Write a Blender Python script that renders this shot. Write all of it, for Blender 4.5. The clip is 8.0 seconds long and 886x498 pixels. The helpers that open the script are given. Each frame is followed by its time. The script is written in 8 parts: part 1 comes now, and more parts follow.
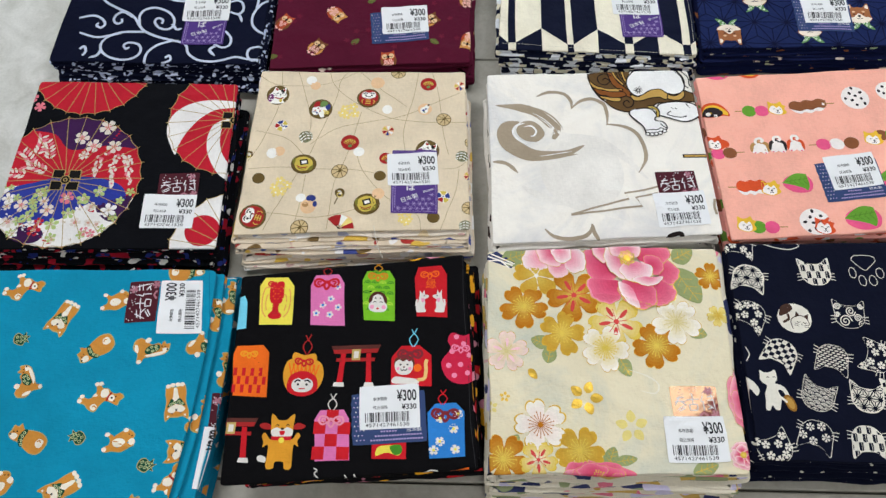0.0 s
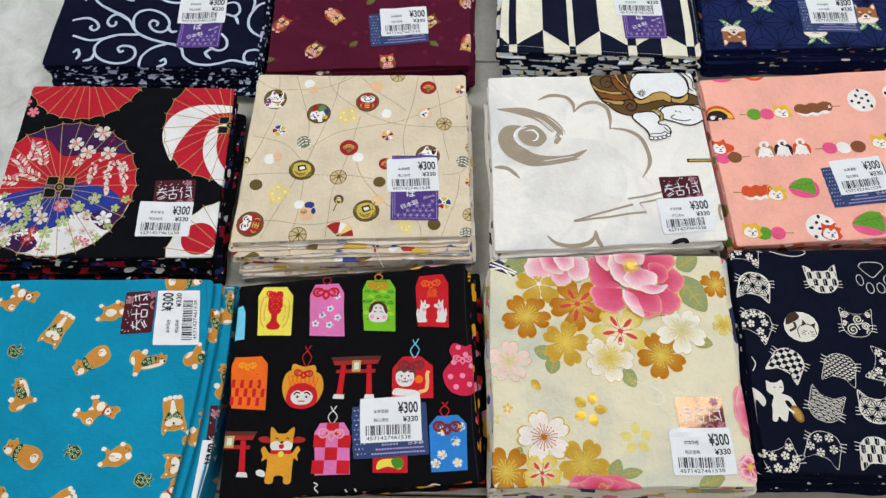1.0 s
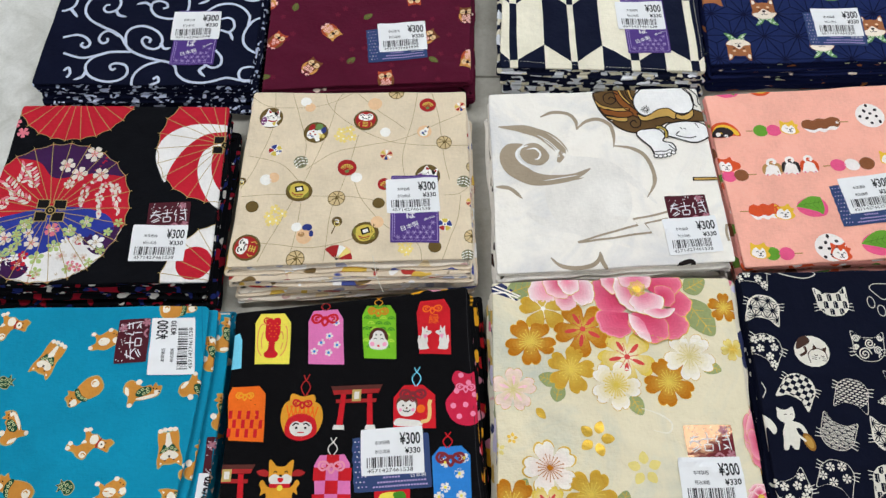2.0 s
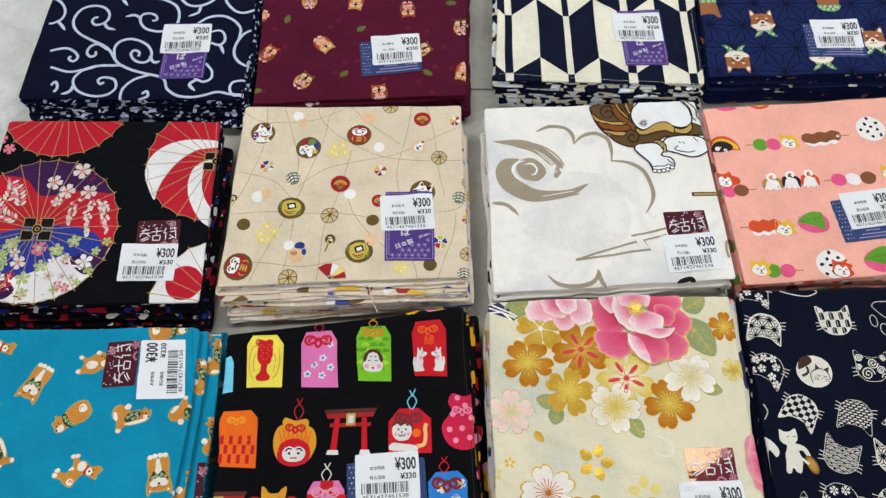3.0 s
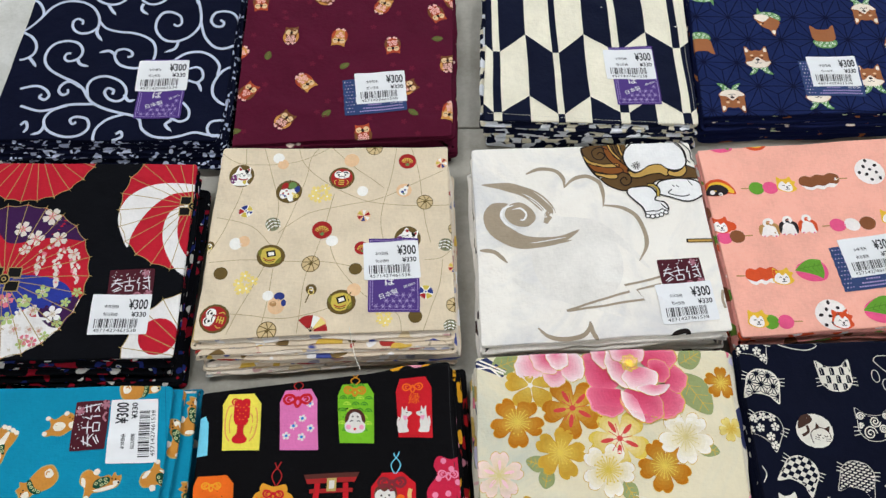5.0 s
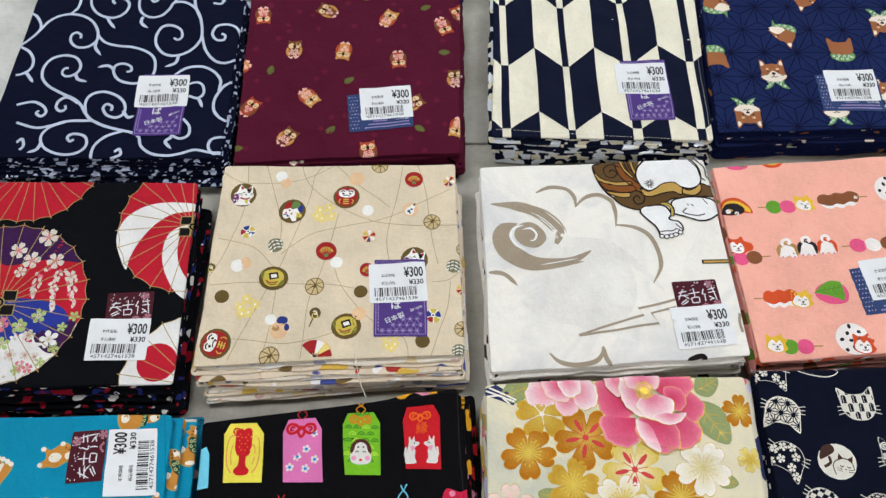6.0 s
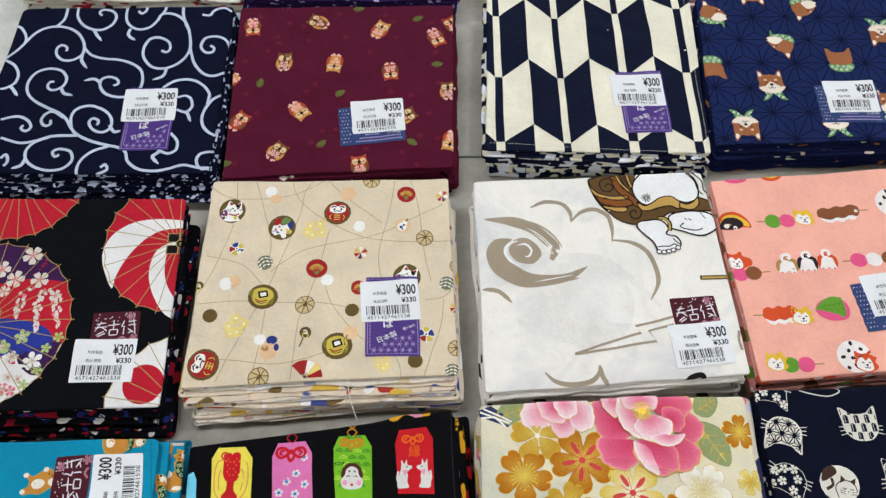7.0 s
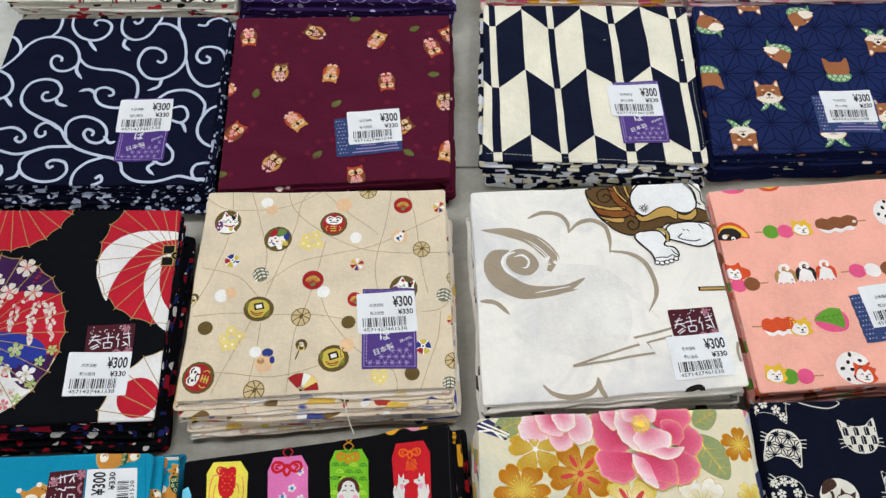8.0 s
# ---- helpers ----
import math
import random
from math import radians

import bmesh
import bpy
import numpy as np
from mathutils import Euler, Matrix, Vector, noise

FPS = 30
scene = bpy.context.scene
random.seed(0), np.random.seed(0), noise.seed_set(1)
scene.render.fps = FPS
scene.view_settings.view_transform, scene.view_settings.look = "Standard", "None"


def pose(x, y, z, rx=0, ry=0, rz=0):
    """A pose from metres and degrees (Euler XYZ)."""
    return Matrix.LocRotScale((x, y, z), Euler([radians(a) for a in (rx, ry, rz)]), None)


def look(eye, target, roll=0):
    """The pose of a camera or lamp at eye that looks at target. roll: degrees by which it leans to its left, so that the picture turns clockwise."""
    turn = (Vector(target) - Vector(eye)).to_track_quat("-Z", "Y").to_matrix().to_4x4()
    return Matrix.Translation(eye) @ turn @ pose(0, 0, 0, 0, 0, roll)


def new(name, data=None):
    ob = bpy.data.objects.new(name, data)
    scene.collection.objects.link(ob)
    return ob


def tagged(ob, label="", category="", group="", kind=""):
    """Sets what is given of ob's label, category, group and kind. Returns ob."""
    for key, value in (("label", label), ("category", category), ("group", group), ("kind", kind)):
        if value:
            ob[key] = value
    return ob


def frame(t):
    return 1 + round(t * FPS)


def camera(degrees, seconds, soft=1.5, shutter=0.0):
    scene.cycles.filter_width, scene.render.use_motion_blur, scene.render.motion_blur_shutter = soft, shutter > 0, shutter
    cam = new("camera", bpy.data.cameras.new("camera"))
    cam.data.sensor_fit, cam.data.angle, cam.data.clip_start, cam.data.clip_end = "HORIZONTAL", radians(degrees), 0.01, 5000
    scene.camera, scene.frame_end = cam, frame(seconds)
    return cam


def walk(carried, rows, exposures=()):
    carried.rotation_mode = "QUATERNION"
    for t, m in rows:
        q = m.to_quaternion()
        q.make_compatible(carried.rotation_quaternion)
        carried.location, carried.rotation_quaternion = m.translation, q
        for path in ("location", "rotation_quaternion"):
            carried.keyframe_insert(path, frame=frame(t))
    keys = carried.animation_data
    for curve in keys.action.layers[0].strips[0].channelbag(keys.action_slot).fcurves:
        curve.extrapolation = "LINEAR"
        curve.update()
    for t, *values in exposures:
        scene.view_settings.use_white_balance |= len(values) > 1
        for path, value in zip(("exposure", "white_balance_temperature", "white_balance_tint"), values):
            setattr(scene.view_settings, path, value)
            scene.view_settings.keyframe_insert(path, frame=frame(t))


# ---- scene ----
# camera and its walk
cam = camera(57.53, 8.0, soft=1.4)
PATH = [
    (0, (-0.00491, 0.10636, 0.58645), (-0.01272, 0.36980, 0.04743), -0.443),
    (0.5, (-0.00659, 0.11253, 0.58449), (-0.01398, 0.37188, 0.04349), -0.457),
    (1, (-0.00744, 0.12177, 0.58302), (-0.01370, 0.37942, 0.04120), -0.367),
    (1.5, (-0.01023, 0.13477, 0.58002), (-0.01495, 0.39148, 0.03773), -0.254),
    (3, (-0.01172, 0.16099, 0.57344), (-0.01167, 0.41796, 0.03126), 0.303),
    (3.5, (-0.01140, 0.17323, 0.57057), (-0.00745, 0.42938, 0.02801), 1.046),
    (4, (-0.00916, 0.18091, 0.57063), (-0.00248, 0.43800, 0.02854), 1.552),
    (4.5, (-0.00709, 0.18992, 0.56940), (0.00062, 0.44921, 0.02838), 1.770),
    (6, (-0.01213, 0.22052, 0.55644), (-0.00686, 0.48231, 0.01659), 1.211),
    (6.5, (-0.01063, 0.22976, 0.55208), (-0.00414, 0.49224, 0.01258), 1.323),
    (7, (-0.00891, 0.23425, 0.55003), (-0.00172, 0.49822, 0.01126), 1.329),
    (7.5, (-0.00769, 0.23727, 0.54887), (0.00102, 0.50373, 0.01135), 1.554),
    (8, (-0.00888, 0.23853, 0.54851), (0.00060, 0.50707, 0.01204), 1.651),
]
walk(cam, [(t, look(eye, target, roll)) for t, eye, target, roll in PATH])

# ---- light: a shop hall with ceiling panel lights and a daylit shop front ahead ----
world = bpy.data.worlds.new("world")
scene.world = world
world.use_nodes = True
world.node_tree.nodes["Background"].inputs[0].default_value = (0.75, 0.85, 1.0, 1)
world.node_tree.nodes["Background"].inputs[1].default_value = 1.0
LAMPS = [(-0.6, -0.9, 7.5), (0.8, -0.9, 8.5), (-0.6, 0.95, 10.5), (0.8, 0.95, 12.0)]
CEILING = 1.95
FLOOR = -0.75


def area_lamp(name, m, sx, sy, watts, colour):
    data = bpy.data.lights.new(name, "AREA")
    data.shape, data.size, data.size_y = "RECTANGLE", sx, sy
    data.energy, data.color = watts, colour
    ob = new(name, data)
    ob.matrix_world = m
    return ob


for lx, ly, watts in LAMPS:
    area_lamp("panel_light", pose(lx, ly, CEILING - 0.09), 0.6, 0.6, watts * 0.97, (0.92, 0.955, 1.02))
area_lamp("daylight", look((0.75, 3.5, 0.75), (0.1, 0.4, 0.0)), 2.5, 1.7, 33, (0.66, 0.84, 1.0))

# ---- materials ----
MATS = {}


def nodes_of(name):
    m = bpy.data.materials.new(name)
    m.use_nodes = True
    nt = m.node_tree
    return m, nt, nt.nodes["Principled BSDF"]


def add(nt, kind, **values):
    n = nt.nodes.new(kind)
    for key, value in values.items():
        if key in n.inputs:
            n.inputs[key].default_value = value
    return n


def srgb(c):
    return tuple(((v / 255) / 12.92 if v <= 10 else ((v / 255 + 0.055) / 1.055) ** 2.4) for v in c) + (1.0,)


def fabric(name, colour, vary=0.16, rough=0.86, bump=0.4, sheen=0.03, metal=0.0, patch=None):
    """Printed cotton: dyed colour with faint uneven dye, thread grain and soft creases."""
    if name in MATS:
        return MATS[name]
    m, nt, b = nodes_of(name)
    link = nt.links.new
    co = nt.nodes.new("ShaderNodeTexCoord")
    big = add(nt, "ShaderNodeTexNoise", Scale=28.0, Detail=3.0, Roughness=0.55)
    link(co.outputs["Object"], big.inputs["Vector"])
    stretch = add(nt, "ShaderNodeMapping")
    stretch.inputs["Scale"].default_value = (900, 260, 900)
    link(co.outputs["Object"], stretch.inputs["Vector"])
    warp = add(nt, "ShaderNodeTexNoise", Scale=1.0, Detail=2.0)
    link(stretch.outputs[0], warp.inputs["Vector"])
    stretch2 = add(nt, "ShaderNodeMapping")
    stretch2.inputs["Scale"].default_value = (260, 900, 900)
    link(co.outputs["Object"], stretch2.inputs["Vector"])
    weft = add(nt, "ShaderNodeTexNoise", Scale=1.0, Detail=2.0)
    link(stretch2.outputs[0], weft.inputs["Vector"])
    thread = nt.nodes.new("ShaderNodeMath")
    thread.operation = "ADD"
    link(warp.outputs["Fac"], thread.inputs[0])
    link(weft.outputs["Fac"], thread.inputs[1])
    mix = nt.nodes.new("ShaderNodeMath")
    mix.operation = "MULTIPLY_ADD"
    mix.inputs[1].default_value = 0.35
    link(thread.outputs[0], mix.inputs[0])
    link(big.outputs["Fac"], mix.inputs[2])
    rng = add(nt, "ShaderNodeMapRange")
    rng.inputs["From Min"].default_value = 0.45
    rng.inputs["From Max"].default_value = 1.25
    rng.inputs["To Min"].default_value = 1.0 - vary
    rng.inputs["To Max"].default_value = 1.0 + vary
    link(mix.outputs[0], rng.inputs["Value"])
    hsv = nt.nodes.new("ShaderNodeHueSaturation")
    hsv.inputs["Color"].default_value = srgb(colour)
    link(rng.outputs[0], hsv.inputs["Value"])
    link(hsv.outputs[0], b.inputs["Base Color"])
    if patch:
        cloud = add(nt, "ShaderNodeTexNoise", Scale=10.0, Detail=6.0, Roughness=0.6, Distortion=1.0)
        link(co.outputs["Object"], cloud.inputs["Vector"])
        fade = nt.nodes.new("ShaderNodeValToRGB")
        fade.color_ramp.elements[0].position, fade.color_ramp.elements[0].color = 0.47, srgb(colour)
        fade.color_ramp.elements[1].position, fade.color_ramp.elements[1].color = 0.66, srgb(patch)
        link(cloud.outputs["Fac"], fade.inputs[0])
        link(fade.outputs[0], hsv.inputs["Color"])
    bn = add(nt, "ShaderNodeBump", Strength=bump, Distance=0.0004)
    link(thread.outputs[0], bn.inputs["Height"])
    crease = add(nt, "ShaderNodeTexNoise", Scale=55.0, Detail=4.0)
    link(co.outputs["Object"], crease.inputs["Vector"])
    bn2 = add(nt, "ShaderNodeBump", Strength=0.55, Distance=0.005)
    link(crease.outputs["Fac"], bn2.inputs["Height"])
    link(bn.outputs[0], bn2.inputs["Normal"])
    link(bn2.outputs[0], b.inputs["Normal"])
    b.inputs["Roughness"].default_value = rough
    b.inputs["Metallic"].default_value = metal
    deep = max(srgb(colour)[:3]) < 0.12
    b.inputs["Specular IOR Level"].default_value = 0.11 if deep else 0.15
    b.inputs["Sheen Weight"].default_value = 0.0 if deep else sheen
    b.inputs["Sheen Roughness"].default_value = 0.4
    MATS[name] = m
    return m


def edge_print(name, base, inks, along=9.0, tall=2.4, share=0.3, hem=None):
    """Cloth whose print shows only as cut-off motifs along the folded edges, each ply cut at another place."""
    m = fabric(name, base)
    nt = m.node_tree
    link = nt.links.new
    hsv = [n for n in nt.nodes if n.bl_idname == "ShaderNodeHueSaturation"][0]
    co = nt.nodes.new("ShaderNodeTexCoord")
    mp = nt.nodes.new("ShaderNodeMapping")
    mp.inputs["Scale"].default_value = (420 / along, 420 / along, 500 / tall)
    link(co.outputs["Object"], mp.inputs["Vector"])
    info = nt.nodes.new("ShaderNodeObjectInfo")
    ply = nt.nodes.new("ShaderNodeAttribute")
    ply.attribute_name = "ply"
    jump = nt.nodes.new("ShaderNodeMath")
    jump.operation = "MULTIPLY_ADD"
    jump.inputs[1].default_value = 37.0
    link(info.outputs["Random"], jump.inputs[0])
    link(ply.outputs["Fac"], jump.inputs[2])
    comb = nt.nodes.new("ShaderNodeCombineXYZ")
    for i in range(3):
        link(jump.outputs[0], comb.inputs[i])
    colour = None
    each = share / len(inks)
    level = 0.5 + 0.115 * 4.91 * ((1 - each) ** 0.14 - each ** 0.14)
    for i, tint in enumerate(inks):
        off = nt.nodes.new("ShaderNodeVectorMath")
        off.operation = "MULTIPLY_ADD"
        off.inputs[1].default_value = (5.3 + i, 3.1 + 2 * i, 7.7)
        link(comb.outputs[0], off.inputs[0])
        link(mp.outputs[0], off.inputs[2])
        spot = add(nt, "ShaderNodeTexNoise", Scale=1.0, Detail=1.0, Roughness=0.4)
        link(off.outputs[0], spot.inputs["Vector"])
        edge = add(nt, "ShaderNodeMapRange")
        edge.inputs["From Min"].default_value, edge.inputs["From Max"].default_value = level - 0.006, level + 0.006
        link(spot.outputs["Fac"], edge.inputs["Value"])
        mx = nt.nodes.new("ShaderNodeMix")
        mx.data_type = "RGBA"
        link(edge.outputs[0], mx.inputs[0])
        if colour is None:
            mx.inputs[6].default_value = srgb(base)
        else:
            link(colour, mx.inputs[6])
        mx.inputs[7].default_value = srgb(tint)
        colour = mx.outputs[2]
    if hem:
        pale = nt.nodes.new("ShaderNodeMath")
        pale.operation = "SINE"
        twice = nt.nodes.new("ShaderNodeMath")
        twice.operation = "MULTIPLY"
        twice.inputs[1].default_value = 2.4
        link(jump.outputs[0], twice.inputs[0])
        link(twice.outputs[0], pale.inputs[0])
        gate = nt.nodes.new("ShaderNodeMath")
        gate.operation = "GREATER_THAN"
        gate.inputs[1].default_value = 0.35
        link(pale.outputs[0], gate.inputs[0])
        mx = nt.nodes.new("ShaderNodeMix")
        mx.data_type = "RGBA"
        half = nt.nodes.new("ShaderNodeMath")
        half.operation = "MULTIPLY"
        half.inputs[1].default_value = 0.42
        link(gate.outputs[0], half.inputs[0])
        link(half.outputs[0], mx.inputs[0])
        link(colour, mx.inputs[6])
        mx.inputs[7].default_value = srgb(hem)
        colour = mx.outputs[2]
    link(colour, hsv.inputs["Color"])
    return m


def paper(name, colour, rough=0.45, coat=0.0):
    if name in MATS:
        return MATS[name]
    m, nt, b = nodes_of(name)
    link = nt.links.new
    co = nt.nodes.new("ShaderNodeTexCoord")
    n = add(nt, "ShaderNodeTexNoise", Scale=160.0, Detail=3.0)
    link(co.outputs["Object"], n.inputs["Vector"])
    rng = add(nt, "ShaderNodeMapRange")
    rng.inputs["To Min"].default_value, rng.inputs["To Max"].default_value = 0.96, 1.04
    link(n.outputs["Fac"], rng.inputs["Value"])
    hsv = nt.nodes.new("ShaderNodeHueSaturation")
    hsv.inputs["Color"].default_value = srgb(colour)
    link(rng.outputs[0], hsv.inputs["Value"])
    link(hsv.outputs[0], b.inputs["Base Color"])
    bn = add(nt, "ShaderNodeBump", Strength=0.08, Distance=0.002)
    n2 = add(nt, "ShaderNodeTexNoise", Scale=45.0, Detail=1.0)
    link(co.outputs["Object"], n2.inputs["Vector"])
    link(n2.outputs["Fac"], bn.inputs["Height"])
    link(bn.outputs[0], b.inputs["Normal"])
    b.inputs["Roughness"].default_value = rough
    b.inputs["Specular IOR Level"].default_value = 0.2
    b.inputs["Coat Weight"].default_value = coat
    b.inputs["Coat Roughness"].default_value = 0.12
    MATS[name] = m
    return m


def board(name, light, dark, scale=9.0, rough=0.55):
    """Mottled laminate or plaster with cloudy patches and fine specks."""
    m, nt, b = nodes_of(name)
    link = nt.links.new
    co = nt.nodes.new("ShaderNodeTexCoord")
    n1 = add(nt, "ShaderNodeTexNoise", Scale=scale, Detail=8.0, Roughness=0.62, Distortion=0.8)
    n2 = add(nt, "ShaderNodeTexNoise", Scale=scale * 14, Detail=4.0, Roughness=0.7)
    link(co.outputs["Object"], n1.inputs["Vector"])
    link(co.outputs["Object"], n2.inputs["Vector"])
    mx = nt.nodes.new("ShaderNodeMath")
    mx.operation = "MULTIPLY_ADD"
    mx.inputs[1].default_value = 0.35
    link(n2.outputs["Fac"], mx.inputs[0])
    link(n1.outputs["Fac"], mx.inputs[2])
    ramp = nt.nodes.new("ShaderNodeValToRGB")
    ramp.color_ramp.elements[0].position, ramp.color_ramp.elements[0].color = 0.45, srgb(dark)
    ramp.color_ramp.elements[1].position, ramp.color_ramp.elements[1].color = 0.9, srgb(light)
    link(mx.outputs[0], ramp.inputs[0])
    link(ramp.outputs[0], b.inputs["Base Color"])
    bn = add(nt, "ShaderNodeBump", Strength=0.25, Distance=0.002)
    link(mx.outputs[0], bn.inputs["Height"])
    link(bn.outputs[0], b.inputs["Normal"])
    b.inputs["Roughness"].default_value = rough
    return m


TABLE = board("pale mottled board", (194, 190, 178), (142, 136, 121))
PLASTER = board("painted wall", (226, 224, 218), (214, 211, 204), 3.0, 0.8)
FLOORING = board("hall floor", (150, 146, 138), (128, 124, 117), 4.0, 0.5)
m, nt, b = nodes_of("lit diffuser")
b.inputs["Emission Color"].default_value, b.inputs["Emission Strength"].default_value = (1, 0.97, 0.92, 1), 2.0
DIFFUSER = m


# ---- building helpers ----
def place_mesh(name, verts, faces, mats, parent=None, at=(0, 0, 0), mi=None, smooth=True, plies=None):
    me = bpy.data.meshes.new(name)
    o = Vector(at)
    me.from_pydata([tuple(Vector(v) - o) for v in verts], [], faces)
    for mt in mats:
        me.materials.append(mt)
    if mi:
        me.polygons.foreach_set("material_index", mi)
    if plies:
        me.attributes.new("ply", "FLOAT", "FACE").data.foreach_set("value", plies)
    if smooth:
        me.polygons.foreach_set("use_smooth", [True] * len(me.polygons))
    me.update()
    ob = new(name, me)
    if parent:
        ob.parent = parent
    else:
        ob.location = o
    return ob


def box(name, x0, x1, y0, y1, z0, z1, mat, bevel=0.0, parent=None, at=None):
    bm = bmesh.new()
    bmesh.ops.create_cube(bm, size=1)
    c = Vector(((x0 + x1) / 2, (y0 + y1) / 2, (z0 + z1) / 2))
    for v in bm.verts:
        v.co = Vector((v.co.x * (x1 - x0), v.co.y * (y1 - y0), v.co.z * (z1 - z0)))
    if bevel:
        bmesh.ops.bevel(bm, geom=list(bm.edges), offset=bevel, segments=2, affect="EDGES", profile=0.6)
    me = bpy.data.meshes.new(name)
    bm.to_mesh(me)
    bm.free()
    me.materials.append(mat)
    ob = new(name, me)
    ob.location = c if parent is None else c - Vector(at)
    ob.parent = parent
    return ob


# ---- the hall ----
tagged(box("floor", -3.5, 3.5, -3.0, 3.6, FLOOR - 0.1, FLOOR, FLOORING), kind="structure")
tagged(box("ceiling", -3.5, 3.5, -3.0, 3.6, CEILING, CEILING + 0.1, PLASTER), kind="structure")
tagged(box("wall_south", -3.5, 3.5, -3.1, -3.0, FLOOR, CEILING, PLASTER), kind="structure")
tagged(box("wall_west", -3.6, -3.5, -3.1, 3.6, FLOOR, CEILING, PLASTER), kind="structure")
tagged(box("wall_east", 3.5, 3.6, -3.1, 3.6, FLOOR, CEILING, PLASTER), kind="structure")
WX0, WX1, WZ0, WZ1 = -0.60, 2.10, -0.15, 1.65
WMID = (WX0 + WX1) / 2
tagged(box("wall_north", WX1, 3.6, 3.6, 3.7, FLOOR, CEILING, PLASTER), kind="structure")
tagged(box("wall_north_corner", -3.6, WX0, 3.6, 3.7, FLOOR, CEILING, PLASTER), kind="structure")
tagged(box("wall_north_sill", WX0, WX1, 3.6, 3.7, FLOOR, WZ0, PLASTER), kind="structure")
tagged(box("wall_north_lintel", WX0, WX1, 3.6, 3.7, WZ1, CEILING, PLASTER), kind="structure")
window = tagged(new("window_1"), kind="structure")
window.location = (WMID, 3.65, WZ0)
ALU, alu_tree, alu = nodes_of("window aluminium")
alu.inputs["Base Color"].default_value, alu.inputs["Metallic"].default_value, alu.inputs["Roughness"].default_value = (0.6, 0.6, 0.6, 1), 1.0, 0.4
GLASS, glass_tree, glass = nodes_of("window glass")
glass.inputs["Transmission Weight"].default_value, glass.inputs["Roughness"].default_value = 1.0, 0.0
for x0, x1, z0, z1 in ((WX0, WX0 + 0.05, WZ0, WZ1), (WX1 - 0.05, WX1, WZ0, WZ1), (WMID - 0.03, WMID + 0.03, WZ0, WZ1), (WX0 + 0.05, WX1 - 0.05, WZ0, WZ0 + 0.05), (WX0 + 0.05, WX1 - 0.05, WZ1 - 0.05, WZ1)):
    box("window_frame", x0 + 0.001, x1 - 0.001, 3.62, 3.68, z0 + 0.001, z1 - 0.001, ALU, 0.004, window, window.location)
for x0, x1 in ((WX0 + 0.05, WMID - 0.03), (WMID + 0.03, WX1 - 0.05)):
    pane = box("pane", x0, x1, 3.647, 3.653, WZ0 + 0.05, WZ1 - 0.05, GLASS, 0.0, window, window.location)
    pane.visible_shadow = False
for lx, ly, watts in LAMPS:
    root = tagged(new("ceiling_light"), "square white ceiling panel light with lit diffuser", "ceiling light", "ceiling panel lights")
    root.location = (lx, ly, CEILING)
    box("housing", lx - 0.32, lx + 0.32, ly - 0.32, ly + 0.32, CEILING - 0.05, CEILING - 0.001, PLASTER, 0.006, root, (lx, ly, CEILING))
    box("diffuser", lx - 0.3, lx + 0.3, ly - 0.3, ly + 0.3, CEILING - 0.07, CEILING - 0.05, DIFFUSER, 0.006, root, (lx, ly, CEILING))

# the display table: three boards side by side on a dark carcass
table = tagged(new("display_table"), "pale mottled board display table with a narrow joint", "table")
table.location = (0, 0.55, FLOOR)
for y0, y1 in ((0.0, 0.2080), (0.2095, 0.5860), (0.5875, 1.05)):
    box("tabletop_board", -1.1, 1.1, y0, y1, -0.025, -0.0005 if y0 > 0.1 else -0.003, TABLE, 0.0012, table, table.location)
SHEETING = board("white crumpled sheeting", (228, 227, 221), (188, 187, 177), 30.0, 0.6)
tagged(box("table_sheet", -1.08, -0.30, 0.2, 1.04, -0.0004, 0.0001, SHEETING), "white crumpled sheeting laid over the table boards", "table sheet")
box("carcass", -1.05, 1.05, 0.04, 1.0, FLOOR, -0.026, FLOORING, 0.004, table, table.location)


# ---- folded cloths ----
def unit(a, b):
    d = Vector(b) - Vector(a)
    return d.normalized()


def clip_split(poly, px, py, nx, ny):
    """Split a convex polygon at the line through p with normal n: the part behind it and the part in front."""
    back, front = [], []
    n = len(poly)
    ds = [(x - px) * nx + (y - py) * ny for x, y in poly]
    if max(ds) <= 1e-6:
        return poly, None
    if min(ds) >= -1e-6:
        return None, poly
    for i in range(n):
        a, b, da, db = poly[i], poly[(i + 1) % n], ds[i], ds[(i + 1) % n]
        if da <= 0:
            back.append(a)
        if da >= 0:
            front.append(a)
        if da * db < 0:
            k = da / (da - db)
            c = (a[0] + (b[0] - a[0]) * k, a[1] + (b[1] - a[1]) * k)
            back.append(c)
            front.append(c)
    return (back if len(back) > 2 else None), (front if len(front) > 2 else None)


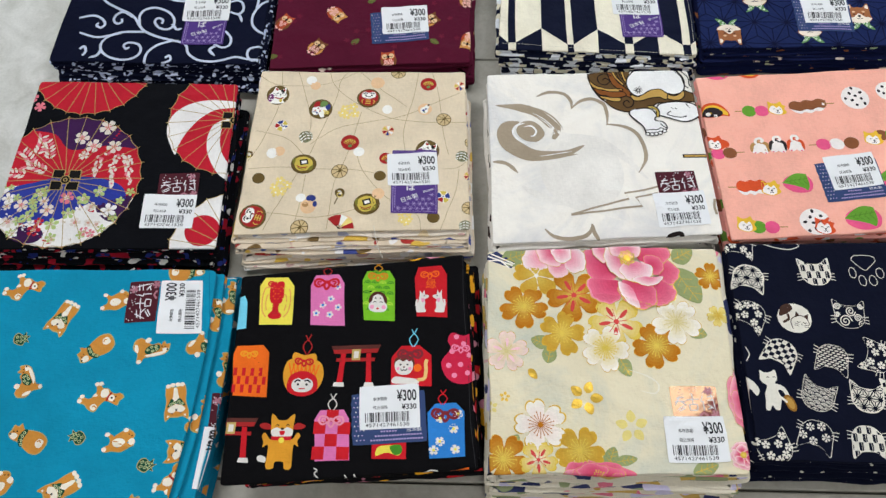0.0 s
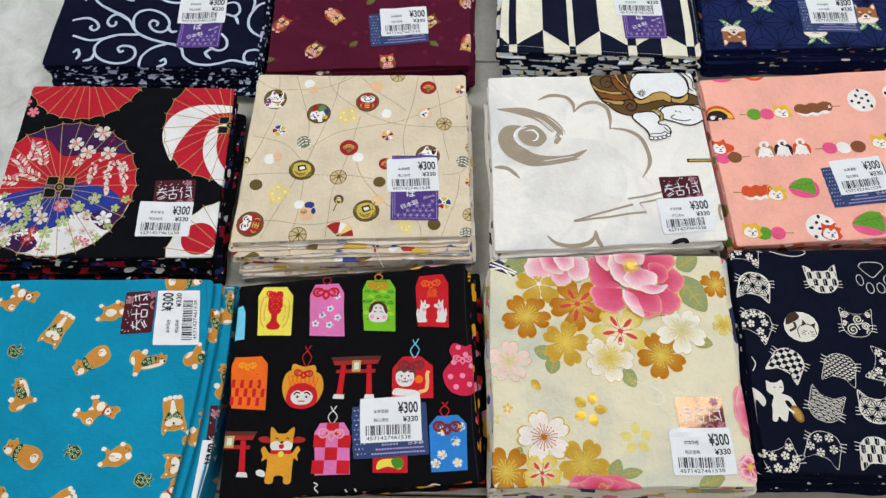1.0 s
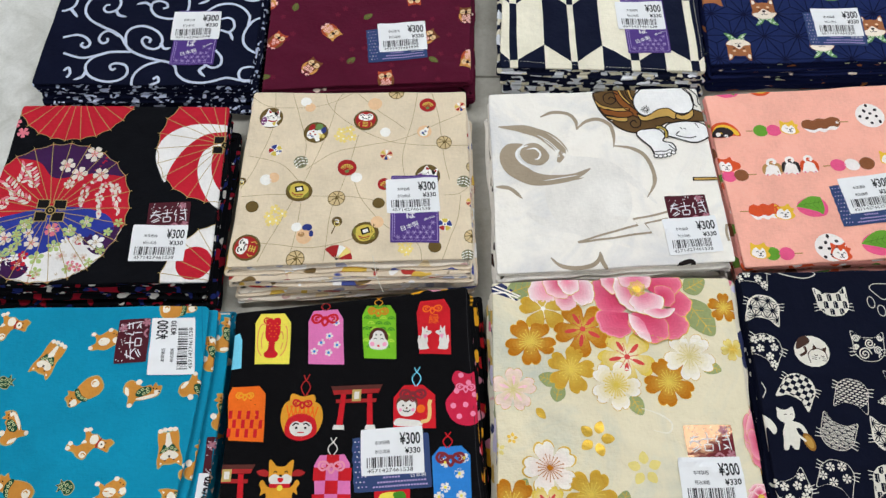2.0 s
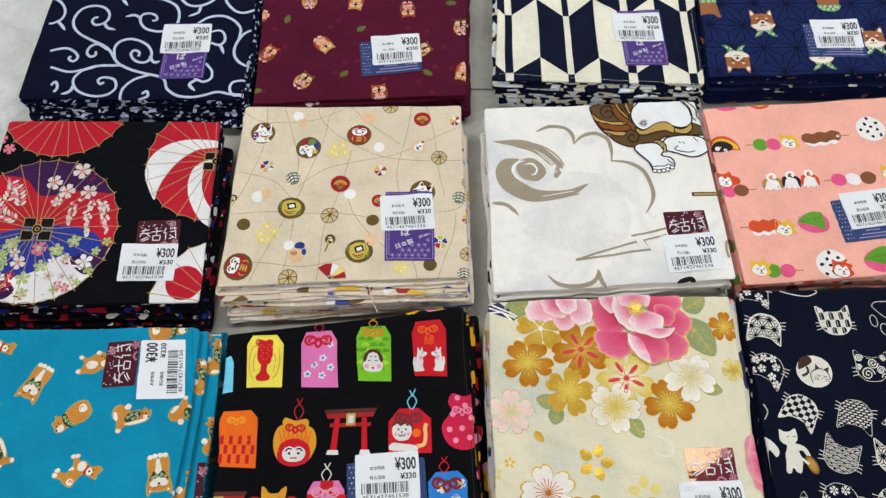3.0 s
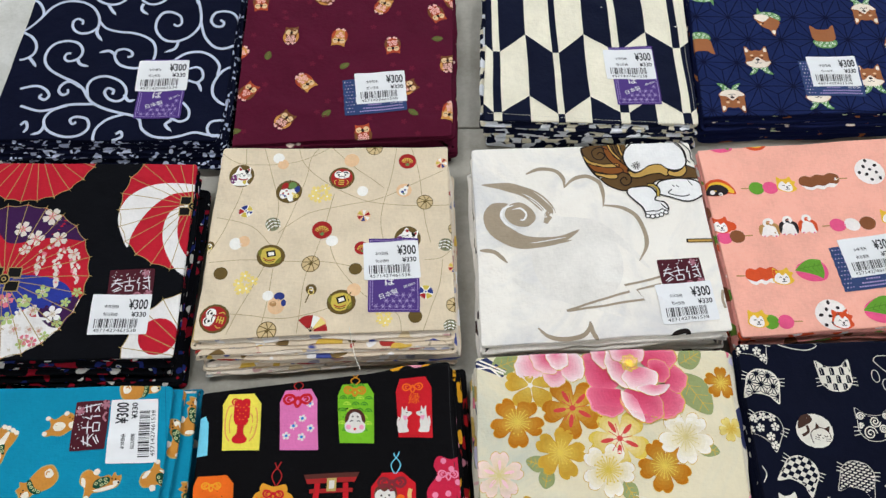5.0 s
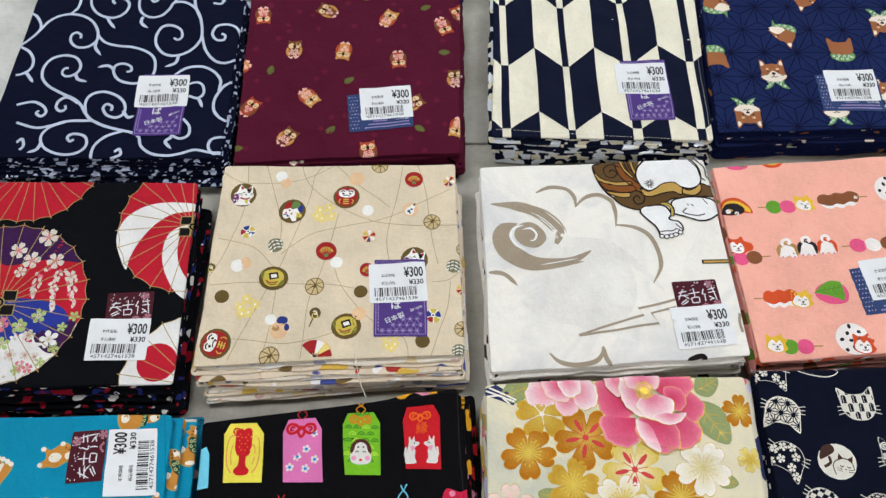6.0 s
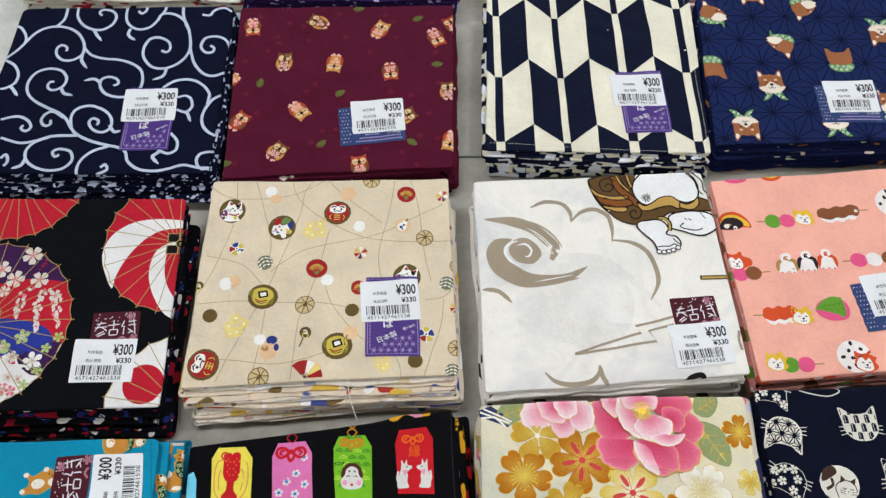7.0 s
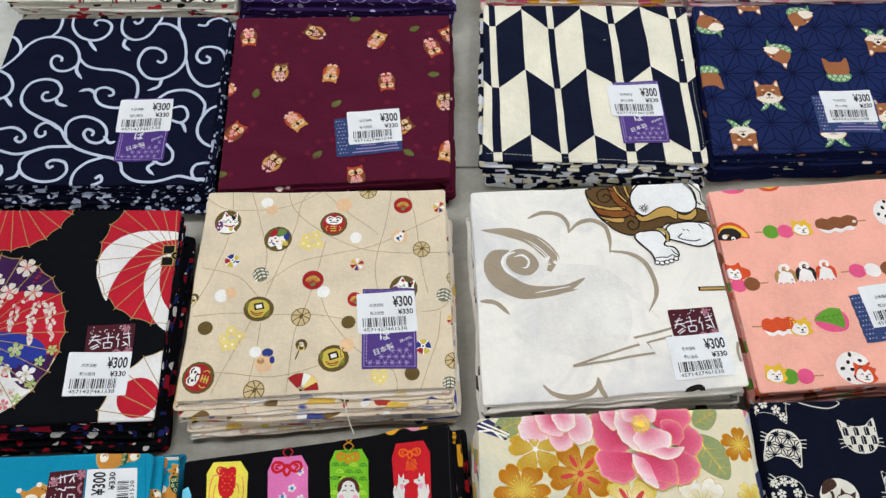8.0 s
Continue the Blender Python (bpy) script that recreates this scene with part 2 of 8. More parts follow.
class Cloth:
    """The top sheet of a folded cloth. Drawing goes by millimetres east and north of its near west corner."""

    def __init__(self, quad, top, r=0.0013, seed=1, wrinkle=0.001, bow=0.0, corner=0.0022):
        self.tl, self.tr, self.br, self.bl = [Vector(p) for p in quad]
        self.top, self.r, self.seed, self.wrinkle, self.bow = top, r, seed, wrinkle, bow
        self.round = corner
        q = [self.bl, self.br, self.tr, self.tl]
        self.edges = []
        for i in range(4):
            d = unit(q[i], q[(i + 1) % 4])
            self.edges.append((q[i], Vector((d.y, -d.x))))
        self.polys = {}
        self.mid = (self.tl + self.tr + self.br + self.bl) / 4

    def surf(self, x, y, lift=0.0):
        """World place of the sheet's point (x, y) in metres: flat, with soft wrinkles, rolling over at the folds."""
        r, R = self.r, self.round
        ds = [((x - c.x) * n.x + (y - c.y) * n.y, n) for c, n in self.edges]
        s_in = max(d for d, n in ds) + r
        px, py, dz, nx, ny, nz = x, y, 0.0, 0.0, 0.0, 1.0
        near2 = [(d + R, n) for d, n in ds if d + R > 0]
        if len(near2) == 2:
            (a, n1), (b, n2) = near2
            cx, cy = x - a * n1.x - b * n2.x, y - a * n1.y - b * n2.y
            dx, dy = a * n1.x + b * n2.x, a * n1.y + b * n2.y
            ln = math.hypot(dx, dy) or 1.0
            dx, dy, rho = dx / ln, dy / ln, max(a, b)
        elif len(near2) == 1:
            (rho, n1), = near2
            dx, dy = n1.x, n1.y
            cx, cy = x - rho * dx, y - rho * dy
        if near2:
            s = rho - (R - r)
            if s > 0:
                t = min(s / r, 2.5)
                rho, dz = R - r + r * math.sin(t), r * (1 - math.cos(t))
                nx, ny, nz = dx * math.sin(t), dy * math.sin(t), math.cos(t)
            px, py = cx + dx * rho, cy + dy * rho
        px += 0.0011 * noise.noise((x * 24, y * 24, self.seed * 1.7))
        py += 0.0011 * noise.noise((x * 24, y * 24, self.seed * 1.7 + 40))
        if self.bow:
            along = min(1.0, max(0.0, (y - self.br.y) / (self.tr.y - self.br.y)))
            across = min(1.0, max(0.0, (x - self.bl.x) / (self.br.x - self.bl.x)))
            px += self.bow * math.sin(math.pi * along) * across ** 3
        z = self.top
        w = noise.noise((x * 26, y * 26, self.seed * 7.3)) + 0.6 * noise.noise((x * 61 + 3, y * 38, self.seed * 3.1))
        near = min(1.0, max(0.0, -s_in / 0.012))
        ridge = max(0.0, 0.13 - abs(noise.noise((x * 9 + y * 4, y * 15, self.seed * 4.4)))) / 0.13
        w += 0.9 * ridge * ridge
        z += self.wrinkle * w * (0.35 + 0.65 * near) - dz
        return (px + nx * lift, py + ny * lift, z + max(nz, -0.6) * lift)

    def world(self, x, y):
        return (self.bl.x + x / 1000, self.bl.y + y / 1000)

    # drawing, in millimetres
    def poly(self, pts, mat, layer=0):
        if len(pts) < 3:
            return
        pts = [tuple(p) for p in pts]
        from mathutils.geometry import tessellate_polygon
        for tri in tessellate_polygon([[Vector((x, y, 0)) for x, y in pts]]):
            self.tris(mat, layer, [pts[i] for i in tri])

    def tris(self, mat, layer, t):
        stack, out = [t], self.polys.setdefault((mat.name, layer), [])
        while stack:
            a, b, c = stack.pop()
            la, lb, lc = math.dist(a, b), math.dist(b, c), math.dist(c, a)
            far = max(la, lb, lc)
            if far < 5.0:
                out.append((a, b, c))
                continue
            if far == lb:
                a, b, c = b, c, a
            elif far == lc:
                a, b, c = c, a, b
            h = ((a[0] + b[0]) / 2, (a[1] + b[1]) / 2)
            stack += [(a, h, c), (h, b, c)]

    def disc(self, x, y, r, mat, layer=0, ry=None, rot=0, n=20, a0=0, a1=360):
        ry = ry or r
        c, s = math.cos(radians(rot)), math.sin(radians(rot))
        pts = []
        full = a1 - a0 >= 360
        for i in range(n if full else n + 1):
            a = radians(a0 + (a1 - a0) * i / n)
            u, v = r * math.cos(a), ry * math.sin(a)
            pts.append((x + u * c - v * s, y + u * s + v * c))
        if not full and a1 - a0 > 180.1:
            pts.append((x, y))
        self.poly(pts, mat, layer)

    def stroke(self, pts, width, mat, layer=0, taper=(1, 1), closed=False):
        """A brush line through the points; width in mm, with the share of it left at either end."""
        n = len(pts)
        if n < 2:
            return
        left, right = [], []
        for i in range(n):
            a = pts[(i - 1) % n] if closed or i else pts[0]
            b = pts[(i + 1) % n] if closed or i < n - 1 else pts[-1]
            dx, dy = b[0] - a[0], b[1] - a[1]
            ln = math.hypot(dx, dy) or 1
            k = i / (n - 1)
            w = width / 2
            if not closed:
                w *= min(1.0, taper[0] + (1 - taper[0]) * k * 4, taper[1] + (1 - taper[1]) * (1 - k) * 4)
            left.append((pts[i][0] - dy / ln * w, pts[i][1] + dx / ln * w))
            right.append((pts[i][0] + dy / ln * w, pts[i][1] - dx / ln * w))
        for i in range(n if closed else n - 1):
            j = (i + 1) % n
            self.tris(mat, layer, (left[i], right[i], right[j]))
            self.tris(mat, layer, (left[i], right[j], left[j]))

    def flush(self, name, parent, base_lift=0.0002, at=None):
        """Turn what was drawn into one mesh that lies on the sheet."""
        verts, faces, mi, mats, seen = [], [], [], [], {}
        r = self.r
        for (mname, layer), tris in sorted(self.polys.items(), key=lambda kv: kv[0][1]):
            mat = MATS[mname]
            if mat not in mats:
                mats.append(mat)
            k = mats.index(mat)
            lift = base_lift + 0.00005 * min(layer, 10) + 0.000014 * max(0, layer - 10)
            for t in tris:
                polys = [[self.world(*p) for p in t]]
                for c, n in self.edges:
                    smax = max((x - c.x) * n.x + (y - c.y) * n.y for p in polys for x, y in p) if polys else -1
                    if smax <= -r:
                        continue
                    done = []
                    for p in polys:
                        rest = p
                        for f in (-1.0, -0.4, 0.2, 0.8, 1.4):
                            if rest is None:
                                break
                            q, rest = clip_split(rest, c.x + n.x * r * f, c.y + n.y * r * f, n.x, n.y)
                            if q:
                                done.append(q)
                    polys = done
                for p in polys:
                    f = []
                    for x, y in p:
                        key = (round(x, 6), round(y, 6), mname, layer)
                        if key not in seen:
                            seen[key] = len(verts)
                            verts.append(self.surf(x, y, lift))
                        if seen[key] not in f:
                            f.append(seen[key])
                    if len(f) > 2:
                        a, b, c2 = (Vector(p[i]) for i in range(3))
                        if (b - a).cross(c2 - a) < 0:
                            f.reverse()
                        faces.append(f)
                        mi.append(k)
        self.polys = {}
        if not faces:
            return None
        return place_mesh(name, verts, faces, mats, parent, at or parent.location, mi)

    def sheet(self):
        """Vertices and faces of the top sheet with its rolled edges."""
        r = self.r
        bands = [1.9, 1.4, 0.8, 0.2, -0.4, -1.0]
        N = 46

        def steps(length):
            out = [-b * r / length for b in bands]
            inner = 3 * r / length
            out += [inner + (1 - 2 * inner) * i / N for i in range(N + 1)]
            out += [1 + b * r / length for b in reversed(bands)]
            return out
        us, vs = steps((self.br - self.bl).length), steps((self.tl - self.bl).length)
        verts, faces = [], []
        for v in vs:
            for u in us:
                p = self.bl * (1 - u) * (1 - v) + self.br * u * (1 - v) + self.tr * u * v + self.tl * (1 - u) * v
                verts.append(self.surf(p.x, p.y))
        w = len(us)
        for j in range(len(vs) - 1):
            for i in range(w - 1):
                faces.append((j * w + i, j * w + i + 1, (j + 1) * w + i + 1, (j + 1) * w + i))
        return verts, faces


def fold_rings(quad, z0, z1, lobes, seed, rough=0.0016, corner=0.0022):
    """The folded plies of a cloth seen from the side: rounded folds, one above the other, a little uneven."""
    tl, tr, br, bl = [Vector(p) for p in quad]
    ring, outs = [], []
    q = [bl, br, tr, tl]
    for i in range(4):
        a, b = q[i], q[(i + 1) % 4]
        d = unit(a, b)
        n = Vector((d.y, -d.x))
        prev = unit(q[i - 1], a)
        np_ = Vector((prev.y, -prev.x))
        for k in range(5):
            m = (np_ * (1 - k / 4) + n * (k / 4)).normalized()
            ring.append(a - (n + np_) * corner + m * corner)
            outs.append(m)
        ln = (b - a).length
        for k in range(1, 26):
            ring.append(a + d * (corner + (ln - 2 * corner) * k / 26))
            outs.append(n)
    m = len(ring)
    verts, faces, rows, plies = [], [], [], []
    rnd = random.Random(seed * 13 + 5)
    shares = [rnd.uniform(0.6, 1.4) for _ in range(lobes)]
    zt = z1
    for k in range(lobes):
        t = (z1 - z0) * shares[k] / sum(shares)
        push = rnd.uniform(-1.9, 0.9) * rough if k else rnd.uniform(-0.6, 0.2) * rough
        for a in (-1.15, -0.95, -0.5, 0.0, 0.5, 0.95, 1.15):
            row = []
            for j in range(m):
                x, y = ring[j]
                wob = (noise.noise((x * 17, y * 17, seed * 3.3 + k * 4.9)) + 0.45 * noise.noise((x * 60, y * 60, seed * 3.3 + k * 1.9))) * rough * 1.15
                zw = (noise.noise((x * 20, y * 20, zt * 70)) + 0.5 * noise.noise((x * 55, y * 55, zt * 160))) * 0.0011
                deep = -0.0042 if abs(a) > 1 else (math.cos(a * 1.25) - 1) * t * 0.55
                off = push + wob + deep - 0.0004
                row.append(len(verts))
                verts.append((x + outs[j].x * off, y + outs[j].y * off, zt - t / 2 - math.sin(a * 1.35) * t * 0.46 + zw))
            rows.append(row)
            plies += [k * 1.37 + seed * 0.61] * m
        zt -= t
    for a, b in zip(rows, rows[1:]):
        for j in range(m):
            i = (j + 1) % m
            faces.append((a[j], b[j], b[i], a[i]))
    plies = plies[:len(faces)]
    faces = [tuple(reversed(f)) for f in faces]
    # flat upper and under side, set in two steps so that they stay level
    mid_x, mid_y = sum(p.x for p in ring) / m, sum(p.y for p in ring) / m
    for row, up in ((rows[0], True), (rows[-1], False)):
        level = sum(verts[i][2] for i in row) / m
        prev = []
        for f, lift in ((0.0, 0.0), (0.06, 0.5), (0.14, 1.0)):
            cur = []
            for i in row:
                x, y, z = verts[i]
                cur.append(len(verts))
                verts.append((x + (mid_x - x) * f, y + (mid_y - y) * f, z + (level - z) * lift))
            for j in range(m):
                if prev:
                    q = (prev[j], prev[(j + 1) % m], cur[(j + 1) % m], cur[j])
                    faces.append(q if up else tuple(reversed(q)))
            prev = cur
        faces.append(tuple(prev) if up else tuple(reversed(prev)))
    plies += [seed * 0.61] * (len(faces) - len(plies))
    return verts, faces, plies


def moved(quad, dx, dy, turn, grow=0.0):
    c = sum((Vector(p) for p in quad), Vector((0, 0))) / 4
    rot = Matrix.Rotation(radians(turn), 2)
    return [c + rot @ (Vector(p) - c) * (1 + grow) + Vector((dx, dy)) for p in quad]


def shown_cloth(quad, top, t, mat, edge_mat, label, group, seed, lobes=3, wrinkle=0.0010, r=None, corner=0.0022, bow=0.0):
    """A folded cloth whose upper side shows: its sheet, ready to be printed, and the plies under it."""
    r = r or t / lobes / 2 * 1.05
    cl = Cloth(quad, top, r, seed, wrinkle, bow, corner)
    root = tagged(new("folded_cloth"), label, "folded cloth", group)
    root.location = (cl.mid.x, cl.mid.y, top - t)
    v, f = cl.sheet()
    place_mesh("top_sheet", v, f, [mat], root, root.location)
    v, f, plies = fold_rings(moved(quad, 0, 0, 0, -0.004), top - t + 0.0002, top - 2 * r - 0.0001, max(1, lobes - 1), seed * 17, 0.0015, corner)
    place_mesh("under_folds", v, f, [edge_mat], root, root.location, plies=plies)
    cl.root = root
    return cl


def stack(quad, top, count, mat, edge_mat, label, lower_label, group, seed, lean=(0.0, -0.004), lobes=3, wrinkle=0.0010, corner=0.0022, spread=0.003, bare=False):
    """A pile of folded cloths; the top one comes back with its sheet, ready to be printed."""
    rnd = random.Random(seed)
    t = top / count
    for i in range(count if bare else count - 1):
        k = ((count - 1 - i) / count) ** 0.7
        qd = moved(quad, lean[0] * k + rnd.uniform(-spread, spread), lean[1] * k + rnd.uniform(-spread, spread), rnd.uniform(-1.4, 1.4), rnd.uniform(-0.014, 0.004))
        v, f, plies = fold_rings(qd, t * i + 0.0002, t * (i + 1) + 0.0002, lobes - 1 + i % 2, seed * 11 + i, 0.0026, corner)
        c = sum(qd, Vector((0, 0))) / 4
        ob = place_mesh("folded_cloth", v, f, [edge_mat], None, (c.x, c.y, t * i), plies=plies)
        tagged(ob, lower_label, "folded cloth", group)
    if bare:
        return None
    return shown_cloth(quad, top, t, mat, edge_mat, label, group, seed, lobes, wrinkle, t / 6 * 1.05, corner)

# ---- the piles ----
INK = dict(navy=(8, 13, 36), black=(8, 9, 14), maroon=(84, 18, 42), cream=(228, 210, 181), white=(247, 241, 230), pink=(252, 181, 161),
           teal=(10, 140, 174), ivory=(234, 222, 190), deepnavy=(26, 38, 82))


def ink(name, colour, **kw):
    return fabric("ink " + name, colour, **kw)


scr = stack([(-.3490, .7116), (-.1746, .7139), (-.1765, .5510), (-.3590, .5510)], .032, 6, fabric("navy cotton", INK["navy"]),
            edge_print("navy fleck edge", INK["navy"], [(205, 212, 235), (190, 200, 226)], 2.7, 1.7, 0.22),
            "navy cotton cloth with white scrolling vine print, folded on a pile", "navy and white cotton cloth folded in a pile", "navy scroll cloths", 3, (0.004, -0.008), 3, 0.0010, 0.005)
mar = stack([(-.1689, .7127), (.0075, .7162), (.0065, .5572), (-.1662, .5472)], .032, 7, fabric("maroon cotton", INK["maroon"]),
            edge_print("maroon fleck edge", INK["maroon"], [(205, 130, 60), (240, 215, 200)], 6.0, 2.4, 0.05),
            "maroon cotton cloth with owl and leaf print, folded on a pile", "maroon owl print cloth folded in a pile", "maroon owl cloths", 4, (0.005, -0.005))
arr = stack([(.0363, .7268), (.2079, .7273), (.2031, .5689), (.0314, .5717)], .032, 6, fabric("cream white cotton", (240, 232, 209)),
            edge_print("arrow fleck edge", (17, 22, 44), [(236, 228, 204), (240, 242, 246)], 4.6, 60.0, 0.62),
            "cream and navy arrow-feather print cloth folded on a pile", "cream and navy patterned cloth folded in a pile", "arrow feather cloths", 5, (0.002, -0.004))
nav = stack([(.2135, .7260), (.3870, .7310), (.3815, .5830), (.2074, .5766)], .032, 6, fabric("deep blue cotton", INK["deepnavy"]),
            edge_print("blue fleck edge", (18, 26, 64), [(160, 100, 60), (190, 210, 170), (240, 225, 210)], 6.5, 2.0, 0.10),
            "deep blue cloth with printed dog faces, folded on a pile", "deep blue dog print cloth folded in a pile", "blue dog cloths", 6, (0.004, -0.006))
umb = stack([(-.3596, .5289), (-.1904, .5293), (-.1878, .3741), (-.3647, .3704)], .032, 6, fabric("black cotton", INK["black"]),
            edge_print("umbrella fleck edge", INK["black"], [(150, 22, 40), (160, 24, 42), (225, 220, 212), (36, 46, 110)], 4.2, 1.5, 0.32),
            "black cloth with red and blue umbrella print, folded on a pile", "black and red umbrella print cloth folded in a pile", "umbrella cloths", 7, (0.004, -0.012))
crm = stack([(-.1726, .5442), (.0021, .5471), (.0077, .3958), (-.1754, .3871)], .031, 8, fabric("beige cotton", INK["cream"]),
            edge_print("beige fleck edge", (232, 214, 188), [(120, 96, 58), (176, 56, 50), (246, 242, 238), (224, 184, 80), (70, 82, 150)], 9.0, 1.8, 0.40, (246, 240, 230)),
            "beige cloth with small round lucky-charm print, folded on a pile", "beige lucky-charm print cloth folded in a pile", "beige charm cloths", 8, (0.005, -0.020), 4)
wht = stack([(.0210, .5437), (.1927, .5520), (.2027, .3945), (.0251, .3825)], .032, 6, fabric("white cotton", INK["white"], 0.05, patch=(216, 215, 214)),
            edge_print("white fleck edge", INK["white"], [(60, 40, 34), (165, 152, 135)], 9.0, 2.6, 0.12),
            "white cloth with grey-brown swirling cloud print, folded on a pile", "white cloud print cloth folded in a pile", "white cloud cloths", 9, (0.002, -0.007), 3, 0.0016)
pnk = stack([(.1976, .5442), (.3734, .5586), (.3840, .4045), (.2086, .3897)], .032, 6, fabric("salmon pink cotton", INK["pink"]),
            edge_print("pink fleck edge", (246, 168, 155), [(110, 150, 60), (225, 90, 50), (140, 84, 56), (250, 240, 235)], 9.0, 2.0, 0.36),
            "salmon pink cloth with dumpling-skewer print, folded on a pile", "salmon pink sweets print cloth folded in a pile", "pink sweets cloths", 10, (0.0, -0.004))
TURQ, TURQ_EDGE = fabric("turquoise cotton", INK["teal"]), edge_print("turquoise fleck edge", (14, 122, 154), [(205, 140, 60), (235, 225, 205), (30, 80, 50)], 7.0, 2.4, 0.16)
teal_quad = [(-.3470, .3475), (-.1795, .3507), (-.1895, .1780), (-.3470, .1780)]
stack(moved(teal_quad, 0.012, 0, 0), .0275, 5, TURQ, TURQ_EDGE, "", "turquoise dog print cloth folded in a pile", "turquoise dog cloths", 11, (0.008, -0.002), bare=True)
teal_low = shown_cloth(moved(teal_quad, 0.0135, -0.003, 0.6), .0332, .0055, TURQ, TURQ_EDGE, "turquoise dog print cloth showing beside the pile's top", "turquoise dog cloths", 21, bow=0.005)
teal_mid = shown_cloth(moved(teal_quad, 0.0045, -0.001, -0.2), .0386, .0053, TURQ, TURQ_EDGE, "turquoise dog print cloth just under the pile's top", "turquoise dog cloths", 22, bow=0.005)
teal = shown_cloth(teal_quad, .044, .0053, TURQ, TURQ_EDGE, "turquoise cloth with small dog print, folded on a pile", "turquoise dog cloths", 11, 3, 0.0011, None, 0.005, 0.0045)
blk = stack([(-.1598, .3448), (.0025, .3657), (.0136, .2101), (-.1548, .1955)], .046, 8, fabric("jet black cotton", (8, 7, 9)),
            edge_print("charm fleck edge", (12, 11, 13), [(200, 34, 40), (240, 170, 40), (235, 150, 170)], 8.0, 2.2, 0.26),
            "black cloth with colourful shrine charm print, folded on a pile", "black charm print cloth folded in a pile", "black charm cloths", 12, (0.015, 0.006))
peo = stack([(.0203, .3713), (.1911, .3772), (.1935, .2111), (.0223, .2081)], .042, 8, fabric("ivory cotton", INK["ivory"], 0.07, patch=(204, 205, 188)),
            edge_print("ivory fleck edge", (226, 217, 196), [(226, 120, 140), (204, 170, 92), (52, 58, 96), (150, 158, 116), (204, 196, 220)], 11.0, 1.6, 0.62),
            "ivory cloth with peony and gold blossom print, folded on a pile", "ivory blossom print cloth folded in a pile", "ivory blossom cloths", 13, (0.001, -0.011), 4, 0.0013)
cat = stack([(.1985, .3797), (.3720, .3850), (.3740, .2195), (.2003, .2199)], .045, 8, fabric("midnight cotton", (9, 13, 32)),
            edge_print("midnight fleck edge", (10, 15, 36), [(225, 220, 205)], 3.4, 1.8, 0.05),
            "midnight blue cloth with white patterned cat faces, folded on a pile", "midnight blue cat print cloth folded in a pile", "blue cat cloths", 14, (-0.002, -0.003))
# the row behind
fa = stack([(-.3700, .9000), (-.1720, .9000), (-.1720, .7290), (-.3640, .7290)], .034, 5, fabric("off white cotton", (232, 226, 212)),
           edge_print("kanji fleck edge", (232, 226, 212), [(30, 28, 28), (180, 40, 45)], 6.0, 2.0, 0.16),
           "off-white cloth with black brush letters, folded on a pile", "off-white lettered cloth folded in a pile", "lettered cloths", 15)
fb = stack([(-.1680, .9000), (.0110, .9000), (.0110, .7290), (-.1680, .7290)], .034, 5, fabric("purple cotton", (52, 30, 84)),
           edge_print("purple fleck edge", (48, 28, 78), [(190, 180, 215)], 3.0, 1.2, 0.10),
           "purple cloth with fine white stitched circles, folded on a pile", "purple cloth folded in a pile", "purple cloths", 16)
fc = stack([(.0370, .9000), (.2090, .9000), (.2090, .7370), (.0370, .7370)], .033, 5, fabric("pale rose cotton", (244, 222, 206)),
           edge_print("rose fleck edge", (244, 222, 206), [(225, 110, 130), (235, 170, 60)], 9.0, 2.0, 0.3),
           "pale cream cloth with pink flowers, folded on a pile", "pale cream flower cloth folded in a pile", "pale flower cloths", 17)
fd = stack([(.2120, .9000), (.3900, .9000), (.3900, .7370), (.2120, .7370)], .033, 5, fabric("flower cotton", (240, 212, 214)),
           edge_print("flower fleck edge", (240, 212, 214), [(200, 40, 60), (70, 50, 60), (235, 150, 170)], 8.0, 2.0, 0.4),
           "pale pink cloth with red flowers, folded on a pile", "pale pink flower cloth folded in a pile", "pink flower cloths", 18)


# ---- prints ----
def smooth(pts, n=6, closed=False):
    """A soft line through the points."""
    out, m = [], len(pts)
    for i in range(m if closed else m - 1):
        p0 = pts[(i - 1) % m] if closed or i else pts[0]
        p1, p2 = pts[i], pts[(i + 1) % m]
        p3 = pts[(i + 2) % m] if closed or i + 2 < m else pts[-1]
        for k in range(n):
            t = k / n
            out.append(tuple(0.5 * (2 * p1[j] + (p2[j] - p0[j]) * t + (2 * p0[j] - 5 * p1[j] + 4 * p2[j] - p3[j]) * t * t
                                    + (3 * p1[j] - p0[j] - 3 * p2[j] + p3[j]) * t ** 3) for j in (0, 1)))
    if not closed:
        out.append(tuple(pts[-1]))
    return out


def turn(pts, x, y, rot=0.0, s=1.0, flip=1):
    c, q = math.cos(radians(rot)), math.sin(radians(rot))
    return [(x + (u * flip * c - v * q) * s, y + (u * flip * q + v * c) * s) for u, v in pts]


def blob(cl, pts, mat, layer=0, n=5):
    cl.poly(smooth(pts, n, True), mat, layer)


def brush(cl, pts, w, mat, layer=0, taper=(1, 1), n=6):
    cl.stroke(smooth(pts, n), w, mat, layer, taper)


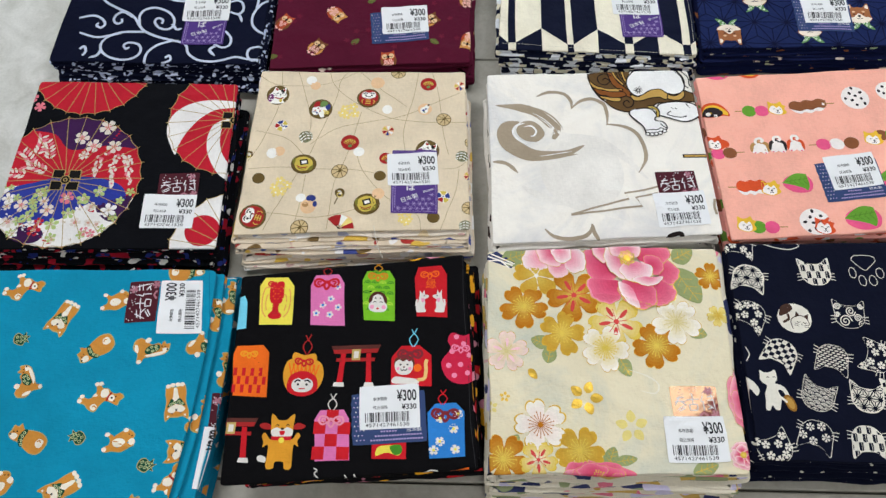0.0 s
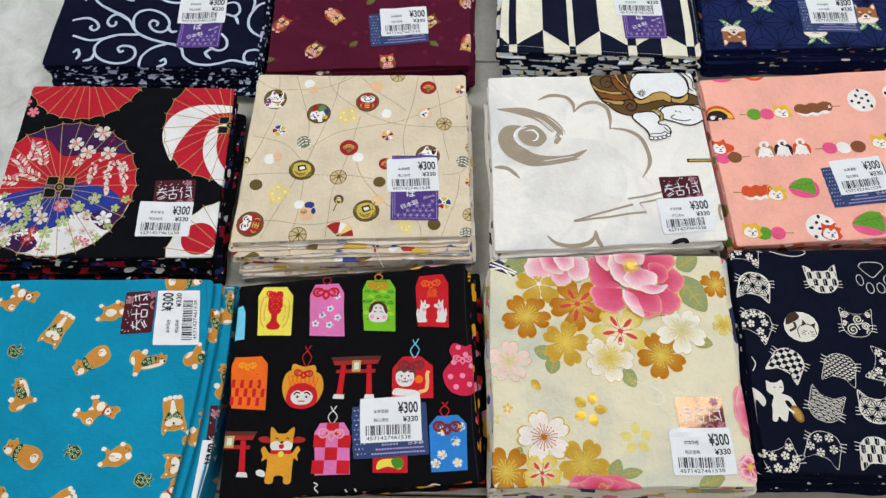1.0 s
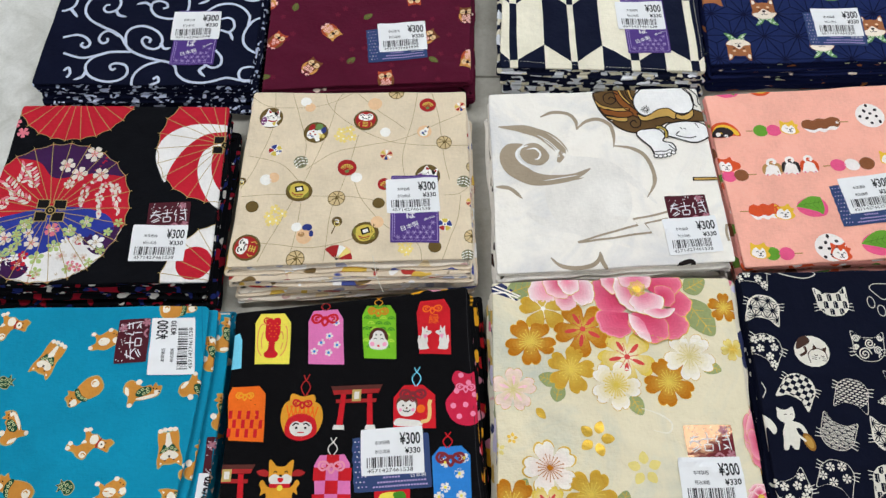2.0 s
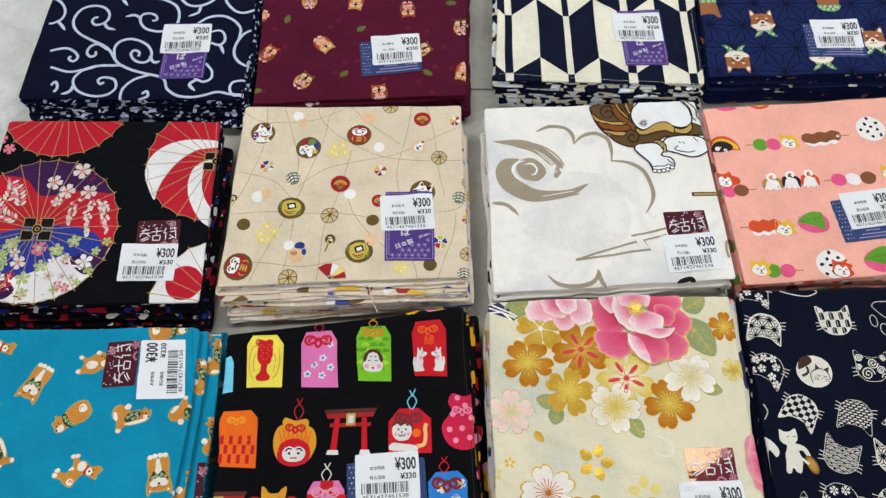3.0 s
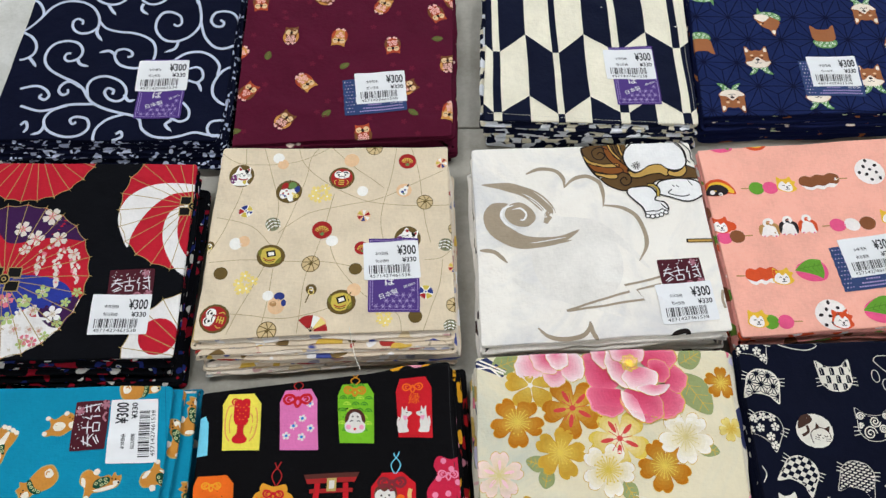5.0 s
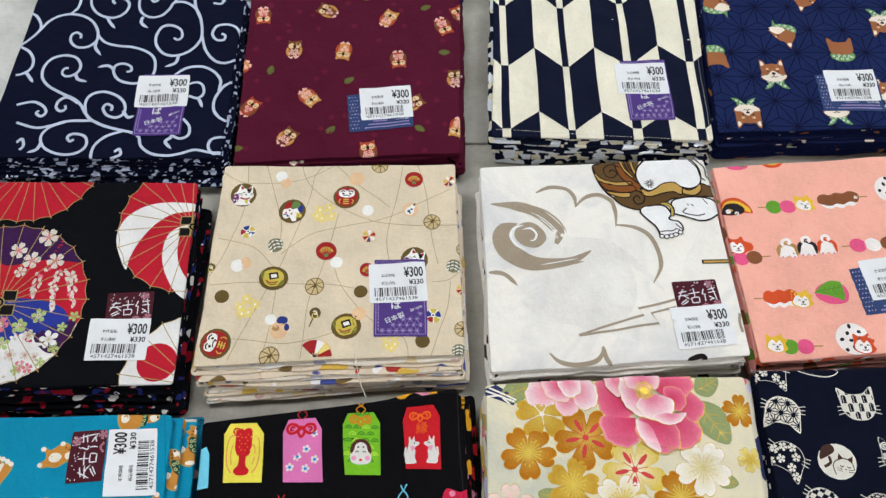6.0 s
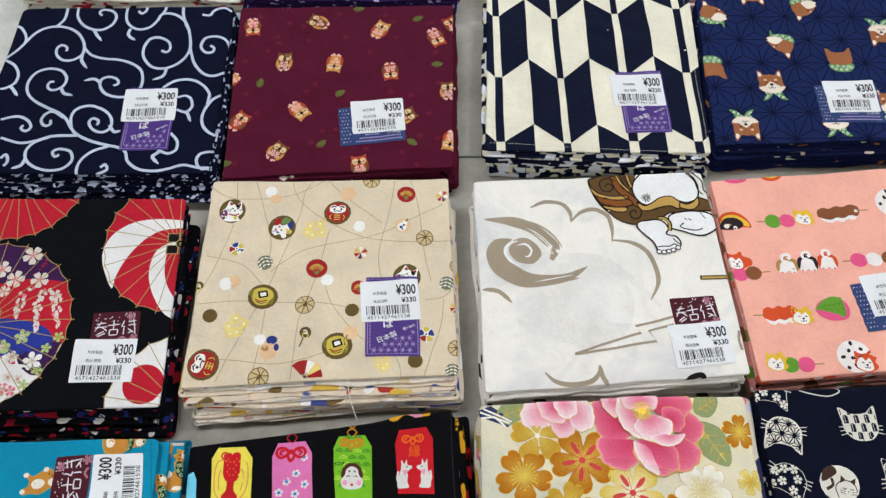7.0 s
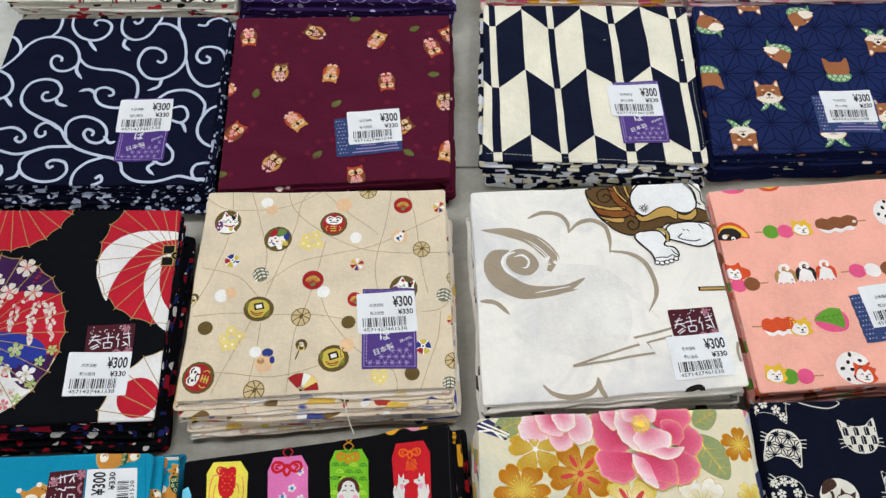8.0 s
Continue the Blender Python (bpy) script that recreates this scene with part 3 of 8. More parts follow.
class Pen:
    """A cloth's drawing tools, moved, turned and scaled for one motif."""

    def __init__(self, cl, x, y, rot=0, s=1, flip=1, layer=0):
        self.cl, self.at, self.layer = cl, (x, y, rot, s, flip), layer

    def p(self, pts):
        return turn(pts, *self.at)

    def blob(self, pts, mat, layer=0, n=5):
        blob(self.cl, self.p(pts), mat, self.layer + layer, n)

    def poly(self, pts, mat, layer=0):
        self.cl.poly(self.p(pts), mat, self.layer + layer)

    def disc(self, x, y, r, mat, layer=0, ry=None, rot=0, n=16, a0=0, a1=360):
        (u, v), = self.p([(x, y)])
        _, _, q, s, f = self.at
        if a1 - a0 < 360 and f < 0:
            a0, a1 = 180 - a1, 180 - a0
        self.cl.disc(u, v, r * s, mat, self.layer + layer, (ry or r) * s, q + rot * f, n, a0, a1)

    def brush(self, pts, w, mat, layer=0, taper=(1, 1), n=5):
        brush(self.cl, self.p(pts), w * self.at[3], mat, self.layer + layer, taper, n)

    def line(self, pts, w, mat, layer=0):
        self.cl.stroke(self.p(pts), w * self.at[3], mat, self.layer + layer)


def blossom(cl, x, y, r, mat, layer=0, rot=0, petals=5, waist=0.55, notch=0.10, n=12):
    """Five round petals, each notched at the tip."""
    pts = []
    for i in range(petals * n):
        a = i / n
        k = abs((a % 1) - 0.5) * 2
        q = waist + (1 - waist) * math.sqrt(max(0, 1 - k ** 2.4))
        if k < 0.22:
            q -= notch * (1 - k / 0.22)
        th = radians(rot + 360 * a / petals)
        pts.append((x + r * q * math.cos(th), y + r * q * math.sin(th)))
    cl.poly(pts, mat, layer)


def stamens(cl, x, y, r, mat, layer, count=14, w=0.45, rot=0, dot=0.0, dot_mat=None):
    for i in range(count):
        a = radians(rot + 360 * i / count)
        k = r * (0.82 + 0.18 * ((i * 7) % 3) / 2)
        e = (x + k * math.cos(a), y + k * math.sin(a))
        cl.stroke([(x, y), e], w, mat, layer)
        if dot:
            cl.disc(e[0], e[1], dot, dot_mat or mat, layer, n=6)


def leaf(cl, x, y, ln, wd, rot, mat, layer=0, vein=None):
    pts = turn([(-ln / 2, 0), (-ln / 5, wd / 2), (ln / 5, wd * 0.42), (ln / 2, 0), (ln / 5, -wd * 0.42), (-ln / 5, -wd / 2)], x, y, rot)
    blob(cl, pts, mat, layer, 4)
    if vein:
        cl.stroke(turn([(-ln * 0.42, 0), (ln * 0.42, 0)], x, y, rot), 0.4, vein, layer + 1)
        for k in (-0.2, 0.02, 0.22):
            for sgn in (1, -1):
                cl.stroke(turn([(ln * k, 0), (ln * (k + 0.13), sgn * wd * 0.3)], x, y, rot), 0.3, vein, layer + 1)


# navy cloth with scrolling vines
vine = ink("pale vine", (198, 206, 224))
def vine_line(*pts):
    brush(scr, pts, 2.3, vine, 0, (0.9, 0.9))
    scr.flush("vine_print", scr.root)


vine_line((7.1, 108.2), (13.7, 115.4), (19.2, 123.4), (24.6, 132.3), (31.8, 138.3), (41.9, 140.3), (52.9, 138.4), (61.4, 132.9), (67.0, 123.4), (68.2, 114.1), (66.0, 109.3), (60.5, 105.6), (53.1, 106.1), (47.5, 111.4), (46.5, 118.1), (50.0, 121.3), (54.3, 118.9), (54.6, 115.1))
vine_line((67.9, 118.9), (75.0, 110.9), (86.1, 107.2), (96.6, 106.7), (107.5, 103.6), (115.8, 97.1), (119.3, 88.0), (118.8, 78.4), (112.8, 71.6), (102.9, 69.8), (92.7, 72.8), (87.2, 80.4), (87.7, 86.7), (93.5, 89.1), (99.6, 86.7), (100.8, 82.4), (97.3, 80.9))
vine_line((40.9, 140.3), (45.7, 148.0), (45.9, 160.6), (44.7, 169.1))
vine_line((55.1, 163.5), (56.0, 152.2), (62.7, 142.5), (72.1, 137.8), (80.5, 138.4), (86.9, 143.9), (88.3, 152.3), (83.9, 157.9), (76.3, 159.0), (73.9, 155.6), (76.6, 152.8))
vine_line((95.8, 163.6), (96.6, 150.9), (101.0, 142.6), (109.2, 137.9), (117.4, 139.8), (122.8, 146.8), (126.0, 153.8), (135.7, 153.8), (145.2, 146.8), (151.1, 134.4), (153.5, 119.5), (151.2, 110.2), (145.0, 102.3), (135.3, 97.9), (124.7, 99.7), (117.1, 108.3), (115.5, 118.1), (119.4, 127.0), (127.6, 128.9), (135.1, 124.9), (137.0, 117.4), (133.9, 114.2), (130.1, 116.3))
vine_line((111.6, 163.6), (112.0, 157.9), (108.6, 155.1), (105.4, 157.9))
vine_line((126.0, 153.8), (128.0, 159.4), (127.8, 166.5))
vine_line((141.9, 165.1), (143.4, 152.4), (149.1, 138.5))
vine_line((153.7, 118.2), (158.3, 103.6), (166.9, 93.2), (175.5, 90.6), (183.4, 93.7), (188.9, 99.7))
vine_line((187.3, 114.2), (181.4, 126.3), (172.9, 130.4), (164.3, 127.6), (161.9, 120.1), (166.0, 114.2), (171.6, 114.2), (172.6, 118.2), (169.3, 120.9))
vine_line((158.2, 153.8), (164.8, 153.0), (167.5, 157.5), (175.7, 160.9), (182.7, 156.7))
vine_line((2.9, 108.2), (14.7, 102.2), (20.5, 93.1), (19.8, 84.2), (13.9, 79.1), (10.0, 78.3))
vine_line((3.6, 141.0), (11.4, 139.7), (17.1, 132.8), (19.3, 126.1), (17.9, 120.7))
vine_line((51.0, 84.4), (47.6, 84.2), (46.4, 80.0), (49.6, 76.6), (54.8, 77.0), (59.3, 81.0), (59.8, 88.0), (54.3, 95.2), (44.6, 97.5), (34.9, 94.4), (30.4, 85.4), (31.4, 75.3), (38.0, 66.6), (48.3, 60.4), (60.6, 54.3), (67.8, 48.2), (72.2, 41.0), (77.4, 35.0), (88.3, 29.1), (100.8, 25.6), (111.0, 23.2), (117.5, 19.2), (120.9, 10.5), (129.8, 3.6), (141.7, 1.8), (151.1, 3.6), (162.2, 7.0), (174.1, 4.7), (184.8, 4.7))
vine_line((72.8, 41.0), (71.3, 50.6), (75.0, 57.4), (84.5, 60.4), (95.2, 56.7), (101.5, 49.4), (102.0, 41.0), (96.8, 36.7), (89.5, 38.6), (85.4, 44.6), (87.6, 48.9), (92.1, 47.0), (91.7, 42.9))
vine_line((65.6, 49.4), (56.4, 55.5), (49.9, 53.1), (48.2, 47.0), (52.1, 42.9), (56.1, 44.6), (55.3, 48.2))
vine_line((17.2, 48.2), (28.4, 51.4), (37.0, 48.2), (41.3, 42.2), (38.3, 38.1), (34.0, 40.5), (35.3, 43.4))
vine_line((21.1, 31.5), (35.8, 27.3), (47.1, 29.1), (58.1, 33.1), (71.7, 33.8), (78.0, 33.8))
vine_line((58.2, 32.7), (47.4, 28.0), (42.4, 19.8), (45.0, 10.6), (52.4, 4.9), (62.6, 2.6), (72.7, 4.8), (78.1, 11.7), (75.5, 19.8), (67.2, 22.1), (62.5, 19.3), (64.9, 15.1), (67.7, 17.0))
vine_line((103.9, 24.4), (92.1, 19.7), (84.8, 11.7), (83.7, 2.6), (86.0, -4.2))
vine_line((98.7, -0.4), (105.8, 3.2), (104.4, 7.8), (100.9, 5.5))
vine_line((149.3, 36.1), (155.2, 29.0), (155.4, 20.8), (149.1, 17.3), (141.7, 20.8))
vine_line((136.2, 77.9), (145.3, 85.5), (157.4, 86.8), (168.4, 81.7), (174.6, 72.8), (173.8, 62.8))
vine_line((187.7, 74.1), (177.3, 66.6), (171.6, 55.5), (171.9, 45.7), (176.7, 38.5), (183.2, 34.2))
vine_line((150.2, 57.9), (157.6, 55.5), (162.0, 60.4), (160.4, 67.8), (155.5, 70.8), (149.6, 69.1))
vine_line((184.0, 19.2), (174.9, 17.3), (172.4, 10.4), (176.2, 4.0), (186.0, 3.1))
vine_line((25.5, 12.9), (28.6, 16.4), (31.1, 10.6), (29.1, 6.1))
TENDRILS = [
    [(67.8, 111.4), (68.3, 104.9), (73.9, 97.0)], [(87.5, 82.4), (81.6, 86.7), (73.7, 84.9)], [(72.0, 138.4), (75.6, 132.4), (80.6, 125.9)], [(102.0, 139.0), (101.4, 132.4), (108.0, 125.9)],
    [(136.9, 98.4), (135.5, 90.6), (127.1, 86.8)], [(16.4, 81.6), (20.6, 76.6), (25.3, 69.8)], [(57.7, 78.3), (60.8, 73.3), (68.4, 70.8)], [(101.1, 43.4), (105.6, 37.4), (110.7, 38.6)],
    [(43.7, 12.9), (41.5, 6.5), (35.0, 3.8)], [(143.0, 18.5), (138.9, 13.9), (144.3, 7.7)], [(157.5, 56.0), (159.9, 53.0), (162.8, 46.7)],
]
for v in TENDRILS:
    brush(scr, v, 2.6, vine, 0, (1, 0.1))
    scr.flush("tendril_print", scr.root)

# maroon cloth with owls and leaves
owl_red, owl_tan, owl_brown = ink("owl red", (176, 72, 44)), ink("owl tan", (206, 142, 74)), ink("owl brown", (118, 72, 40))
owl_face, owl_dot, owl_eye = ink("owl face", (228, 192, 146)), ink("owl blossom", (242, 186, 176)), ink("owl eye", (40, 24, 22))
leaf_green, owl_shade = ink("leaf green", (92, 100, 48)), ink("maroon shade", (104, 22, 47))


def owl(cl, x, y, rot, main, wing, chest):
    p = Pen(cl, x, y, rot, 1.0)
    p.blob([(0, 8.0), (-3.0, 8.2), (-5.4, 9.2), (-5.6, 5.6), (-6.4, 1.0), (-6.0, -4.0), (-3.4, -7.6), (0, -8.4), (3.4, -7.6), (6.0, -4.0), (6.4, 1.0), (5.6, 5.6), (5.4, 9.2), (3.0, 8.2)], main)
    for sx in (-1, 1):
        p.blob([(sx * 5.4, 2.2), (sx * 6.8, -1.0), (sx * 5.8, -5.4), (sx * 3.8, -7.0), (sx * 4.2, -2.6)], wing, 1)
        p.blob([(sx * 0.9, 2.2), (sx * 0.9, 5.2), (sx * 2.6, 6.4), (sx * 4.8, 5.2), (sx * 5.0, 2.6), (sx * 3.0, 1.0)], owl_face, 1)
        p.brush([(sx * 1.8, 3.4), (sx * 3.0, 2.8), (sx * 4.0, 3.6)], 0.55, owl_eye, 2)
        p.disc(sx * 1.9, -8.4, 1.2, owl_dot, 1, n=8)
        p.disc(sx * 3.6, -7.6, 0.8, owl_dot, 1, n=8)
    p.blob([(-0.3, 4.6), (-1.4, 3.2), (0, 1.4), (1.4, 3.2), (0.3, 4.6)], owl_eye, 3)
    for i, (u, v) in enumerate([(-2.2, -1.2), (1.6, -1.0), (-0.4, -4.0), (2.8, -3.8), (-3.2, -4.2), (0.8, -6.4)][:chest]):
        (a, b), = p.p([(u, v)])
        blossom(cl, a, b, 1.75, owl_dot, 2, rot + i * 20, 5, 0.3, 0, 5)
        cl.disc(a, b, 0.4, main, 3, n=5)


OWLS = [(9.1, 144.0, 185), (63.0, 149.8, 60), (113.9, 142.0, -28), (159.7, 133.7, 205), (38.0, 108.5, 0), (78.0, 107.0, 172), (123.6, 99.0, 186),
        (169.5, 80.3, 5), (52.5, 61.3, 225), (7.7, 50.6, -35), (38.9, 23.1, -38), (171.0, 33.0, 165), (102.2, 10.6, 10), (136.0, 56.0, -60), (-4.5, 90.6, 120), (173.5, 147.7, 30)]
for i, (x, y, r) in enumerate(OWLS):
    owl(mar, x, y, r, (owl_red, owl_tan, owl_brown)[(i * 2) % 3], (owl_brown, owl_red, owl_tan)[(i * 2) % 3], (6, 3, 5, 6)[i % 4])
    mar.flush("owl_print", mar.root)
for x, y, r in [(20.9, 87.5, 80), (84.1, 77.7, 40), (72.0, 30.0, 50), (141.1, 31.3, -35), (160.2, 106.5, 5), (145.0, 153.9, 25), (1.2, 13.1, 10), (95.2, 164.7, 10)]:
    leaf(mar, x, y, 9.2, 5.4, r, leaf_green, 0, ink("leaf vein", (120, 112, 60)))
    mar.flush("leaf_print", mar.root)
rnd = random.Random(5)
for i in range(46):
    u, v = rnd.uniform(6, 168), rnd.uniform(6, 158)
    blossom(mar, u, v, 2.6, owl_shade, 0, rnd.uniform(0, 72), 5, 0.3, 0.1, 5)
tagged(mar.flush("faint_blossom_print", mar.root), kind="stuff")

# arrow-feather cloth
arrow_navy, thread_white = ink("arrow navy", (15, 20, 42)), ink("thread", (214, 208, 190))
TOPS = [(-7.1, 151.8), (9.0, 132.0), (14.3, 131.4), (36.7, 151.1), (57.9, 129.6), (63.2, 129.3), (86.2, 152.0), (108.5, 134.4), (113.9, 134.4), (137.8, 155.0), (160.1, 140.1), (166.2, 140.1), (186.0, 157.4)]
ENDS = [(-8.2, 25.1), (8.3, 7.0), (14.8, 7.0), (37.2, 23.4), (59.7, 6.3), (65.2, 6.2), (86.3, 23.4), (109.3, 8.5), (116.7, 8.1), (138.8, 23.8), (160.0, 8.0), (166.8, 8.0), (185.4, 25.0)]


def feather(i, k):
    a, b = TOPS[i], ENDS[i]
    return (a[0] + (b[0] - a[0]) * (k - 1) / 2, a[1] + (b[1] - a[1]) * (k - 1) / 2)


for i in range(len(TOPS) - 1):
    for k in range(-1, 5):
        if (i + k) % 2 == 0:
            continue
        arr.poly([feather(i, k), feather(i, k + 1), feather(i + 1, k + 1), feather(i + 1, k)], arrow_navy, 0)
        arr.flush("feather_print", arr.root)
e0, e1 = [(3.0, 6.3), (172.0, -3.1)]
for i in range(64):
    k = (i + 0.15) / 64
    arr.stroke([(e0[0] + (e1[0] - e0[0]) * k, e0[1] + (e1[1] - e0[1]) * k), (e0[0] + (e1[0] - e0[0]) * (k + 0.0095), e0[1] + (e1[1] - e0[1]) * (k + 0.0095))], 0.36, thread_white, 2)
e0, e1 = [(171.0, 152.8), (169.8, 1.5)]
for i in range(60):
    k = (i + 0.15) / 60
    arr.stroke([(e0[0] + (e1[0] - e0[0]) * k, e0[1] + (e1[1] - e0[1]) * k), (e0[0] + (e1[0] - e0[0]) * (k + 0.0095), e0[1] + (e1[1] - e0[1]) * (k + 0.0095))], 0.36, thread_white, 2)
arr.flush("hem_stitching", arr.root)

# deep blue cloth with dog faces over a hemp-leaf lattice
hemp = ink("hemp line", (11, 16, 48))
fur, fur_pale, dog_dark = ink("dog fur", (160, 100, 62)), ink("dog cream", (240, 226, 208)), ink("dog dark", (38, 28, 30))
scarf, scarf_line = ink("scarf green", (104, 148, 92)), ink("scarf curl", (226, 236, 214))
ax, ay = 28.0, 24.25
for j in range(-1, 10):
    for i in range(-1, 9):
        x, y = i * ax + (j % 2) * ax / 2 + 8, j * ay + 6
        for q in range(6):
            a0, a1 = radians(q * 60), radians(q * 60 + 30)
            nb = (x + ax * math.cos(a0), y + ax * math.sin(a0))
            cen = (x + ax / math.sqrt(3) * math.cos(a1), y + ax / math.sqrt(3) * math.sin(a1))
            if q < 3:
                nav.stroke([(x, y), nb], 0.85, hemp, 0)
            nav.stroke([(x, y), cen], 0.85, hemp, 0)
tagged(nav.flush("hemp_leaf_print", nav.root), kind="stuff")


def curls(p, spots, r, layer):
    for u, v in spots:
        p.brush([(u + r, v), (u, v + r), (u - r, v), (u, v - r * 0.8), (u + r * 0.4, v)], 0.55, scarf_line, layer, n=3)


def dog_face(cl, x, y, rot, kind="front", flip=1):
    p = Pen(cl, x, y, rot, 0.93, flip, 1)
    if kind == "front":
        p.blob([(-7.4, -6), (-5.6, -10), (-9.6, -16.4), (-4, -14.6), (-1, -10.8), (0, -9.4), (2.2, -11), (6, -15), (11.6, -16), (8, -10.6), (7.4, -6), (0, -8)], scarf, 0)
        curls(p, [(-5.4, -8.8), (5.4, -8.8), (-2, -9.2), (2.2, -9.2), (-6.4, -13.6), (7.8, -13.4), (-4.4, -11.8), (4.6, -11.6)], 1.0, 1)
        p.blob([(-10.6, 0), (-10.6, 6), (-10.2, 14.6), (-7.6, 14), (-4.8, 10.2), (0, 10.6), (4.8, 10.2), (7.6, 14), (10.2, 14.6), (10.6, 6), (10.6, 0), (11.4, -3.6), (7.4, -7.6), (0, -9.0), (-7.4, -7.6), (-11.4, -3.6)], fur, 1)
        p.blob([(-11.0, -3.4), (-8.6, -2.0), (-5.4, -1.6), (-2.2, 1.4), (0, 2.8), (2.2, 1.4), (5.4, -1.6), (8.6, -2.0), (11.0, -3.4), (7.0, -7.4), (0, -8.8), (-7.0, -7.4)], fur_pale, 2)
        for sx in (-1, 1):
            p.blob([(sx * 9.6, 13.2), (sx * 9.6, 8.6), (sx * 7.0, 9.4), (sx * 7.4, 12.2)], fur_pale, 2)
            p.disc(sx * 4.4, 1.8, 1.0, dog_dark, 3, 0.7, n=8)
            p.disc(sx * 4.6, 4.8, 1.6, ink("dog brow", (228, 190, 150)), 3, 1.1, n=8)
        p.disc(0, -0.4, 1.7, dog_dark, 3, 1.2, n=10)
        p.line([(0, -1), (0, -2.8)], 0.5, dog_dark, 3)
        p.brush([(-3.0, -3.2), (-1.5, -4.0), (0, -2.8), (1.5, -4.0), (3.0, -3.2)], 0.55, dog_dark, 3)
    elif kind == "back":
        p.blob([(-9.6, -4), (-10.4, -8.6), (-6, -12.4), (0, -13.2), (6, -12.4), (10.4, -8.6), (9.6, -4), (0, -5)], scarf, 0)
        curls(p, [(-8, -7.4), (-5.4, -10), (-3.6, -7), (-1.2, -10.6), (1.4, -7.4), (3.4, -10.6), (5.6, -7.4), (8, -8.4)], 1.3, 1)
        p.blob([(-10.2, -2), (-10.8, 4), (-11, 12.4), (-8.2, 12.0), (-5.4, 8.8), (0, 8.2), (5.4, 8.8), (8.2, 12.0), (10.6, 12.4), (10.8, 4), (10.2, -2), (6, -5.2), (-6, -5.2)], fur, 1)
    else:
        p.blob([(-10.4, -3.4), (-10.2, -9), (-5, -11.6), (2, -11.4), (7.4, -9.8), (10.6, -14), (10.4, -8.6), (9.4, -5.6), (2, -4.6)], scarf, 0)
        curls(p, [(-8.2, -6.4), (-6.2, -9.4), (-3.4, -7), (-0.8, -9.8), (1.6, -7.0), (4.4, -9.2), (7, -7.2)], 1.3, 1)
        p.blob([(-10.6, -3), (-10.8, 3), (-9.4, 8), (-9.4, 14.4), (-6.8, 13.4), (-3.6, 9.4), (2, 8.0), (6.4, 5.2), (10.4, 1.2), (13.2, -2.2), (11.4, -5.4), (5, -7.4), (-3, -6)], fur, 1)
        p.blob([(3.2, 1.2), (7, 1.4), (11.0, -0.4), (13.2, -2.2), (11.2, -5.2), (4.6, -7.2), (-1.0, -5.6), (0.8, -1.4)], fur_pale, 2)
        p.blob([(-8.8, 13.0), (-8.8, 9.0), (-5.6, 9.8), (-6.8, 12.4)], fur_pale, 2)
        p.disc(3.4, 3.6, 1.0, dog_dark, 3, 0.8, n=8)
        p.disc(12.6, -2.2, 1.2, dog_dark, 3, n=8)
        p.disc(5.2, 5.0, 1.1, MATS["ink dog brow"], 3, 0.9, n=8)


for x, y, r, k, f in [(53.8, 57.3, 0, "front", 1), (25.8, 17.5, 180, "front", 1), (154.4, 109.5, 178, "front", 1), (96.9, 22.1, 0, "front", 1), (17.7, 129.6, -10, "side", 1),
                      (69.1, 98.0, 165, "side", 1), (95.9, 137.2, 185, "side", -1), (114.3, 82.2, 0, "back", 1), (7.6, 73.7, 185, "back", 1), (144.5, 38.2, 0, "front", 1), (53.4, 154.1, 180, "front", 1),
                      (173.9, 77.2, 20, "side", -1), (189.6, 141.9, 170, "side", 1)]:
    dog_face(nav, x, y, r, k, f)
    nav.flush("dog_face_print", nav.root)

# black cloth with paper umbrellas
red, gold, white_ink = ink("umbrella red", (190, 30, 48)), ink("gold line", (176, 150, 92), rough=0.5), ink("print white", (238, 234, 230))
purple, blue, hub_black = ink("umbrella purple", (62, 30, 74)), ink("umbrella blue", (44, 58, 148)), ink("hub black", (24, 22, 22))
rosy, limeleaf, warm_white = ink("rosy", (222, 120, 134)), ink("lime leaf", (176, 196, 122)), ink("warm white", (222, 210, 198))


def canopy(cl, x, y, r, ribs, mat, rot=0, layer=0, width=0.55):
    """An open paper umbrella from above: scalloped edge and fine ribs."""
    pts = []
    for i in range(ribs):
        for k in range(5):
            a = radians(rot + 360 * (i + k / 5) / ribs)
            q = r * (1 - 0.028 * math.sin(math.pi * k / 5))
            pts.append((x + q * math.cos(a), y + q * math.sin(a)))
    cl.poly(pts, mat, layer)
    for i in range(ribs):
        a = radians(rot + 360 * i / ribs)
        cl.stroke([(x + r * 0.1 * math.cos(a), y + r * 0.1 * math.sin(a)), (x + r * 1.03 * math.cos(a), y + r * 1.03 * math.sin(a))], width, gold, layer + 6)
    cl.stroke(pts, 0.5, gold, layer + 6, closed=True)


def hub(cl, x, y, r, layer):
    """The crown of a paper umbrella: four dark blocks edged in gold round a ring."""
    for sx, sy in ((-1, -1), (-1, 1), (1, -1), (1, 1)):
        for k, mat in ((1.0, gold), (0.84, hub_black)):
            u, v = x + sx * r * 0.56, y + sy * r * 0.46
            cl.poly([(u - r * 0.44 * k, v - r * 0.36 * k), (u + r * 0.44 * k, v - r * 0.36 * k), (u + r * 0.44 * k, v + r * 0.36 * k), (u - r * 0.44 * k, v + r * 0.36 * k)], mat, layer + (k < 1))
    cl.disc(x, y, r * 0.36, gold, layer + 2)
    cl.disc(x, y, r * 0.29, hub_black, layer + 3)
    cl.disc(x, y, r * 0.16, gold, layer + 4, n=12)
    cl.disc(x, y, r * 0.09, hub_black, layer + 5, n=10)


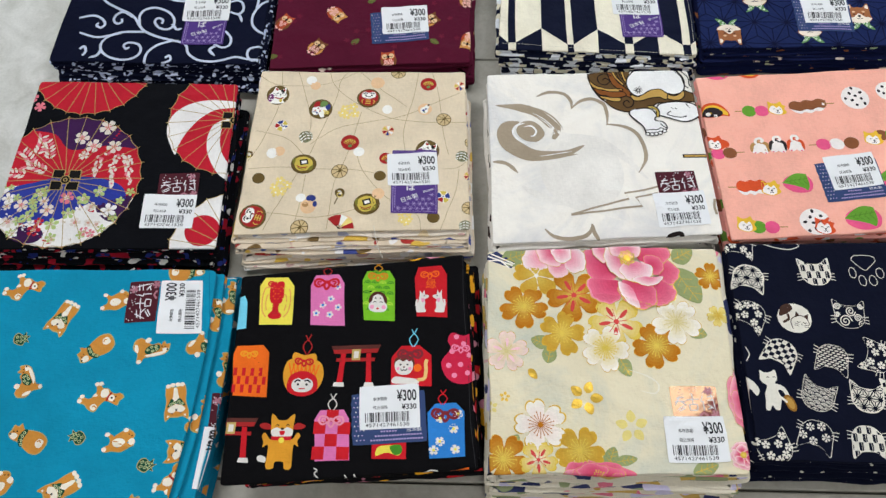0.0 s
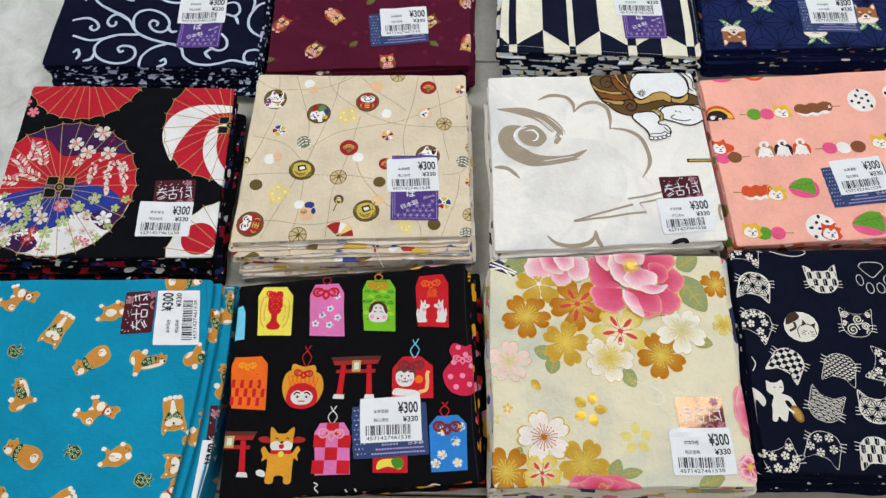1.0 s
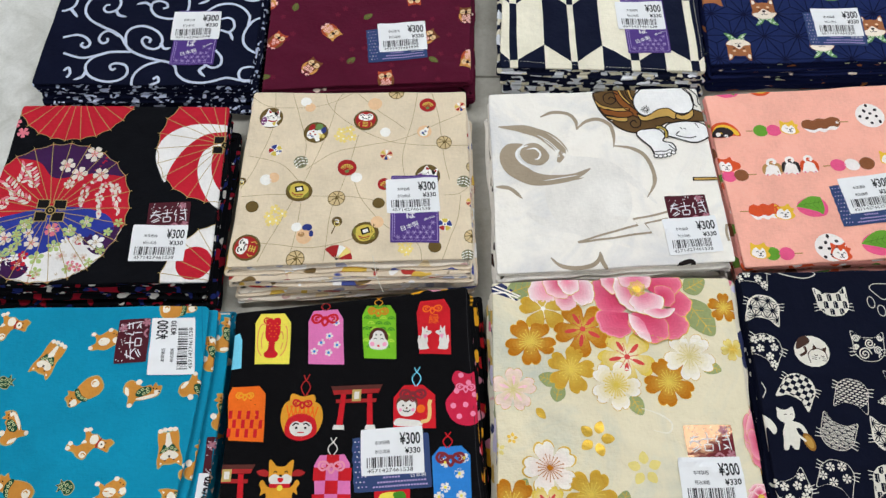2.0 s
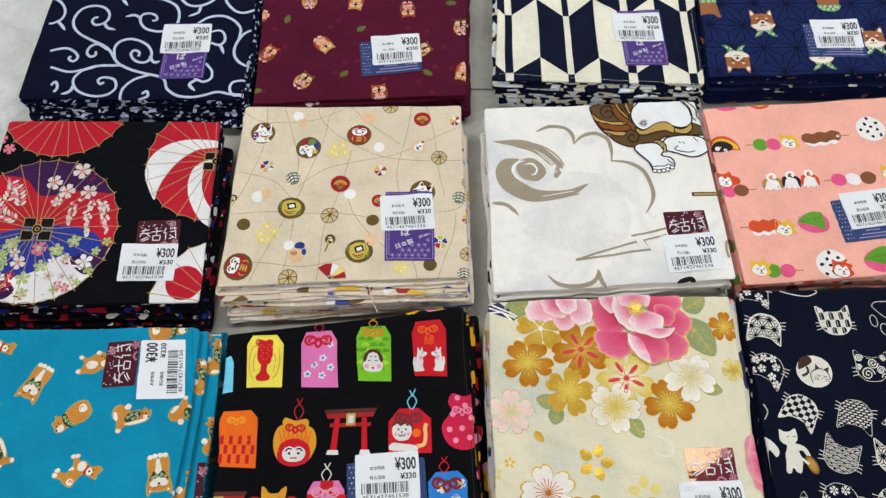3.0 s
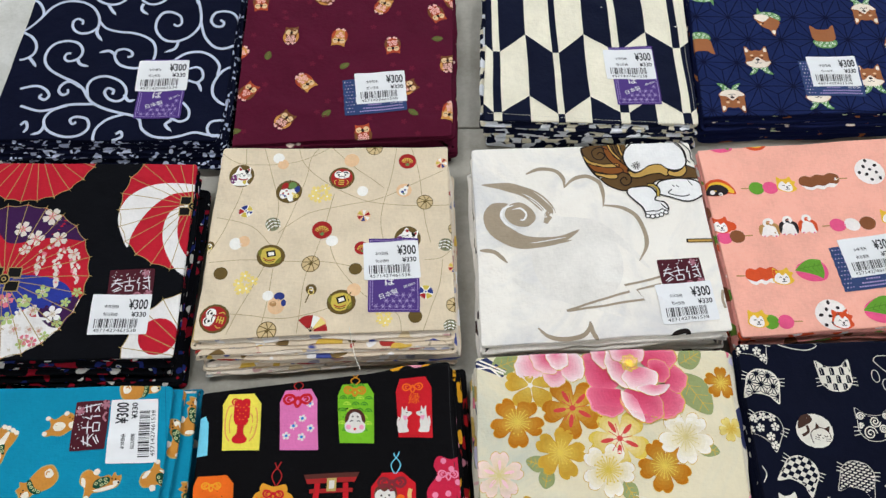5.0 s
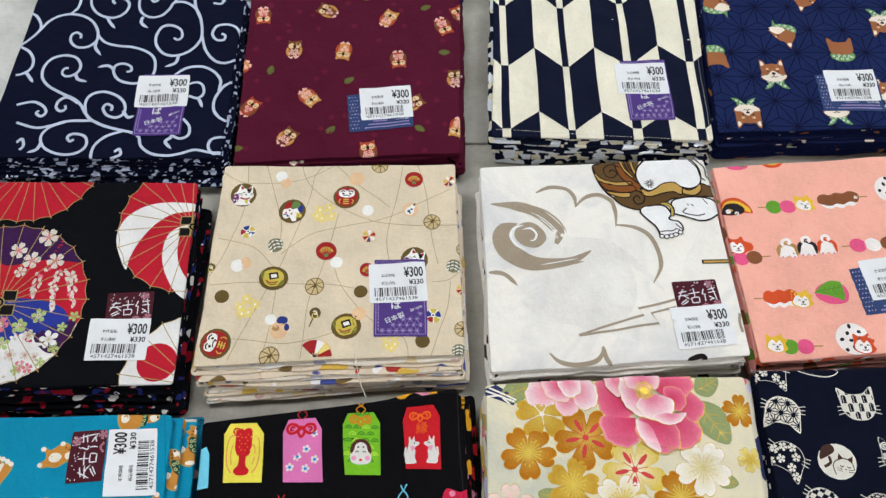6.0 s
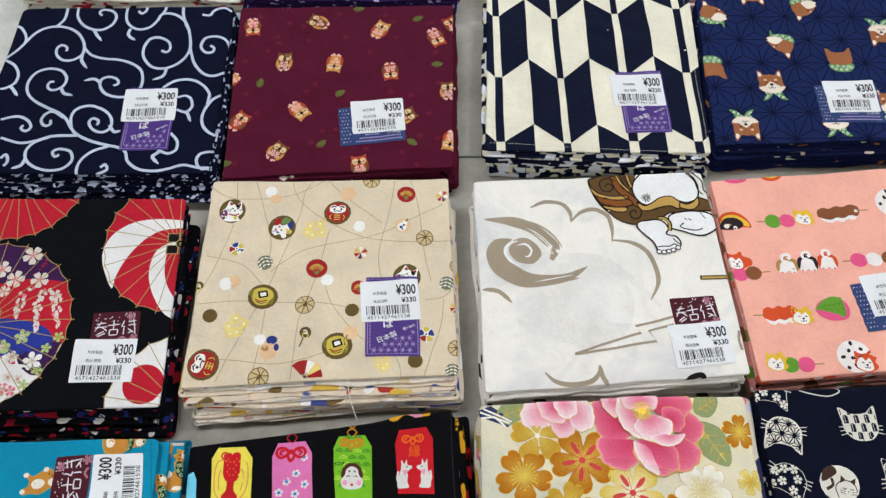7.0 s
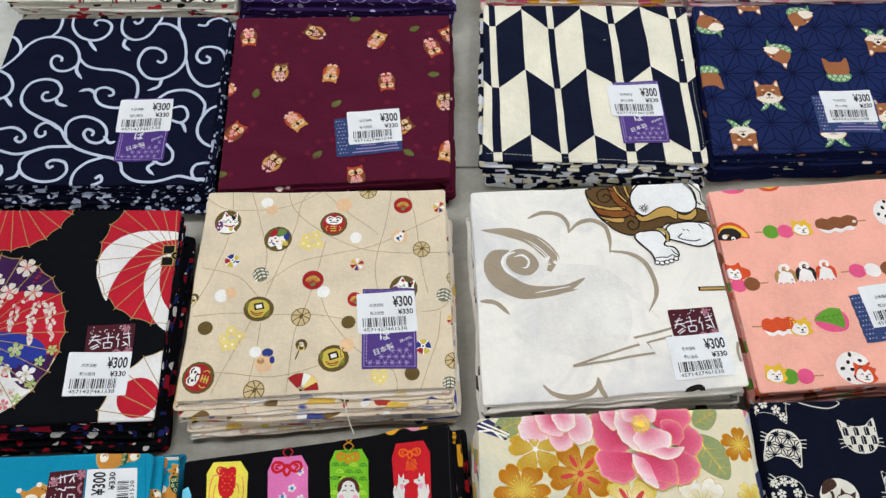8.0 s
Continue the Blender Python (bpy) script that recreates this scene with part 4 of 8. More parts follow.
x, y = 48.7, 61.6
R = 61.0
canopy(umb, x, y, R, 26, red, 3, 0)


def wedge(r0, r1, a0, a1, n=18):
    return [(x + r1 * math.cos(radians(a0 + (a1 - a0) * i / n)), y + r1 * math.sin(radians(a0 + (a1 - a0) * i / n))) for i in range(n + 1)] + \
           [(x + r0 * math.cos(radians(a1 + (a0 - a1) * i / n)), y + r0 * math.sin(radians(a1 + (a0 - a1) * i / n))) for i in range(n + 1)]


umb.poly(wedge(R * 0.985, R * 0.985, 30, 128)[:19] + smooth([turn([(u, v)], x, y)[0] for u, v in ((-38, 47), (-18, 44), (-4, 30), (12, 31), (30, 33), (52, 30))], 5)[1:-1], purple, 1)
umb.poly(wedge(0, R * 0.985, 190, 345)[:19] + [(x, y)], white_ink, 1)
blob(umb, turn([(-6, 2), (18, 3), (44, -3), (52, -16), (40, -24), (22, -22), (6, -34), (-14, -40), (-34, -38), (-50, -28), (-42, -10), (-24, -3)], x, y), blue, 2)
blob(umb, turn([(-30, -44), (-14, -42), (-6, -50), (-14, -57), (-30, -53)], x, y), purple, 2)
blob(umb, turn([(30, -24), (46, -16), (57, -14), (50, -34), (40, -36)], x, y), purple, 2)
FLORA = [(24, 51, 8, warm_white), (5, 41, 7, warm_white), (16, 33, 7.5, warm_white), (33, 32, 7, warm_white), (41, -27, 7.5, white_ink), (-17, -13, 6.5, limeleaf), (5, -16, 6.5, rosy), (18, -17, 6, limeleaf), (30, -10, 6, limeleaf),
         (-8, -27, 6.5, warm_white), (9, -30, 6, limeleaf), (-29, -24, 6.5, warm_white), (-22, -34, 6, limeleaf), (-2, -40, 6.5, limeleaf), (-41, -18, 6, white_ink), (-14, -46, 6, red), (-36, -38, 6, warm_white)]
MORE_FLORA = [(16, -38, 5, warm_white), (-50, -14, 5, warm_white), (-30, -48, 5, white_ink), (0, -52, 5, limeleaf), (26, -24, 5, warm_white), (-12, -38, 4.5, red), (46, 20, 5, warm_white), (10, 24, 5, warm_white)]
rf = random.Random(77)
for k in range(34):
    a, q = radians(rf.uniform(188, 352)), R * math.sqrt(rf.uniform(0.06, 0.92))
    MORE_FLORA.append((q * math.cos(a), q * math.sin(a), rf.uniform(3.2, 4.8), rf.choice((limeleaf, limeleaf, warm_white, white_ink, rosy))))
for u, v, r, m in FLORA + MORE_FLORA:
    star = m in (limeleaf, white_ink)
    blossom(umb, x + u, y + v, r * (0.86 if star else 0.92), m, 3, u * 7, 5, 0.12 if star else 0.2, -0.12 if star else 0.14, 9)
    if r > 4.9 or not star:
        blossom(umb, x + u, y + v, r * 0.36, warm_white if m is not warm_white else rosy, 4, u * 7 + 36, 5, 0.2, 0, 4)
    stamens(umb, x + u, y + v, r * 0.36, gold, 5, 5, 0.3, u)
# hanging wisteria on the red side
rw = random.Random(21)
for u0, v0, ln, lean_by in ((45, 24, 9, 0.9), (35, 26, 11, 0.3), (24, 24, 7, -0.3)):
    for k in range(ln * 3):
        q = (k / (ln * 3)) ** 0.8
        side = rw.uniform(-1, 1) * (5.2 * (1 - q) + 0.5)
        leaf(umb, x + u0 + q * ln * lean_by + side, y + v0 - q * ln * 3.0 + rw.uniform(-0.8, 0.8), 3.4, 2.2, -90 + side * 9 + rw.uniform(-20, 20), warm_white if rw.random() < 0.8 else rosy, 3)
# feathered leaf sprays on the other side
for u0, v0, an in ((-20, 8, 150), (-30, 14, 118), (-18, 22, 95), (-36, 4, 165), (-28, 26, 75)):
    for k in range(6):
        c0 = turn([(k * 3.2, 0)], x + u0, y + v0, an + k * 3)[0]
        for sgn in (-1, 1):
            leaf(umb, *turn([(0, sgn * 2.6)], c0[0], c0[1], an)[0], 6.0, 2.2, an + sgn * 45, warm_white if (k + sgn) % 3 else rosy, 3)
hub(umb, x, y, 11.5, 7)
umb.flush("umbrella_print", umb.root)

# second umbrella, at the far edge
x2, y2 = 49.4, 169.5
canopy(umb, x2, y2 + 6, 50.8, 26, red, 4, 0)
for u, v in ((-62, -22), (-54, -30), (-46, -34), (-58, -14), (-38, -43)):
    blossom(umb, x2 + u, y2 + 6 + v, 5, rosy, 2, u * 5, 5, 0.35, 0.1, 6)
umb.flush("umbrella_print", umb.root)
# third umbrella with a white swirl, cut by the fold
x3, y3 = 174.8, 123.2
canopy(umb, x3, y3, 54.0, 24, red, 5, 0)
blob(umb, [(121.5, 118.1), (126.2, 129.2), (138.3, 138.3), (155.3, 141.6), (174.8, 141.2), (181.2, 137.4), (173.7, 134.9), (159.6, 132.1), (146.5, 122.6), (138.0, 109.4), (133.8, 96.4), (132.9, 87.5), (128.1, 94.3), (122.2, 107.1)], white_ink, 1)
blob(umb, [(177.0, 124.6), (167.6, 122.8), (158.9, 116.1), (156.2, 103.0), (159.1, 88.0), (166.7, 73.4), (174.2, 66.2), (182.7, 64.2), (183.4, 73.5), (176.7, 79.7), (170.0, 90.2), (166.8, 103.0), (167.7, 115.0), (175.7, 119.5)], white_ink, 1)
hub(umb, x3 + 1, y3 - 1, 10, 7)
umb.flush("umbrella_print", umb.root)
# fourth umbrella, white with a red sun
x4, y4 = 192.4, 2.6
canopy(umb, x4, y4, 52.0, 22, white_ink, 8, 0)
umb.disc(*turn([(0, 0)], 164.5, 18.6)[0], 13.5, red, 1)
umb.flush("umbrella_print", umb.root)

# beige cloth with round lucky charms
olive, coin, brick_red, bright = ink("olive brown", (104, 84, 44)), ink("coin yellow", (212, 188, 84)), ink("daruma red", (166, 40, 40)), ink("charm white", (246, 242, 234))
peach, butter, navy_ink, grass, sand_line = ink("peach", (236, 196, 152)), ink("butter", (240, 216, 128)), ink("navy ink", (50, 62, 128)), ink("grass", (110, 140, 80)), ink("sand line", (178, 158, 118))
black_ink = ink("print black", (28, 24, 24))


def thread_line(*pts):
    brush(crm, pts, 0.45, sand_line, 0)
    crm.flush("thread_line_print", crm.root)


thread_line((3.4, 59.2), (28.7, 61.7), (58.6, 60.7), (88.5, 59.6), (122.8, 52.6))
thread_line((22.2, 4.5), (30.4, 24.6), (42.3, 52.3), (53.0, 76.3), (68.9, 126.8), (72.0, 148.1), (78.1, 158.9))
thread_line((21.2, 158.6), (22.1, 126.6), (13.0, 88.4), (2.6, 66.4))
thread_line((34.8, 158.7), (42.6, 134.6), (50.6, 106.1), (49.0, 86.1))
thread_line((62.1, 158.8), (67.8, 142.7), (84.5, 126.9), (116.4, 111.6), (151.9, 106.7), (185.0, 108.1))
thread_line((52.4, 83.6), (70.9, 98.7), (94.6, 106.4), (129.6, 114.2), (149.4, 124.7), (174.0, 138.0))
thread_line((137.5, 157.9), (133.7, 127.2), (127.9, 96.4), (133.1, 67.0))
thread_line((148.9, 159.4), (156.0, 132.6), (160.8, 96.6), (165.2, 76.8))
thread_line((91.8, 116.6), (81.3, 71.6), (74.4, 47.7), (71.2, 4.7))
thread_line((8.1, 20.0), (35.2, 17.9), (62.2, 15.7), (94.7, 24.8), (114.9, 38.6))
thread_line((173.9, 62.4), (171.7, 43.5), (165.4, 25.1), (159.4, 4.9))
thread_line((89.8, 74.0), (97.1, 57.3), (117.2, 34.0), (140.5, 20.5), (145.0, 4.9))
thread_line((5.6, 95.8), (32.5, 88.5), (49.1, 71.4))
thread_line((161.0, 62.3), (173.9, 64.8), (184.7, 76.9))
thread_line((1.3, 153.0), (20.5, 142.4), (60.9, 145.3), (87.2, 159.0))
thread_line((44.7, 4.6), (48.6, 29.2), (50.6, 54.7))
thread_line((87.2, 159.0), (106.3, 140.2), (120.2, 129.7), (129.4, 122.0))


def ring(p, r, w, mat, layer, n=20):
    p.cl.stroke(p.p([(r * math.cos(i * math.tau / n), r * math.sin(i * math.tau / n)) for i in range(n)]), w * p.at[3], mat, p.layer + layer, closed=True)


def charm(cl, kind, x, y, s, rot=0):
    p = Pen(cl, x, y, rot, s, 1, 1)
    if kind == "daruma":
        p.disc(0, 0, 10, olive)
        p.disc(0, 0.2, 8.4, brick_red, 1)
        p.blob([(-5.6, 5.2), (-2.6, 6.6), (0, 5.4), (2.6, 6.6), (5.6, 5.2), (5.4, 1.0), (0, -0.8), (-5.4, 1.0)], bright, 2)
        for sx in (-1, 1):
            p.brush([(sx * 1.2, 4.6), (sx * 3, 5.4), (sx * 4.8, 4.2)], 0.9, black_ink, 3)
            p.disc(sx * 2.6, 2.8, 0.9, black_ink, 3, n=8)
        p.brush([(-2.6, 0.8), (0, 1.4), (2.6, 0.8)], 0.7, black_ink, 3)
        for k in (-2.4, -4.2, -6.0):
            p.line([(-2.2, k), (2.2, k)], 0.8, coin, 2)
        p.line([(0, -1.8), (0, -6.6)], 0.7, coin, 2)
        for sx in (-1, 1):
            p.brush([(sx * 4, -2), (sx * 5.4, -4), (sx * 4.4, -6)], 0.6, coin, 2)
    elif kind == "cat":
        p.disc(0, 0, 10, olive)
        p.blob([(-8, -6), (-7.6, 0), (-5, 3), (-2.6, 8.4), (0.4, 5.6), (3.4, 5.4), (6.6, 7.8), (6.8, 2.6), (7.8, -1), (4.6, -5), (6, -8), (-3, -8.6)], bright, 1)
        p.blob([(-2.4, 7.4), (-1.8, 4.6), (0, 5.6)], brick_red, 2)
        p.blob([(5.6, 6.6), (5.8, 4.2), (4, 5)], brick_red, 2)
        p.blob([(-8, -1), (-5, 1), (-3.4, -3), (-6, -7), (-8, -5.6)], ink("cat cape", (120, 60, 110)), 2)
        for u, v in ((-6.4, -1.6), (-5, -4.6), (-7, -4.4)):
            p.disc(u, v, 0.7, bright, 3, n=6)
        p.blob([(2.2, 5.2), (4.6, 5.0), (5.4, 2.6), (3.0, 2.8)], black_ink, 2)
        p.blob([(1, -5), (4, -4), (3, -7.6)], coin, 2)
        for u in (-0.2, 3.8):
            p.brush([(u - 0.9, 1.4), (u, 2.2), (u + 0.9, 1.4)], 0.6, black_ink, 3)
        p.disc(1.8, 0.2, 0.7, black_ink, 3, n=7)
        for k in (-0.4, 0.8):
            p.line([(4.6, k), (8, k + 0.6)], 0.35, black_ink, 3)
            p.line([(-1, k), (-4.4, k + 0.6)], 0.35, black_ink, 3)
        p.brush([(-2.6, -2.4), (1.6, -3.6), (5.2, -2.6)], 1.1, brick_red, 3)
    elif kind == "horse":
        p.disc(0, 0, 10, olive)
        p.blob([(-7, -3.4), (-6.2, 1.6), (-2.8, 3.0), (0.4, 1.6), (4.6, 2.4), (5.4, -1.8), (3.0, -4.2), (3.4, -7.6), (0.6, -8.4), (-1.4, -5.2), (-4.4, -6.2)], bright, 1)
        p.blob([(-5.8, 2.0), (-5.0, 6.4), (-1.8, 7.8), (-0.8, 4.4), (-2.4, 2.4)], brick_red, 2)
        p.blob([(-0.6, 3.2), (0.8, 7.8), (4.8, 7.4), (5.4, 4.0), (2.4, 2.0)], grass, 2)
        p.blob([(3.8, 2.6), (7.4, 5.0), (8.0, 0.8), (5.6, -1.0)], navy_ink, 2)
        for k in range(4):
            p.brush([(2.4 + k * 1.2, -1.0 - k * 0.4), (3.6 + k * 1.2, -3.6), (3.2 + k * 1.0, -5.4)], 0.8, (butter, coin)[k % 2], 3)
        for u, v in ((-4.4, -1.4), (-2.0, 0.6), (-0.4, -2.2), (-3.0, -4.0)):
            p.disc(u, v, 0.8, (navy_ink, brick_red)[int(v * 5) % 2], 3, n=7)
        p.brush([(-6.6, -3.0), (-4.0, -2.8), (-1.6, -4.6)], 0.6, navy_ink, 3)
    elif kind == "coin":
        p.disc(0, 0, 10.6, olive, 0, 9.4)
        p.blob([(-7.4, 1.4), (-5.6, 5.6), (1.0, 7.0), (6.4, 4.2), (7.2, -1.4), (4.0, -5.4), (-2.6, -6.4), (-6.6, -3.2)], coin, 1)
        p.blob([(-7.8, -0.8), (-6.6, 5.8), (-9.4, 3.4)], ink("mallet green", (126, 122, 50)), 2)
        p.blob([(3.4, -5.2), (7.6, -0.2), (7.0, -5.0)], MATS["ink mallet green"], 2)
        p.poly([(-3.6, 3.8), (2.8, 5.0), (4.0, 0.2), (-2.4, -1.2)], black_ink, 3)
        p.poly([(-2.0, 2.8), (2.0, 3.5), (2.7, 0.9), (-1.4, 0.1)], bright, 4)
        p.brush([(-5.4, -1.6), (-1.6, -3.6), (3.4, -2.6)], 0.8, brick_red, 3)
        p.brush([(-4.6, -3.4), (-1.0, -5.0), (2.6, -4.2)], 0.6, olive, 3)
    elif kind == "fan":
        p.disc(0, 0, 7, brick_red)
        p.poly([(0, -3.2)] + [(5.0 * math.cos(radians(a)), -2.2 + 5.4 * math.sin(radians(a))) for a in range(20, 161, 14)], coin, 1)
        for a in range(30, 151, 24):
            p.line([(0, -3.0), (4.6 * math.cos(radians(a)), -2.2 + 5.0 * math.sin(radians(a)))], 0.7, brick_red, 2)
        p.disc(0, -3.0, 1.6, grass, 2, n=8)
    elif kind == "plain":
        p.disc(0, 0, 5.2, olive)
    elif kind == "white":
        p.disc(0, 0, 4.6, bright)
    elif kind == "peach":
        p.disc(0, 0, 5, peach)
    elif kind == "lattice":
        ring(p, 6.2, 0.6, olive, 0)
        p.disc(0, 0, 6, ink("straw", (212, 186, 138)))
        for a in range(0, 180, 45):
            p.brush([(6 * math.cos(radians(a)), 6 * math.sin(radians(a))), (1.0, 0.8), (-6 * math.cos(radians(a)), -6 * math.sin(radians(a)))], 0.6, olive, 1)
        p.disc(0, 0, 1.2, olive, 2, n=8)
    elif kind == "blossoms":
        for u, v in ((-4, 3), (3, 5), (5, -2), (-2, -4), (-6, -2)):
            (a, b), = p.p([(u, v)])
            blossom(cl, a, b, 4.2 * s, butter, 1, u * 13, 5, 0.35, 0.1, 6)
            cl.disc(a, b, 0.9 * s, bright, 2, n=7)
    elif kind == "bell":
        p.disc(0, 0, 5.6, bright)
        for i, m in enumerate((coin, navy_ink, brick_red, coin, navy_ink)):
            p.poly([(0, 0)] + [(5.4 * math.cos(radians(a)), 5.4 * math.sin(radians(a))) for a in range(i * 72, i * 72 + 61, 12)], m, 1)
        p.disc(0.2, 0.3, 1.7, bright, 2, n=10)
        p.disc(0.2, 0.3, 0.8, navy_ink, 3, n=8)
    elif kind == "marbles":
        p.disc(-1.6, -3.4, 5.4, peach, 0, 4.6)
        p.disc(0.8, 2.2, 4.0, navy_ink, 1, 3.2)
        p.disc(-3.4, -3.8, 2.6, ink("marble tan", (186, 140, 92)), 1, 2.0)
        p.disc(4.2, -3.0, 1.8, navy_ink, 1, 2.6)
    elif kind == "pinwheel":
        p.disc(0, 0, 5.4, peach)
        for i, m in enumerate((brick_red, bright, coin, brick_red, navy_ink, bright)):
            p.poly(turn([(0, 0), (5.2, 0.6), (3.6, 3.4)], 0, 0, i * 60), m, 1)
    elif kind == "ball":
        p.disc(0, 0, 5.6, ink("grey green", (132, 134, 104)))
        for k in (-3, -0.4, 2.4):
            p.brush([(-5, k - 1), (0, k + 1.2), (5, k - 1)], 0.9, bright, 1)
        for k in (-3, 0, 3):
            p.brush([(k, -4.6), (k + 0.6, 0), (k, 4.6)], 0.6, olive, 2)
    elif kind == "rattle":
        p.disc(0, 2, 4.2, olive)
        ring(p, 2.0, 0.7, butter, 1)
        p.line([(-1.2, -1.4), (-4.0, -8.4)], 0.9, olive)
        p.brush([(-1.6, 3), (0.4, 3.4), (1.4, 1.4), (-0.6, 1)], 0.8, bright, 1)
    elif kind == "gourd":
        p.disc(0, 0, 6, peach)
        p.disc(-0.6, -1.2, 3.4, bright, 1)
        p.disc(1.4, 2.2, 2.0, bright, 1)
        p.disc(-1.2, -1.4, 1.2, navy_ink, 2, n=8)
        p.disc(0.8, 0.2, 0.9, navy_ink, 2, n=8)
        p.disc(-0.2, -3.0, 0.8, grass, 2, n=8)
        p.line([(2.2, 3.4), (3.4, 5.2)], 1.2, black_ink, 2)
    elif kind == "open_fan":
        p.disc(0.4, 0.4, 7.6, peach, 0, 6.8)
        for i in range(5):
            a = -8 + i * 27
            p.poly([(-6 + 3.4 * math.cos(radians(b)), -5 + 3.4 * math.sin(radians(b))) for b in (a, a + 27)] + [(-6 + 14 * math.cos(radians(b)), -5 + 14 * math.sin(radians(b))) for b in (a + 27, a + 13.5, a)], (brick_red, butter, bright, brick_red, brick_red)[i], 1)
            p.line([(-6, -5), (-6 + 4.6 * math.cos(radians(a + 13)), -5 + 4.6 * math.sin(radians(a + 13)))], 0.5, black_ink, 2)


CHARMS = [("daruma", 96.6, 130.9, 1.0, 0), ("daruma", 13.2, 15.6, 1.08, 75), ("cat", 19.7, 132.3, 1.0, 0), ("horse", 57.3, 118.2, 1.02, 0), ("cat", 148.3, 79.7, 1.0, -10),
          ("coin", 48.2, 64.7, 1.0, 0), ("coin", 101.8, 28.2, 1.0, 5), ("fan", 146.1, 146.4, 1.0, 0), ("fan", 83.7, 86.3, 1.08, 0), ("fan", 114.0, 71.2, 0.8, 20),
          ("plain", 12.5, 50.5, 1.0, 0), ("plain", 110.5, 53.8, 0.95, 0), ("plain", 154.1, 18.3, 1.0, 0), ("white", 47.0, 148.7, 1.0, 0), ("white", 113.2, 119.8, 0.95, 0),
          ("white", 21.4, 74.2, 1.05, 0), ("white", 91.4, 77.0, 1.0, 0), ("white", 48.7, 32.6, 0.9, 0), ("peach", 50.9, 143.1, 0.9, 0), ("peach", 103.3, 146.9, 1.2, 0), ("peach", 110.4, 37.4, 1.0, 0), ("peach", 27.6, 76.2, 0.9, 0)]
MORE_CHARMS = [("lattice", 160.7, 109.8, 1.0, 10), ("lattice", 77.5, 58.4, 1.08, 30), ("lattice", 50.2, 6.4, 1.1, 10), ("lattice", 120.4, 158.1, 1.0, 0), ("blossoms", 81.8, 116.5, 1.0, 0),
               ("blossoms", 31.6, 42.9, 1.05, 40), ("blossoms", 132.3, 17.7, 0.8, 80), ("bell", 26.4, 101.4, 1.0, 10), ("bell", 161.6, 36.9, 1.0, 60), ("marbles", 56.1, 29.7, 1.0, 0), ("peach", 54.9, 24.2, 1.2, 0),
               ("pinwheel", 114.7, 98.9, 1.0, 0), ("pinwheel", 172.9, 144.6, 0.9, 30), ("ball", 47.9, 90.5, 1.0, 20), ("ball", 176.1, 74.9, 0.95, -10), ("ball", 179.1, 11.6, 0.9, 0), ("rattle", 79.8, 35.7, 1.0, 0),
               ("gourd", 144.6, 120.0, 1.0, 0), ("open_fan", 85.2, 11.3, 0.9, 10), ("lattice", 181.7, 27.4, 0.9, 0), ("plain", -0.8, 113.5, 0.5, 0), ("rattle", 2.9, 71.2, 0.8, 0), ("pinwheel", 182.0, 56.4, 0.8, 0), ("lattice", 183.1, 88.0, 0.8, 0)]
for k, x, y, s, r in CHARMS + MORE_CHARMS:
    charm(crm, k, x, y, s * 0.98, r)
    crm.flush(k + "_charm_print", crm.root)

# white cloth with brushed cloud, lightning and a figure in robes
taupe = ink("taupe brush", (166, 150, 128))
robe, robe_gold, outline = ink("robe brown", (100, 74, 42)), ink("robe gold", (198, 158, 84)), ink("ink outline", (34, 28, 26))
blob(wht, [(22.0, 113.4), (10.4, 113.4), (4.0, 105.1), (5.0, 93.8), (12.9, 83.1), (27.9, 76.8), (46.5, 77.4), (63.0, 80.9), (75.4, 91.4), (60.1, 85.8), (42.5, 85.8), (29.5, 89.7), (20.1, 96.4), (16.4, 103.9), (18.3, 109.3)], taupe, 1)
blob(wht, [(23.8, 112.4), (32.8, 114.0), (41.0, 107.9), (42.8, 100.3), (36.3, 94.4), (25.8, 96.2), (19.5, 104.0)], taupe, 1)
brush(wht, [(28.5, 92.2), (21.0, 96.4), (16.8, 103.2), (19.2, 109.1), (26.4, 111.9)], 2.0, ink("print bright white", (243, 241, 238)), 2, (0.2, 0.2))
brush(wht, [(25.4, 108.3), (31.7, 109.4), (36.0, 105.3), (34.4, 100.7), (31.3, 100.2)], 1.6, MATS["ink print bright white"], 2, (0.1, 0.3))
brush(wht, [(3.2, 129.5), (19.9, 128.5), (35.4, 122.8), (47.3, 113.1), (52.9, 105.4), (50.1, 96.8)], 8.0, taupe, 1, (0.05, 0.35))
for v in ([(15.4, 130.1), (31.1, 127.5), (45.3, 118.2), (56.0, 105.4)], [(26.7, 129.9), (42.2, 123.9), (53.0, 115.1), (58.2, 105.4)], [(53.3, 82.3), (64.5, 85.9), (72.4, 89.9)], [(44.4, 79.8), (59.7, 80.4), (69.0, 82.4)]):
    brush(wht, v, 1.3, taupe, 1, (0.1, 0.1))
for v in ([(37.9, 80.8), (53.3, 82.8), (64.4, 84.4)], [(37.4, 118.2), (46.5, 110.5), (51.7, 100.8)], [(33.1, 122.0), (44.0, 115.1), (53.7, 103.9)]):
    brush(wht, v, 0.7, MATS["ink print bright white"], 2, (0.1, 0.1))
wht.flush("swirl_print", wht.root)
